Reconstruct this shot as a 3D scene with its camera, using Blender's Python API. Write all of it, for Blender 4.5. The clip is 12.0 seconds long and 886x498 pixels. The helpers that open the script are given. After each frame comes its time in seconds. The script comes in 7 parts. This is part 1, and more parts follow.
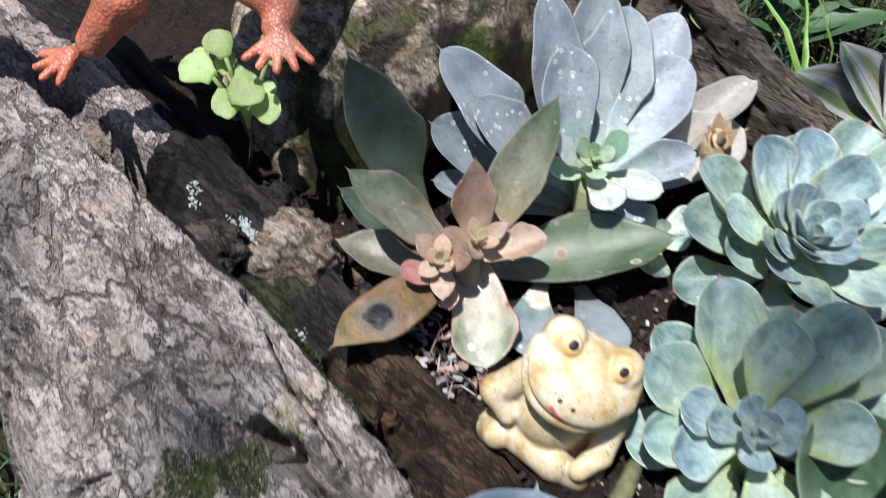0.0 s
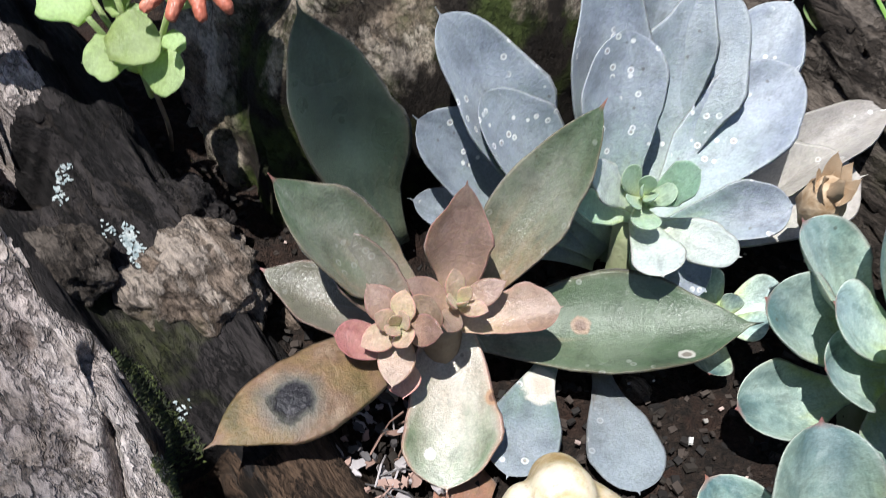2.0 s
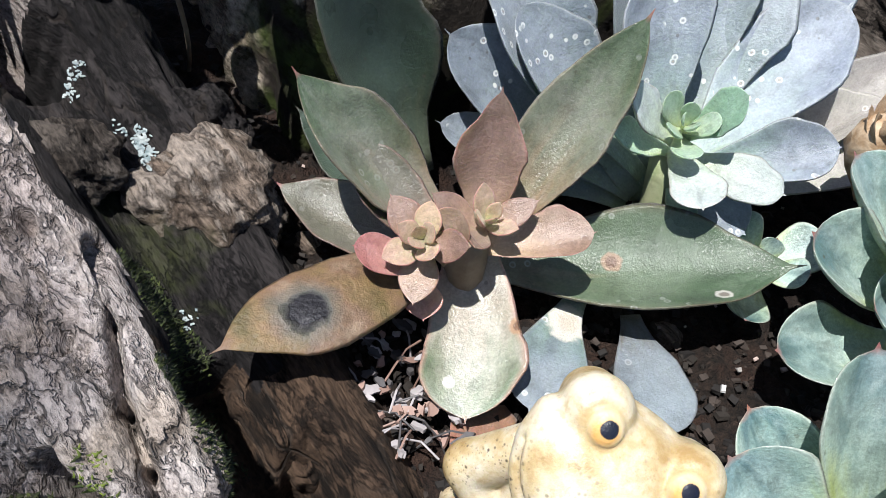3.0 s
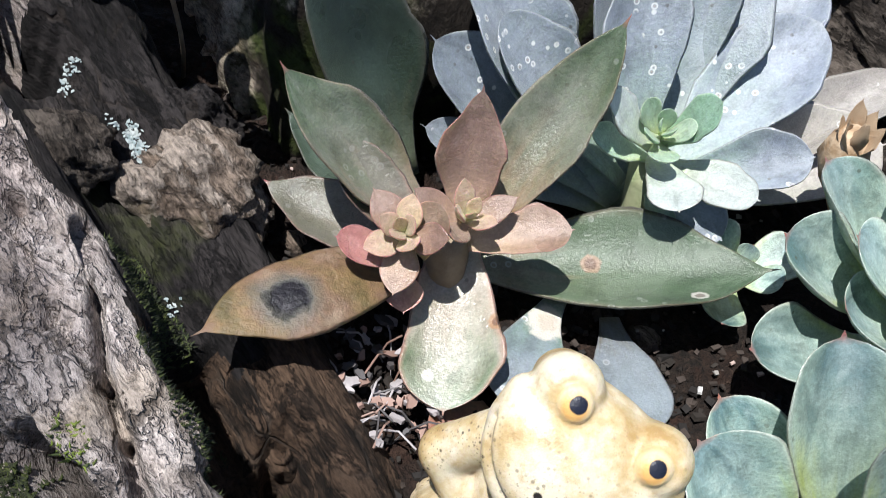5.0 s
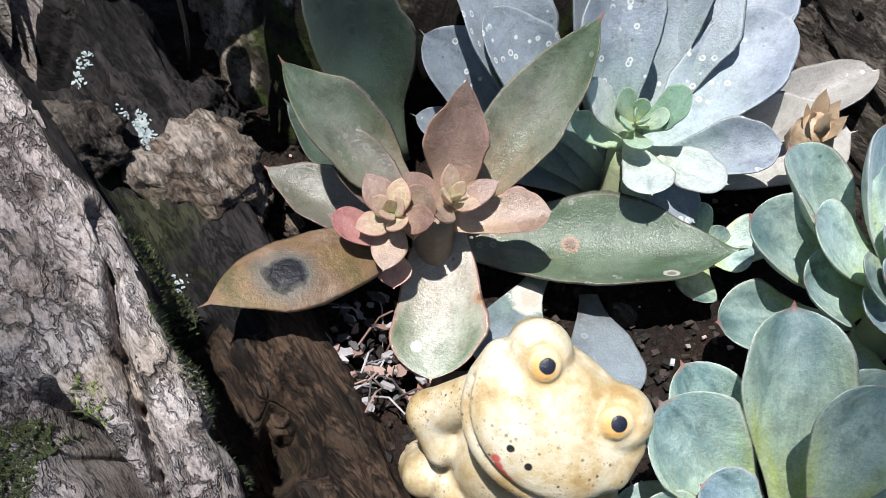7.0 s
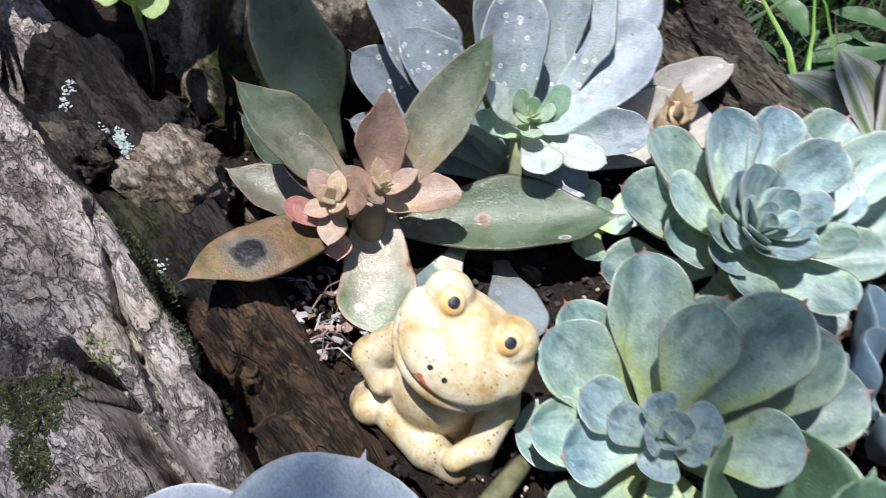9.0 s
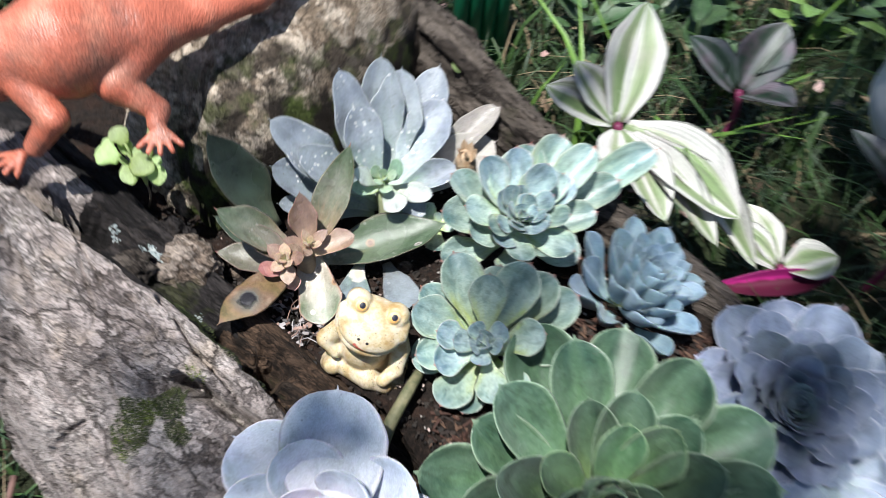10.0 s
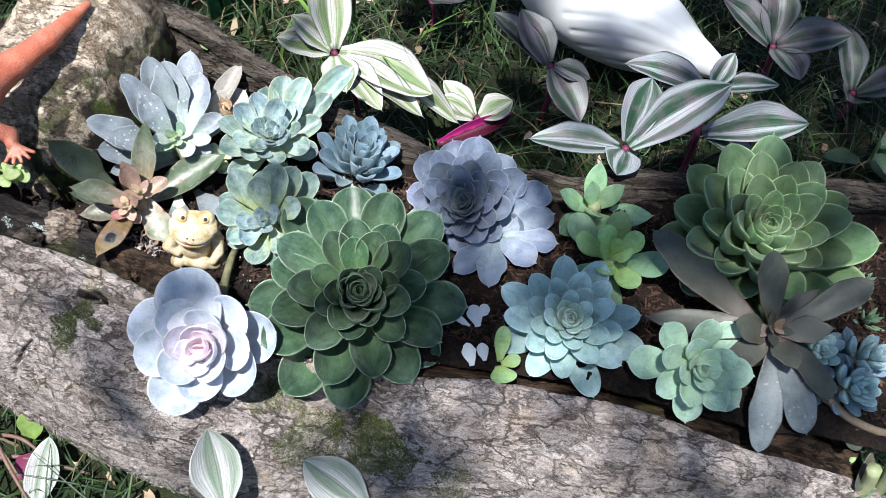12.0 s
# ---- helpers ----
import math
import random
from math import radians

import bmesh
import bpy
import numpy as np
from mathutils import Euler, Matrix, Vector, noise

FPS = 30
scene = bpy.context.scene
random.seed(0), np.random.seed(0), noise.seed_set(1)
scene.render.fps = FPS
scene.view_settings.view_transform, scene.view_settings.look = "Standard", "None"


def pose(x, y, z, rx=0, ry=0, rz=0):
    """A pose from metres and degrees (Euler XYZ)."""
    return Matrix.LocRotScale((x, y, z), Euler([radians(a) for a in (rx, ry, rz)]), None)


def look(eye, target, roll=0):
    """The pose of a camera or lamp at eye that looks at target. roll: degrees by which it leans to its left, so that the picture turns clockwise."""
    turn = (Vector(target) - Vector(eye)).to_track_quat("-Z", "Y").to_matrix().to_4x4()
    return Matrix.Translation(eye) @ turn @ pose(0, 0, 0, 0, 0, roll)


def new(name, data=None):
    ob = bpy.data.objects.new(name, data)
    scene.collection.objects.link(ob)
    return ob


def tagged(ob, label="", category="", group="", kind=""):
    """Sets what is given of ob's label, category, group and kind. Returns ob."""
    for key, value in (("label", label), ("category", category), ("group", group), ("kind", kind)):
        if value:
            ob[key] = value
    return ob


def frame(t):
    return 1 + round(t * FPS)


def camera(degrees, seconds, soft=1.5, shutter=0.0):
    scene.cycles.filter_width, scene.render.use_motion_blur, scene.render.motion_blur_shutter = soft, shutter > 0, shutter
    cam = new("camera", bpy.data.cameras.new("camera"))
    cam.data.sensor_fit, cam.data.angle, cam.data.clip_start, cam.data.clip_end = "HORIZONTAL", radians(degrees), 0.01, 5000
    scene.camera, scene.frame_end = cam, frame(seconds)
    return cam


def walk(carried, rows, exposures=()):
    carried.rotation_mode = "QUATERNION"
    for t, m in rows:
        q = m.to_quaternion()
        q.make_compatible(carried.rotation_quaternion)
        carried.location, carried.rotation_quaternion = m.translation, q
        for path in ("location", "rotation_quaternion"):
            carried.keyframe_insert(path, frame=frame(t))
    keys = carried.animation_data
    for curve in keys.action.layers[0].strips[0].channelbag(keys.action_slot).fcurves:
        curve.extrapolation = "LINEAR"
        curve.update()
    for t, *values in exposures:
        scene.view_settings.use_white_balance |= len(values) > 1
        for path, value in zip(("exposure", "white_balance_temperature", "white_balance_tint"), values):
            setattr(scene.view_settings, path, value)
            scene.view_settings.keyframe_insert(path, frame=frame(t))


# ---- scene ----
cam = camera(58.3, 12.0, soft=0.75, shutter=0.5)
PATH = [
    (0, (0.015, 0.013, 0.364), (0.111, 1.35, -1.12), 5.2),
    (0.5, (0.011, 0.052, 0.353), (0.072, 1.4, -1.124), 5.2),
    (1, (0.021, 0.078, 0.331), (0.087, 1.399, -1.169), 9.2),
    (1.5, (0.029, 0.087, 0.319), (0.071, 1.393, -1.195), 9.5),
    (2, (0.035, 0.094, 0.309), (0.047, 1.38, -1.223), 9.6),
    (2.5, (0.034, 0.089, 0.293), (0.042, 1.363, -1.249), 11.1),
    (4.3, (0.039, 0.075, 0.281), (0.01, 1.458, -1.163), 11.5),
    (4.5, (0.041, 0.073, 0.284), (0.023, 1.454, -1.163), 12.0),
    (5, (0.04, 0.074, 0.282), (0.022, 1.444, -1.174), 12.1),
    (5.5, (0.041, 0.071, 0.277), (0.032, 1.417, -1.202), 12.5),
    (6, (0.043, 0.067, 0.283), (0.041, 1.408, -1.201), 12.7),
    (6.5, (0.043, 0.063, 0.29), (0.031, 1.409, -1.189), 12.4),
    (6.7, (0.045, 0.063, 0.29), (0.02, 1.413, -1.185), 11.8),
    (8.3, (0.044, 0.044, 0.31), (0.068, 1.407, -1.153), 13.7),
    (8.5, (0.048, 0.039, 0.312), (0.08, 1.4, -1.153), 13.7),
    (9, (0.055, 0.023, 0.322), (0.134, 1.402, -1.125), 11.6),
    (9.5, (0.063, -0.008, 0.364), (0.249, 1.321, -1.119), 10.8),
    (10, (0.052, -0.082, 0.503), (0.341, 1.151, -1.044), 5.8),
    (10.5, (0.042, -0.175, 0.623), (0.468, 0.99, -0.946), 2.6),
    (11, (0.056, -0.239, 0.662), (0.586, 0.834, -0.94), 1.7),
    (11.5, (0.076, -0.265, 0.681), (0.62, 0.718, -0.974), 2.0),
    (12, (0.074, -0.282, 0.707), (0.608, 0.678, -0.965), 1.9),
]
walk(cam, [(t, look(eye, target, roll)) for t, eye, target, roll in PATH], [(0.0, 0.58, 5980, 9.6), (8.5, 0.56, 5950, 9.6), (10.0, 0.70, 6020, 9.4), (12.0, 0.84, 6020, 8.8)])

# ---- world, sun, exposure ----
SUN = Vector((-0.22, -0.20, 0.95)).normalized()
world = bpy.data.worlds.new("sky")
scene.world = world
world.use_nodes = True
wn = world.node_tree.nodes
sky = wn.new("ShaderNodeTexSky")
sky.sky_type = "NISHITA"
sky.sun_disc = False
sky.sun_elevation = math.asin(SUN.z)
sky.sun_rotation = math.atan2(SUN.x, SUN.y)
wn["Background"].inputs["Strength"].default_value = 0.066
world.node_tree.links.new(sky.outputs["Color"], wn["Background"].inputs["Color"])
sun_data = bpy.data.lights.new("sun", "SUN")
sun_data.energy, sun_data.angle, sun_data.color = 5.0, radians(0.55), (1.0, 0.95, 0.87)
sun_ob = new("sun", sun_data)
sun_ob.matrix_world = look(SUN * 6, (0, 0, 0))


# ---- node helpers ----
class Mat:
    """A node material with short ways to add nodes."""

    def __init__(self, name):
        self.m = bpy.data.materials.new(name)
        self.m.use_nodes = True
        self.t = self.m.node_tree
        self.p = self.t.nodes["Principled BSDF"]
        self.out = self.t.nodes["Material Output"]

    def put(self, socket, value):
        if isinstance(value, bpy.types.NodeSocket):
            self.t.links.new(value, socket)
        elif isinstance(value, (tuple, list)) and len(value) == 3 and socket.type == "RGBA":
            socket.default_value = (*value, 1)
        else:
            socket.default_value = value

    def node(self, kind, **sockets):
        n = self.t.nodes.new("ShaderNode" + kind)
        for key, value in sockets.items():
            self.put(n.inputs[key], value)
        return n

    def coords(self, which="Object", scale=(1, 1, 1)):
        c = self.node("TexCoord").outputs[which]
        if scale == (1, 1, 1):
            return c
        mp = self.node("Mapping", Vector=c)
        mp.inputs["Scale"].default_value = scale
        return mp.outputs["Vector"]

    def noise(self, vec, scale, detail=4.0, rough=0.55, distort=0.0):
        return self.node("TexNoise", Vector=vec, Scale=scale, Detail=detail, Roughness=rough, Distortion=distort).outputs["Fac"]

    def ramp(self, fac, stops):
        n = self.node("ValToRGB", Fac=fac)
        e = n.color_ramp.elements
        while len(e) < len(stops):
            e.new(0.5)
        for el, (pos, c) in zip(e, stops):
            el.position = pos
            el.color = (*c, 1) if isinstance(c, tuple) else (c, c, c, 1)
        return n.outputs["Color"]

    def math(self, op, a, b=0.0, clamp=False):
        n = self.t.nodes.new("ShaderNodeMath")
        n.operation, n.use_clamp = op, clamp
        self.put(n.inputs[0], a)
        self.put(n.inputs[1], b)
        return n.outputs[0]

    def mix(self, fac, a, b, blend="MIX"):
        n = self.t.nodes.new("ShaderNodeMix")
        n.data_type, n.blend_type = "RGBA", blend
        self.put(n.inputs[0], fac)
        self.put(n.inputs[6], a)
        self.put(n.inputs[7], b)
        return n.outputs[2]

    def bump(self, height, strength=0.5, dist=0.002, normal=None):
        n = self.node("Bump", Height=height, Strength=strength, Distance=dist)
        if normal is not None:
            self.put(n.inputs["Normal"], normal)
        return n.outputs["Normal"]

    def random(self):
        return self.node("ObjectInfo").outputs["Random"]

    def done(self, color, rough=0.6, normal=None, spec=0.5, sss=0.0, radius=(0.004, 0.006, 0.002)):
        self.put(self.p.inputs["Base Color"], color)
        self.put(self.p.inputs["Roughness"], rough)
        self.put(self.p.inputs["Specular IOR Level"], spec)
        if normal is not None:
            self.put(self.p.inputs["Normal"], normal)
        if sss:
            self.p.inputs["Subsurface Weight"].default_value = sss
            self.p.inputs["Subsurface Radius"].default_value = radius
            self.p.inputs["Subsurface Scale"].default_value = 1.0
        return self.m


def leaf_material(name, base, mid, tip, edge, edge_amount=0.8, rough=0.45, mottle=0.35, bloom=(0.6, 0.7, 0.72), bloom_amount=0.25, spots=0.0, sss=0.12, spec=0.4, glow=0.0, run=(0.06, 0.34, 0.70), point=None, patchy=0.35, fade=0.0, scars=()):
    """Fleshy leaf: colour runs from the base to the tip in soft streaks, a thin tinted rim, waxy bloom, fine sparkle, dried water spots."""
    m = Mat(name)
    uv = m.node("SeparateXYZ", Vector=m.coords("UV"))
    s, v = uv.outputs[0], uv.outputs[1]
    rnd = m.random()
    geo = m.node("NewGeometry").outputs["Position"]
    side = m.math("ABSOLUTE", m.math("SUBTRACT", m.math("MULTIPLY", v, 2.0), 1.0))
    along = m.node("CombineXYZ", X=m.math("MULTIPLY", v, 3.2), Y=m.math("MULTIPLY", s, 1.5), Z=m.math("MULTIPLY", rnd, 40.0)).outputs[0]
    streak = m.noise(along, 1.6, 4, 0.55, 0.6)
    soft = m.noise(geo, 48, 3, 0.5)
    n2 = m.noise(geo, 330, 4, 0.6)
    grain = m.noise(geo, 1300, 4, 0.7)
    rub = m.noise(geo, 95, 8, 0.72, 0.4)
    sj = m.math("ADD", s, m.math("MULTIPLY", m.math("SUBTRACT", streak, 0.5), 0.7))
    if fade:
        sj = m.math("SUBTRACT", sj, m.math("MULTIPLY", m.math("POWER", side, 2.2), fade))
    c = m.ramp(sj, [(run[0], base), (run[1], mid), (run[2], tip), (1.0, tip)])
    bl = m.math("MULTIPLY", m.ramp(soft, [(0.38, 0.0), (0.66, 1.0)]), bloom_amount)
    c = m.mix(bl, c, bloom)
    c = m.mix(m.math("MULTIPLY", m.ramp(side, [(0.25, 1.0), (0.8, 0.0)]), 0.12), c, bloom)
    drawn = m.node("CombineXYZ", X=m.math("MULTIPLY", v, 0.9), Y=m.math("MULTIPLY", s, 0.9), Z=m.math("MULTIPLY", rnd, 61.0)).outputs[0]
    patch = m.noise(drawn, 3.0, 7, 0.66, 0.5)
    deep = m.math("MULTIPLY", m.ramp(patch, [(0.50, 0.0), (0.62, 1.0)]), m.ramp(s, [(0.25, 0.15), (0.7, 1.0)]))
    c = m.mix(m.math("MULTIPLY", deep, patchy), c, tuple(0.42 * x for x in tip))
    pale = m.math("MULTIPLY", m.ramp(patch, [(0.34, 1.0), (0.46, 0.0)]), patchy)
    c = m.mix(m.math("MULTIPLY", pale, 0.6), c, bloom)
    e = m.math("ADD", side, m.math("MULTIPLY", m.math("SUBTRACT", n2, 0.5), 0.10))
    em = m.ramp(e, [(0.86, 0.0), (0.93, 0.45), (0.985, 1.0)])
    tipmask = m.ramp(m.math("ADD", s, m.math("MULTIPLY", m.math("SUBTRACT", n2, 0.5), 0.05)), [(0.945, 0.0), (0.985, 1.0)])
    em = m.math("MULTIPLY", m.math("MAXIMUM", em, tipmask), edge_amount, True)
    c = m.mix(em, c, edge)
    if point is not None:
        c = m.mix(m.math("MULTIPLY", tipmask, 0.9), c, point)
    c = m.mix(1.0, c, m.ramp(n2, [(0.28, 1.0 - 0.35 * mottle), (0.55, 1.0)]), "MULTIPLY")
    c = m.mix(1.0, c, m.ramp(grain, [(0.32, 0.84), (0.5, 1.0), (0.66, 1.16)]), "MULTIPLY")
    worn = m.math("MULTIPLY", m.ramp(rub, [(0.50, 0.0), (0.56, 1.0)]), mottle)
    c = m.mix(worn, c, m.mix(0.55, c, tip))
    c = m.mix(1.0, c, m.ramp(rub, [(0.34, 0.76), (0.5, 1.0), (0.68, 1.14)]), "MULTIPLY")
    speck = m.node("TexVoronoi", Vector=geo, Scale=260.0)
    sm = m.math("MULTIPLY", m.ramp(speck.outputs["Distance"], [(0.10, 1.0), (0.17, 0.0)]), m.ramp(m.noise(geo, 75, 2), [(0.56, 0.0), (0.64, 0.55)]))
    c = m.mix(sm, c, (0.07, 0.055, 0.04))
    hv = m.node("HueSaturation", Color=c)
    m.put(hv.inputs["Value"], m.math("ADD", 0.82, m.math("MULTIPLY", rnd, 0.36)))
    m.put(hv.inputs["Hue"], m.math("ADD", 0.488, m.math("MULTIPLY", rnd, 0.024)))
    c = hv.outputs["Color"]
    if spots:
        vor = m.node("TexVoronoi", Vector=geo, Scale=240.0)
        ring = m.ramp(vor.outputs["Distance"], [(0.10, 0.1), (0.17, 1.0), (0.22, 0.8), (0.26, 0.0)])
        pick = m.ramp(m.noise(geo, 55, 3), [(0.53, 0.0), (0.57, 1.0)])
        heart = m.math("MULTIPLY", m.ramp(vor.outputs["Distance"], [(0.05, 1.0), (0.12, 0.0)]), m.math("MULTIPLY", pick, 0.6 * spots))
        c = m.mix(m.math("MULTIPLY", m.math("MULTIPLY", ring, pick), spots), c, (0.78, 0.78, 0.74))
        c = m.mix(heart, c, (0.40, 0.28, 0.18))
    for at, size, rim, heart in scars:
        d = m.t.nodes.new("ShaderNodeVectorMath")
        d.operation = "DISTANCE"
        m.put(d.inputs[0], geo)
        d.inputs[1].default_value = at
        k = m.math("DIVIDE", m.math("ADD", d.outputs["Value"], m.math("MULTIPLY", m.math("SUBTRACT", n2, 0.5), 0.9 * size)), size)
        c = m.mix(m.math("MULTIPLY", m.ramp(m.math("MULTIPLY", k, 0.5), [(0.40, 1.0), (0.52, 0.0)]), 0.85), c, rim)
        c = m.mix(m.math("MULTIPLY", m.ramp(m.math("MULTIPLY", k, 0.5), [(0.20, 1.0), (0.30, 0.0)]), 0.9), c, heart)
    h = m.math("ADD", m.math("MULTIPLY", n2, 0.7), m.math("MULTIPLY", grain, 0.8))
    r = m.math("ADD", rough - 0.17, m.math("MULTIPLY", soft, 0.24))
    m.done(c, r, m.bump(h, 0.5, 0.0007), spec, sss)
    m.p.inputs["Sheen Weight"].default_value = 0.12
    m.p.inputs["Sheen Roughness"].default_value = 0.45
    if glow:
        tr = m.node("BsdfTranslucent", Color=m.mix(0.5, c, (0.55, 0.7, 0.12)))
        mx = m.node("MixShader", Fac=glow)
        m.t.links.new(m.p.outputs[0], mx.inputs[1])
        m.t.links.new(tr.outputs[0], mx.inputs[2])
        m.t.links.new(mx.outputs[0], m.out.inputs["Surface"])
    return m.m


def plain_material(name, a, b, rough=0.6, scale=60, bump=0.4, fine=600, spec=0.4, dist=0.001):
    m = Mat(name)
    geo = m.coords("Object")
    n1, n2 = m.noise(geo, scale, 5, 0.6), m.noise(geo, fine, 3)
    c = m.mix(m.ramp(n1, [(0.35, 0.0), (0.65, 1.0)]), a, b)
    return m.done(c, rough, m.bump(m.math("ADD", n1, m.math("MULTIPLY", n2, 0.5)), bump, dist), spec)


def bark_material(name, tones, moss_amount=0.5, crack_scale=26, along=(0.4, 1, 1), crackle=0.65, moss_shade=False):
    """Weathered grey bark: flaky plates, fine fibres, dark cracks, moss in the hollows. The grain runs along the log."""
    m = Mat(name)
    obj = m.coords("Object")
    turned = m.node("Mapping", Vector=obj)
    turned.inputs["Rotation"].default_value = (0, 0, radians(41.4))
    mp = m.node("Mapping", Vector=turned.outputs["Vector"])
    mp.inputs["Scale"].default_value = along
    g = mp.outputs["Vector"]
    big = m.noise(obj, 9, 5, 0.6)
    mid = m.noise(g, 70, 8, 0.72, 0.5)
    fib_map = m.node("Mapping", Vector=mp.outputs["Vector"])
    fib_map.inputs["Scale"].default_value = (0.35, 1.6, 1.6)
    fib = m.noise(fib_map.outputs["Vector"], 420, 5, 0.7, 0.4)
    warp = m.node("TexNoise", Vector=g, Scale=28.0, Detail=4.0)
    vm = m.t.nodes.new("ShaderNodeVectorMath")
    vm.operation = "MULTIPLY_ADD"
    m.put(vm.inputs[0], warp.outputs["Color"])
    vm.inputs[1].default_value = (0.03, 0.03, 0.03)
    m.put(vm.inputs[2], g)
    vor = m.node("TexVoronoi", Vector=vm.outputs[0], Scale=float(crack_scale))
    vor.feature = "DISTANCE_TO_EDGE"
    vor2 = m.node("TexVoronoi", Vector=vm.outputs[0], Scale=float(crack_scale * 2.7))
    vor2.feature = "DISTANCE_TO_EDGE"
    flake1 = m.ramp(m.noise(g, 42, 9, 0.72, 0.3), [(0.485, 0.0), (0.505, 1.0)])
    flake2 = m.ramp(m.noise(vm.outputs[0], 95, 9, 0.7, 0.3), [(0.53, 0.0), (0.55, 1.0)])
    patch = m.ramp(m.noise(obj, 26, 3), [(0.36, 0.0), (0.46, 1.0)])
    gap = m.ramp(m.noise(obj, 33, 3), [(0.40, 0.0), (0.50, 1.0)])
    crack = m.math("MAXIMUM", m.ramp(vor.outputs["Distance"], [(0.0, 0.0), (0.035, 1.0)]), gap)
    crack2 = m.ramp(vor2.outputs["Distance"], [(0.0, crackle), (0.05, 1.0)])
    crack2 = m.math("MAXIMUM", crack2, patch)
    c = m.ramp(m.math("ADD", m.math("MULTIPLY", mid, 0.6), m.math("MULTIPLY", big, 0.4)), [(0.37, tones[0]), (0.45, tones[1]), (0.53, tones[2]), (0.62, tones[3])])
    c = m.mix(m.ramp(fib, [(0.38, 0.8), (0.55, 0.0)]), c, tones[0])
    c = m.mix(m.math("MULTIPLY", flake1, 0.65), c, tones[3])
    c = m.mix(m.math("MULTIPLY", flake2, 0.35), c, tones[1])
    grit = m.noise(g, 700, 5, 0.75)
    c = m.mix(1.0, c, m.ramp(grit, [(0.34, 0.42), (0.5, 0.95), (0.66, 1.35)]), "MULTIPLY")
    fis_map = m.node("Mapping", Vector=vm.outputs[0])
    fis_map.inputs["Scale"].default_value = (0.22, 1.5, 1.5)
    fissure = m.ramp(m.noise(fis_map.outputs["Vector"], 120, 6, 0.62, 0.3), [(0.34, 1.0), (0.38, 0.0)])
    c = m.mix(m.math("MULTIPLY", fissure, 0.75), c, tuple(0.25 * x for x in tones[0]))
    ck = m.math("MULTIPLY", crack, crack2)
    c = m.mix(m.math("MULTIPLY", m.math("SUBTRACT", 1.0, ck), 0.8), c, (0.05, 0.038, 0.03))
    if moss_amount:
        mn = m.noise(obj, 17, 5, 0.65)
        mm = m.ramp(mn, [(0.60, 0.0), (0.70, moss_amount)])
        c = m.mix(mm, c, m.mix(m.noise(obj, 300, 2), (0.035, 0.05, 0.012), (0.11, 0.12, 0.03)))
    if moss_shade:
        # rotten, mossy wood and painted shade on the face towards the hollow; furrowed bark on the far flank
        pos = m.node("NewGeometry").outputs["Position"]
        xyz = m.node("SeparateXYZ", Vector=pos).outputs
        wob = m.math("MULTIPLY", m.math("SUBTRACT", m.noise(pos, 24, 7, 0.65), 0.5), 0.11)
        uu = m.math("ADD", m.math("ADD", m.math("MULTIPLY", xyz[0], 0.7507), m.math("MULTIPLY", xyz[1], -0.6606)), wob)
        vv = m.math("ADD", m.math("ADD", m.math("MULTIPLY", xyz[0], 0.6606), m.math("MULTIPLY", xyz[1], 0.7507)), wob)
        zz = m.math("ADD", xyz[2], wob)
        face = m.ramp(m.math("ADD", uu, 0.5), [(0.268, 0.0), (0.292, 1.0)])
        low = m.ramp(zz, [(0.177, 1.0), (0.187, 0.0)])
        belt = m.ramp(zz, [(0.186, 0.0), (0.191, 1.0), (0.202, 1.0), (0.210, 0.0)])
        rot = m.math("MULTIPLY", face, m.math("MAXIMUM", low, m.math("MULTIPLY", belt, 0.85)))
        moss_shade_c = m.mix(m.ramp(m.noise(pos, 60, 4), [(0.45, 0.0), (0.6, 1.0)]), (0.022, 0.017, 0.013), m.mix(m.noise(pos, 500, 2), (0.02, 0.032, 0.008), (0.07, 0.085, 0.02)))
        c = m.mix(rot, c, moss_shade_c)
        flank = m.ramp(vv, [(0.335, 0.0), (0.36, 0.75)])
        c = m.mix(flank, c, m.mix(fib, (0.03, 0.022, 0.017), (0.13, 0.10, 0.08)))
    h = m.math("ADD", m.math("ADD", m.math("SUBTRACT", m.math("MULTIPLY", ck, 0.7), m.math("MULTIPLY", fissure, 0.8)), m.math("ADD", m.math("MULTIPLY", flake1, 1.0), m.math("MULTIPLY", flake2, 0.55))), m.math("ADD", m.math("MULTIPLY", mid, 0.7), m.math("ADD", m.math("MULTIPLY", fib, 0.45), m.math("MULTIPLY", grit, 0.3))))
    return m.done(c, 0.88, m.bump(h, 0.9, 0.0028), 0.2)


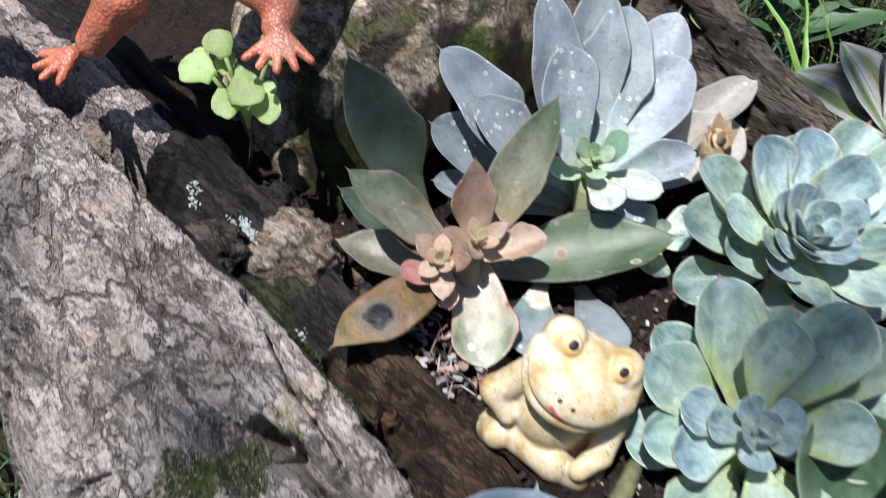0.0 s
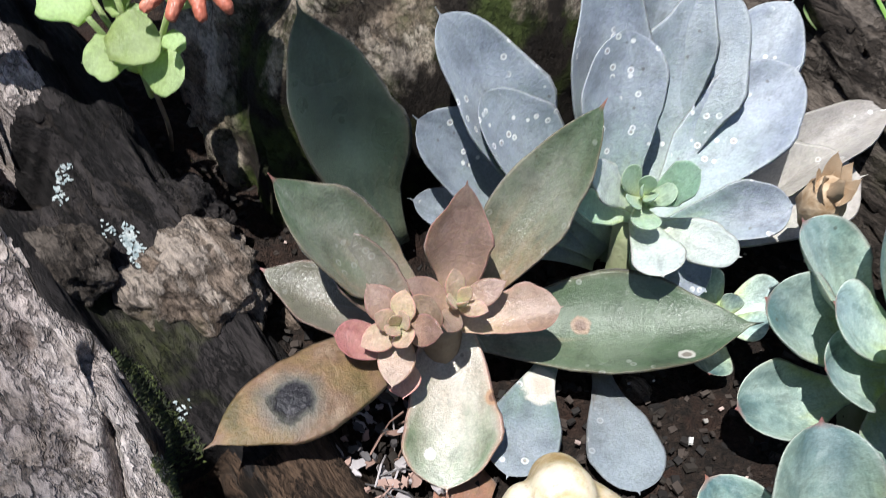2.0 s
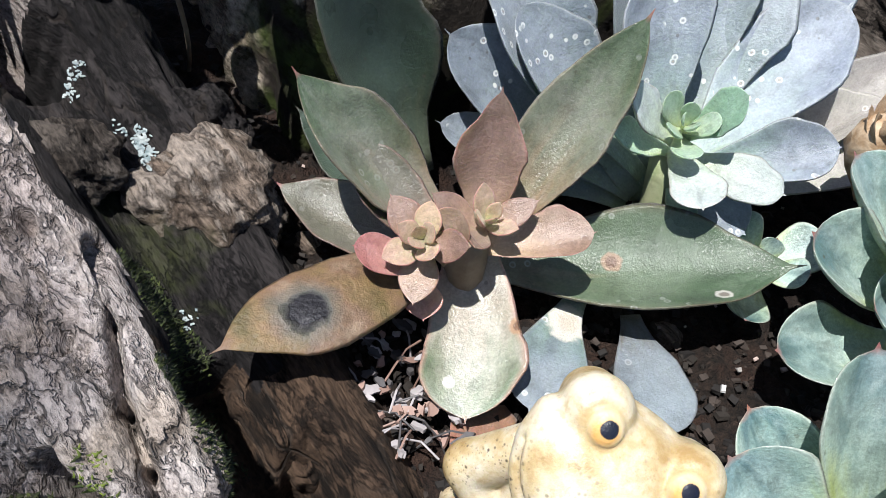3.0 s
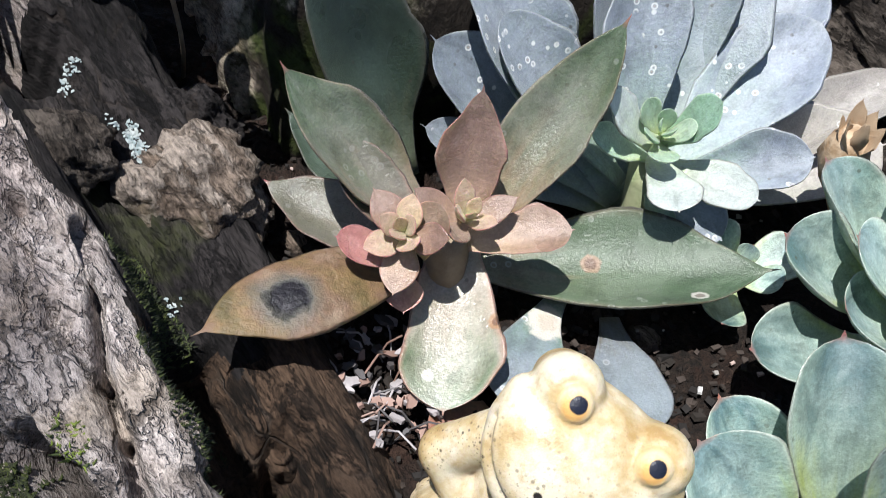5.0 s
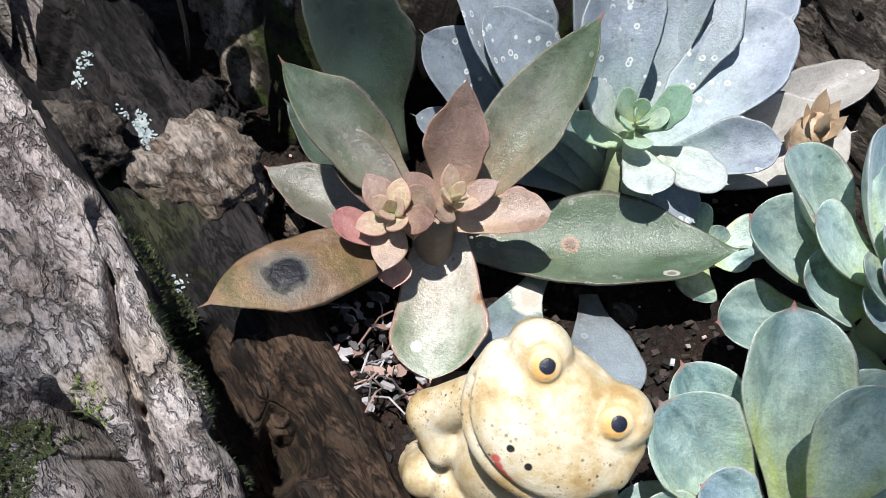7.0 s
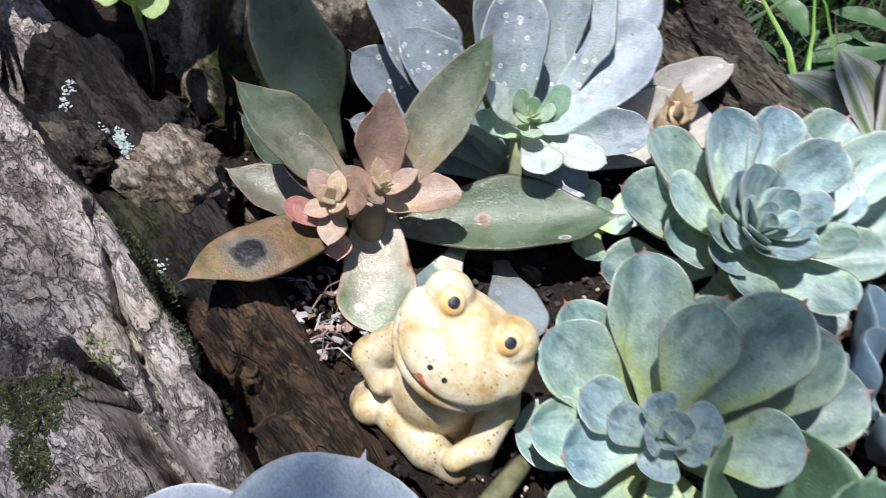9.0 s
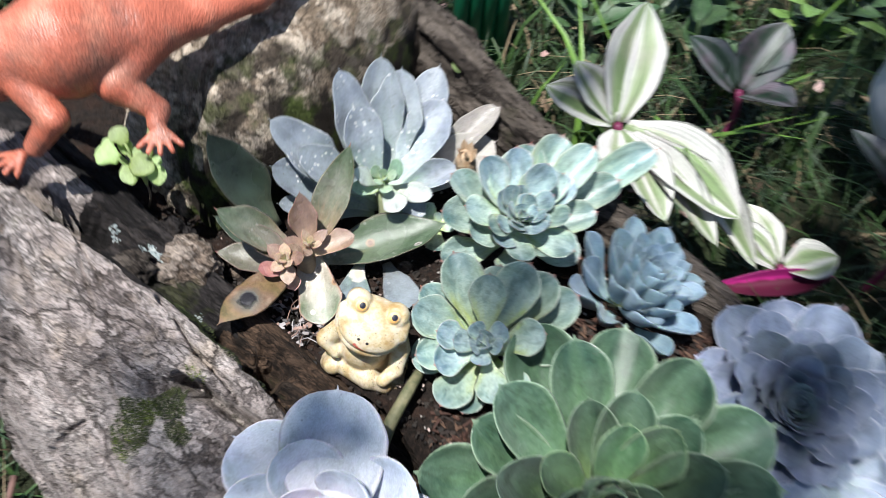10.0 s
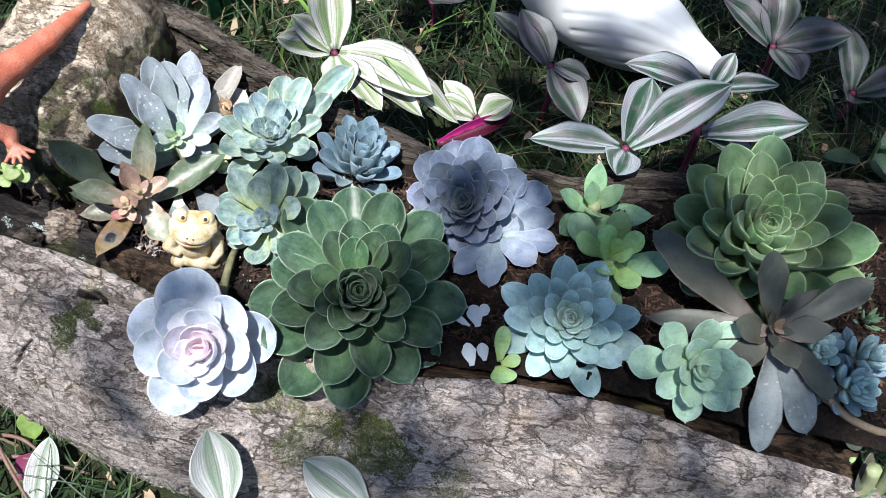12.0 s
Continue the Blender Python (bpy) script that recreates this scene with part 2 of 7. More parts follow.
def pale_bark_material():
    """Weathered pale bark: plates of slightly different grey, thin dark cracks at three sizes, fibres along the log, tan and green stains."""
    m = Mat("weathered_bark")
    obj = m.coords("Object")
    turned = m.node("Mapping", Vector=obj)
    turned.inputs["Rotation"].default_value = (0, 0, radians(41.4))
    mp = m.node("Mapping", Vector=turned.outputs["Vector"])
    mp.inputs["Scale"].default_value = (0.52, 1, 1)
    g = mp.outputs["Vector"]
    warp = m.node("TexNoise", Vector=g, Scale=36.0, Detail=6.0, Roughness=0.65)
    vm = m.t.nodes.new("ShaderNodeVectorMath")
    vm.operation = "MULTIPLY_ADD"
    m.put(vm.inputs[0], warp.outputs["Color"])
    vm.inputs[1].default_value = (0.034, 0.034, 0.034)
    m.put(vm.inputs[2], g)
    q = vm.outputs[0]

    def cracks(scale, width, gap_scale, gap):
        v = m.node("TexVoronoi", Vector=q, Scale=float(scale))
        v.feature = "DISTANCE_TO_EDGE"
        line = m.ramp(v.outputs["Distance"], [(0.0, 1.0), (width * 0.5, 0.8), (width, 0.0)])
        return m.math("MULTIPLY", line, m.ramp(m.noise(obj, gap_scale, 3), [(gap, 1.0), (gap + 0.07, 0.0)]))

    big, mid = m.noise(obj, 11, 4, 0.6), m.noise(g, 60, 7, 0.68, 0.3)
    fib_map = m.node("Mapping", Vector=q)
    fib_map.inputs["Scale"].default_value = (0.13, 1.5, 1.5)
    fib = m.noise(fib_map.outputs["Vector"], 300, 5, 0.65, 0.2)
    fine = m.noise(g, 1100, 4, 0.7)
    tone = m.math("ADD", m.math("MULTIPLY", mid, 0.55), m.math("MULTIPLY", big, 0.45))
    c = m.ramp(tone, [(0.36, (0.27, 0.222, 0.205)), (0.46, (0.41, 0.347, 0.322)), (0.54, (0.51, 0.445, 0.416)), (0.64, (0.64, 0.57, 0.53))])
    plate = m.node("TexVoronoi", Vector=q, Scale=42.0)
    pv = m.node("SeparateXYZ", Vector=plate.outputs["Color"]).outputs[0]
    c = m.mix(1.0, c, m.ramp(pv, [(0.0, 0.78), (1.0, 1.14)]), "MULTIPLY")
    c = m.mix(m.ramp(m.noise(obj, 30, 4, 0.6), [(0.54, 0.0), (0.68, 0.55)]), c, (0.34, 0.265, 0.19))
    c = m.mix(1.0, c, m.ramp(fib, [(0.34, 0.62), (0.46, 0.95), (0.62, 1.10)]), "MULTIPLY")
    c = m.mix(1.0, c, m.ramp(fine, [(0.34, 0.52), (0.5, 1.0), (0.66, 1.25)]), "MULTIPLY")
    a, b, d = cracks(30, 0.032, 24, 0.51), cracks(85, 0.050, 40, 0.49), cracks(210, 0.075, 60, 0.48)
    fis = m.ramp(m.noise(fib_map.outputs["Vector"], 105, 6, 0.6, 0.2), [(0.33, 1.0), (0.37, 0.0)])
    dark = m.math("MAXIMUM", m.math("MAXIMUM", a, m.math("MULTIPLY", b, 0.8)), m.math("MAXIMUM", m.math("MULTIPLY", d, 0.55), m.math("MULTIPLY", fis, 0.7)))
    c = m.mix(m.math("MULTIPLY", dark, 0.80), c, (0.035, 0.026, 0.021))
    mn = m.noise(obj, 17, 5, 0.65)
    c = m.mix(m.ramp(mn, [(0.62, 0.0), (0.70, 0.5)]), c, m.mix(m.noise(obj, 300, 2), (0.035, 0.05, 0.012), (0.11, 0.12, 0.03)))
    h = m.math("SUBTRACT", m.math("ADD", m.math("ADD", m.math("MULTIPLY", mid, 0.55), m.math("MULTIPLY", fib, 0.7)), m.math("ADD", m.math("MULTIPLY", fine, 0.32), m.math("MULTIPLY", pv, 0.35))), m.math("MULTIPLY", dark, 1.1))
    return m.done(c, 0.9, m.bump(h, 1.0, 0.0032), 0.18)


MAT = {}
MAT["bark"] = pale_bark_material()
# dark damp wood, its tones blackened further for the trough's shade
MAT["inner_wood"] = bark_material("damp_shaded_wood", [(0.003, 0.0026, 0.0026), (0.009, 0.0078, 0.0078), (0.017, 0.0145, 0.0145), (0.040, 0.034, 0.033)], 0.5, 40, (0.3, 1.3, 1))
MAT["brown_wood"] = bark_material("split_brown_wood", [(0.003, 0.002, 0.0015), (0.012, 0.008, 0.0055), (0.034, 0.022, 0.015), (0.105, 0.066, 0.043)], 0.5, 46, (0.42, 1.3, 1), 0.35)
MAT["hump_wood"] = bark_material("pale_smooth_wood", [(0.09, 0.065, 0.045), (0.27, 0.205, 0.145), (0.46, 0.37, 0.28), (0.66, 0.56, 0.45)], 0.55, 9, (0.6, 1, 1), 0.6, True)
MAT["rim_wood"] = bark_material("furrowed_bark", [(0.012, 0.009, 0.007), (0.034, 0.027, 0.022), (0.070, 0.056, 0.046), (0.15, 0.125, 0.105)], 0.25, 30, (0.25, 1.4, 1))
MAT["stone"] = bark_material("crumbly_pale_wood", [(0.04, 0.028, 0.02), (0.13, 0.095, 0.07), (0.24, 0.185, 0.145), (0.38, 0.32, 0.27)], 0.45, 9, (0.4, 1.2, 1))


def soil_material():
    m = Mat("potting_soil")
    o = m.coords("Object")
    n1, n2, n3 = m.noise(o, 60, 5), m.noise(o, 320, 5, 0.7), m.noise(o, 900, 3)
    c = m.ramp(n2, [(0.3, (0.006, 0.005, 0.004)), (0.55, (0.025, 0.017, 0.013)), (0.75, (0.07, 0.045, 0.032))])
    c = m.mix(m.ramp(n1, [(0.5, 0.0), (0.7, 0.5)]), c, (0.055, 0.025, 0.016))
    return m.done(c, 0.9, m.bump(m.math("ADD", n2, n3), 1.0, 0.003), 0.25)


def ground_material():
    m = Mat("earth_and_litter")
    o = m.coords("Object")
    n1, n2, n3 = m.noise(o, 5, 5), m.noise(o, 70, 6, 0.7), m.noise(o, 420, 4)
    c = m.ramp(n2, [(0.3, (0.008, 0.009, 0.006)), (0.5, (0.022, 0.02, 0.012)), (0.72, (0.075, 0.06, 0.04))])
    c = m.mix(m.ramp(n1, [(0.4, 0.0), (0.65, 0.7)]), c, (0.025, 0.045, 0.014))
    return m.done(c, 0.92, m.bump(m.math("ADD", n2, n3), 0.9, 0.006), 0.2)


MAT["soil"], MAT["ground"] = soil_material(), ground_material()


# ---- mesh helpers ----
def make_mesh(name, verts, faces, mats, uv=None, index=None, smooth=True):
    me = bpy.data.meshes.new(name)
    me.from_pydata([tuple(map(float, p)) for p in verts], [], faces)
    for mt in mats:
        me.materials.append(mt)
    if index is not None:
        me.polygons.foreach_set("material_index", np.asarray(index, dtype=np.int32))
    if smooth:
        me.polygons.foreach_set("use_smooth", np.ones(len(me.polygons), dtype=bool))
    if uv is not None:
        layer = me.uv_layers.new(name="UVMap")
        loops = np.empty(len(me.loops), dtype=np.int32)
        me.loops.foreach_get("vertex_index", loops)
        layer.data.foreach_set("uv", np.asarray(uv, dtype=np.float32)[loops].ravel())
    me.update()
    return me


def grid_faces(nu, nv, wrap=False):
    i, j = np.meshgrid(np.arange(nu - 1), np.arange(nv if wrap else nv - 1), indexing="ij")
    a = i * nv + j
    b = i * nv + (j + 1) % nv
    return np.stack([a, b, b + nv, a + nv], -1).reshape(-1, 4).tolist()


def thing(name, base, label, category, group="", kind=""):
    ob = new(name)
    ob.empty_display_size = 0.02
    ob.location = base
    return tagged(ob, label, category, group, kind)


def part(name, me, parent, m=None, label=""):
    """A mesh as one part of a thing; m is its pose in the world (the thing is an Empty that is only moved)."""
    ob = new(name, me)
    ob.parent = parent
    origin = Vector((0, 0, 0))
    p = parent
    while p is not None:
        origin += p.location
        p = p.parent
    ob.matrix_basis = Matrix.Translation(-origin) @ (m if m is not None else Matrix())
    return tagged(ob, label) if label else ob


def lattice(ix, iy, seed):
    h = (ix.astype(np.int64) * 374761393 + iy.astype(np.int64) * 668265263 + seed * 1442695041) & 0x7FFFFFFF
    h = ((h ^ (h >> 13)) * 1274126177) & 0x7FFFFFFF
    return ((h ^ (h >> 16)) & 0xFFFFF) / 0xFFFFF


def vnoise(x, y, seed=0):
    ix, iy = np.floor(x), np.floor(y)
    fx, fy = x - ix, y - iy
    fx, fy = fx * fx * (3 - 2 * fx), fy * fy * (3 - 2 * fy)
    a, b = lattice(ix, iy, seed), lattice(ix + 1, iy, seed)
    c, d = lattice(ix, iy + 1, seed), lattice(ix + 1, iy + 1, seed)
    return (a + (b - a) * fx) * (1 - fy) + (c + (d - c) * fx) * fy - 0.5


def fbm(x, y, seed=0, octaves=4):
    out, amp = 0, 1.0
    for k in range(octaves):
        out = out + amp * vnoise(x * 2**k, y * 2**k, seed + 17 * k)
        amp *= 0.5
    return out


def cells(x, y, seed=0):
    """Distance to the nearest and the second nearest cell point, and the nearest cell's random value."""
    ix, iy = np.floor(x), np.floor(y)
    f1, f2, who = np.full(x.shape, 9.0), np.full(x.shape, 9.0), np.zeros(x.shape)
    for dx in (-1, 0, 1):
        for dy in (-1, 0, 1):
            cx, cy = ix + dx, iy + dy
            d = np.hypot(cx + lattice(cx, cy, seed) - x, cy + lattice(cx, cy, seed + 5) - y)
            near = d < f1
            f2 = np.where(near, f1, np.minimum(f2, d))
            who = np.where(near, lattice(cx, cy, seed + 9), who)
            f1 = np.where(near, d, f1)
    return f1, f2, who


def smooth_step(a, b, x):
    k = np.clip((x - a) / (b - a), 0, 1)
    return k * k * (3 - 2 * k)


def normals_of(P):
    du, dv = np.gradient(P, axis=0), np.gradient(P, axis=1)
    n = np.cross(du, dv)
    return n / (np.linalg.norm(n, axis=-1, keepdims=True) + 1e-12)


# ---- smooth blobs: round cones and ellipsoids melted together ----
def blob_field(prims, res, k, creases=()):
    """Signed distance on a grid: round cones ("c", a, b, ra, rb) and ellipsoids ("e", centre, radii, axes), melted over k or
    over a width of their own in last place; creases are lines (points, width, depth) pressed into the skin."""
    lo, hi = np.full(3, 9.0), np.full(3, -9.0)
    for p in prims:
        if p[0] == "c":
            for q, r in ((p[1], p[3]), (p[2], p[4])):
                lo, hi = np.minimum(lo, np.array(q) - r), np.maximum(hi, np.array(q) + r)
        else:
            r = max(p[2])
            lo, hi = np.minimum(lo, np.array(p[1]) - r), np.maximum(hi, np.array(p[1]) + r)
    lo, hi = lo - 4 * res, hi + 4 * res
    n = np.ceil((hi - lo) / res).astype(int) + 1
    G = np.stack(np.meshgrid(*[lo[i] + res * np.arange(n[i]) for i in range(3)], indexing="ij"), -1)
    D = np.full(n, 0.5)
    for p in prims:
        if p[0] == "c":
            a, b = np.array(p[1]), np.array(p[2])
            ba = b - a
            h = np.clip(((G - a) @ ba) / max(ba @ ba, 1e-12), 0, 1)
            d = np.linalg.norm(G - a - h[..., None] * ba, axis=-1) - (p[3] + (p[4] - p[3]) * h)
        else:
            q = (G - np.array(p[1])) @ np.array(p[3]) / np.array(p[2])
            l = np.linalg.norm(q, axis=-1)
            g = np.linalg.norm(q / np.array(p[2]), axis=-1) + 1e-9
            d = l * (l - 1) / g
        kk = p[5] if p[0] == "c" and len(p) > 5 else p[4] if p[0] == "e" and len(p) > 4 else k
        h = np.clip(0.5 + 0.5 * (D - d) / kk, 0, 1)
        D = D + (d - D) * h - kk * h * (1 - h)
    for pts, width, depth in creases:
        pts = np.array(pts)
        a0, a1 = np.maximum(((pts.min(0) - 3 * width - lo) / res).astype(int), 0), ((pts.max(0) + 3 * width - lo) / res).astype(int) + 2
        cut = tuple(slice(x, y) for x, y in zip(a0, a1))
        sub, near = G[cut], None
        for a, b in zip(pts, pts[1:]):
            ba = b - a
            h = np.clip(((sub - a) @ ba) / max(ba @ ba, 1e-12), 0, 1)
            r = np.linalg.norm(sub - a - h[..., None] * ba, axis=-1)
            near = r if near is None else np.minimum(near, r)
        D[cut] += depth * np.exp(-((near / width) ** 2))
    return D, lo, n


def blob_surface(prims, res, k, creases=()):
    D, lo, n = blob_field(prims, res, k, creases)
    inside = D < 0
    cell = np.zeros(np.array(n) - 1, dtype=int)
    offs = [(x, y, z) for x in (0, 1) for y in (0, 1) for z in (0, 1)]
    m = np.array(n) - 1
    sl = lambda A, o: A[o[0] : o[0] + m[0], o[1] : o[1] + m[1], o[2] : o[2] + m[2]]
    for o in offs:
        cell += sl(inside, o)
    active = (cell > 0) & (cell < 8)
    idx = np.full(m, -1)
    idx[active] = np.arange(active.sum())
    base = np.argwhere(active)
    tot, cnt = np.zeros((len(base), 3)), np.zeros(len(base))
    for o in offs:
        for ax in range(3):
            if o[ax]:
                continue
            o2 = list(o)
            o2[ax] = 1
            d1 = D[base[:, 0] + o[0], base[:, 1] + o[1], base[:, 2] + o[2]]
            d2 = D[base[:, 0] + o2[0], base[:, 1] + o2[1], base[:, 2] + o2[2]]
            cross = (d1 < 0) != (d2 < 0)
            t = np.where(cross, d1 / np.where(cross, d1 - d2, 1), 0)
            pt = base + np.array(o, float)
            pt[:, ax] += t
            tot += np.where(cross[:, None], pt, 0)
            cnt += cross
    V = lo + res * tot / cnt[:, None]
    faces = []
    for ax in range(3):
        b1, b2 = (ax + 1) % 3, (ax + 2) % 3
        s1 = [slice(0, -1)] * 3
        s2 = [slice(0, -1)] * 3
        s2[ax] = slice(1, None)
        A, B = inside[tuple(s1)], inside[tuple(s2)]
        e = np.argwhere(A != B)
        e = e[(e[:, b1] > 0) & (e[:, b2] > 0) & (e[:, ax] < m[ax])]
        if not len(e):
            continue
        c = [e.copy() for _ in range(4)]
        c[1][:, b1] -= 1
        c[2][:, b1] -= 1
        c[2][:, b2] -= 1
        c[3][:, b2] -= 1
        q = np.stack([idx[k_[:, 0], k_[:, 1], k_[:, 2]] for k_ in c], -1)
        flip = inside[e[:, 0], e[:, 1], e[:, 2]]
        q[~flip] = q[~flip][:, ::-1]
        faces += q[(q >= 0).all(1)].tolist()
    return V, faces


def ball(centre, r, rot=None, n=10):
    """A small closed ball as verts and faces; r may be three radii along the columns of rot."""
    rr = np.array(r if isinstance(r, tuple) else (r, r, r), float)
    th, ph = np.linspace(0, math.pi, n), np.linspace(0, 2 * math.pi, 2 * n, endpoint=False)
    T, P = np.meshgrid(th, ph, indexing="ij")
    v = np.stack([np.sin(T) * np.cos(P), np.sin(T) * np.sin(P), np.cos(T)], -1).reshape(-1, 3) * rr
    if rot is not None:
        v = v @ np.array(rot).T
    return v + np.array(centre), grid_faces(n, 2 * n, True)


def tube(points, radii, n=8):
    """A round tube along points, as verts and faces."""
    pts = np.array(points, float)
    tan = np.gradient(pts, axis=0)
    tan /= np.linalg.norm(tan, axis=1, keepdims=True) + 1e-12
    ref = np.array([0.31, 0.2, 0.93])
    a = np.cross(tan, ref)
    a /= np.linalg.norm(a, axis=1, keepdims=True) + 1e-9
    b = np.cross(tan, a)
    ang = np.linspace(0, 2 * math.pi, n, endpoint=False)
    r = np.broadcast_to(np.array(radii, float), (len(pts),))
    ring = pts[:, None] + r[:, None, None] * (a[:, None] * np.cos(ang)[None, :, None] + b[:, None] * np.sin(ang)[None, :, None])
    v = ring.reshape(-1, 3)
    f = grid_faces(len(pts), n, True)
    f.append(list(range(n))[::-1])
    f.append([(len(pts) - 1) * n + k for k in range(n)])
    return v, f


def merged(pieces):
    V, F, I, o = [], [], [], 0
    for (v, f), mi in pieces:
        V.append(np.asarray(v))
        F += [[a + o for a in q] for q in f]
        I += [mi] * len(f)
        o += len(v)
    return np.concatenate(V), F, I


def curve_through(pts, n):
    """Catmull-Rom through control points."""
    p = np.array(pts, float)
    p = np.concatenate([[2 * p[0] - p[1]], p, [2 * p[-1] - p[-2]]])
    out = []
    for t in np.linspace(0, len(p) - 3 - 1e-6, n):
        i, f = int(t), t - int(t)
        a, b, c, d = p[i : i + 4]
        out.append(0.5 * (2 * b + (c - a) * f + (2 * a - 5 * b + 4 * c - d) * f**2 + (3 * b - a - 3 * c + d) * f**3))
    return np.array(out)


# ---- the log's own axes: U along it, V across it away from the viewer ----
U_AX, V_AX = np.array((0.7507, -0.6606)), np.array((0.6606, 0.7507))


def from_log(u, v, z):
    return np.stack([u * U_AX[0] + v * V_AX[0], u * U_AX[1] + v * V_AX[1], z], -1)


def to_log(x, y):
    return x * U_AX[0] + y * U_AX[1], x * V_AX[0] + y * V_AX[1]


GROUND = -0.05
soil_u, soil_h = [-0.42, -0.25, -0.12, 0.0, 0.15, 0.4, 0.62], [0.12, 0.12, 0.106, 0.1, 0.088, 0.082, 0.06]
rim_u = [-0.42, -0.3, -0.2, -0.1, -0.05, 0.0, 0.06, 0.12, 0.2, 0.3, 0.4, 0.45, 0.5, 0.58]
rim_z = [0.165, 0.18, 0.168, 0.143, 0.126, 0.102, 0.084, 0.083, 0.1, 0.10, 0.09, 0.075, 0.05, 0.01]
rim_v = [0.128, 0.114, 0.110, 0.102, 0.098, 0.096, 0.094, 0.094, 0.102, 0.112, 0.112, 0.112, 0.12, 0.125]
foot_v = [0.09, 0.055, 0.02, 0.0, -0.006, -0.008, -0.002, 0.008, 0.02, 0.035, 0.05, 0.06, 0.075, 0.085]
far_u = [-0.2, -0.12, -0.05, 0.05, 0.12, 0.25, 0.36, 0.52, 0.66]
far_v = [0.385, 0.37, 0.36, 0.34, 0.334, 0.328, 0.36, 0.396, 0.43]
far_z = [0.19, 0.178, 0.15, 0.118, 0.104, 0.1, 0.1, 0.098, 0.09]


def groove(u, v, segments, steep=1):
    """Sum of pits along short lines (u0, v0, u1, v1, width, depth)."""
    out = np.zeros(u.shape)
    for u0, v0, u1, v1, w, d in segments:
        du, dv = u1 - u0, v1 - v0
        h = np.clip(((u - u0) * du + (v - v0) * dv) / (du * du + dv * dv + 1e-9), 0, 1)
        r = np.hypot(u - u0 - h * du, v - v0 - h * dv)
        wob = 1 + 0.8 * fbm(u * 90, v * 90, 31, 3)
        out += d * np.exp(-((r / (w * wob)) ** (2 * steep)) * 1.2)
    return out


def bark_relief(u, w, seed, size=0.034, depth=0.0016):
    """Plates with sharp broken edges, long cracks between them, small flakes and fibres along the log."""
    wx, wy = fbm(u * 34, w * 34, seed + 3, 6) * 1.3, fbm(u * 34, w * 34, seed + 8, 6) * 1.3
    f1, f2, who = cells(u / (size * 1.9) + wx, w / (size * 0.8) + wy, seed)
    keep = smooth_step(-0.10, 0.10, fbm(u * 26, w * 26, seed + 41, 2))
    line = smooth_step(0.0, 0.055, f2 - f1)
    out = depth * 1.3 * (line - 1) * keep + 0.0022 * (who - 0.5) * smooth_step(0.0, 0.02, f2 - f1)
    g1, g2, small = cells(u / (size * 0.62) + 1.6 * wx, w / (size * 0.27) + 1.6 * wy, seed + 70)
    keep2 = smooth_step(0.02, 0.16, fbm(u * 38, w * 38, seed + 47, 3))
    out = out + keep2 * (0.0009 * (smooth_step(0.0, 0.09, g2 - g1) - 1) + 0.0008 * (small - 0.5) * smooth_step(0.0, 0.03, g2 - g1))
    t1 = fbm(u * 24, w * 40, seed + 51, 6)
    out = out + 0.0020 * smooth_step(0.0, 0.014, t1) - 0.0013 * smooth_step(0.22, 0.235, t1)
    out = out + 0.0065 * fbm(u * 13, w * 13, seed + 20, 3) + 0.0013 * fbm(u * 40, w * 210, seed + 30, 4)
    return out


log = thing("hollow_log", (0.1, 0.1, GROUND), "weathered grey hollow log used as a succulent planter", "log planter")


NEAR = {}


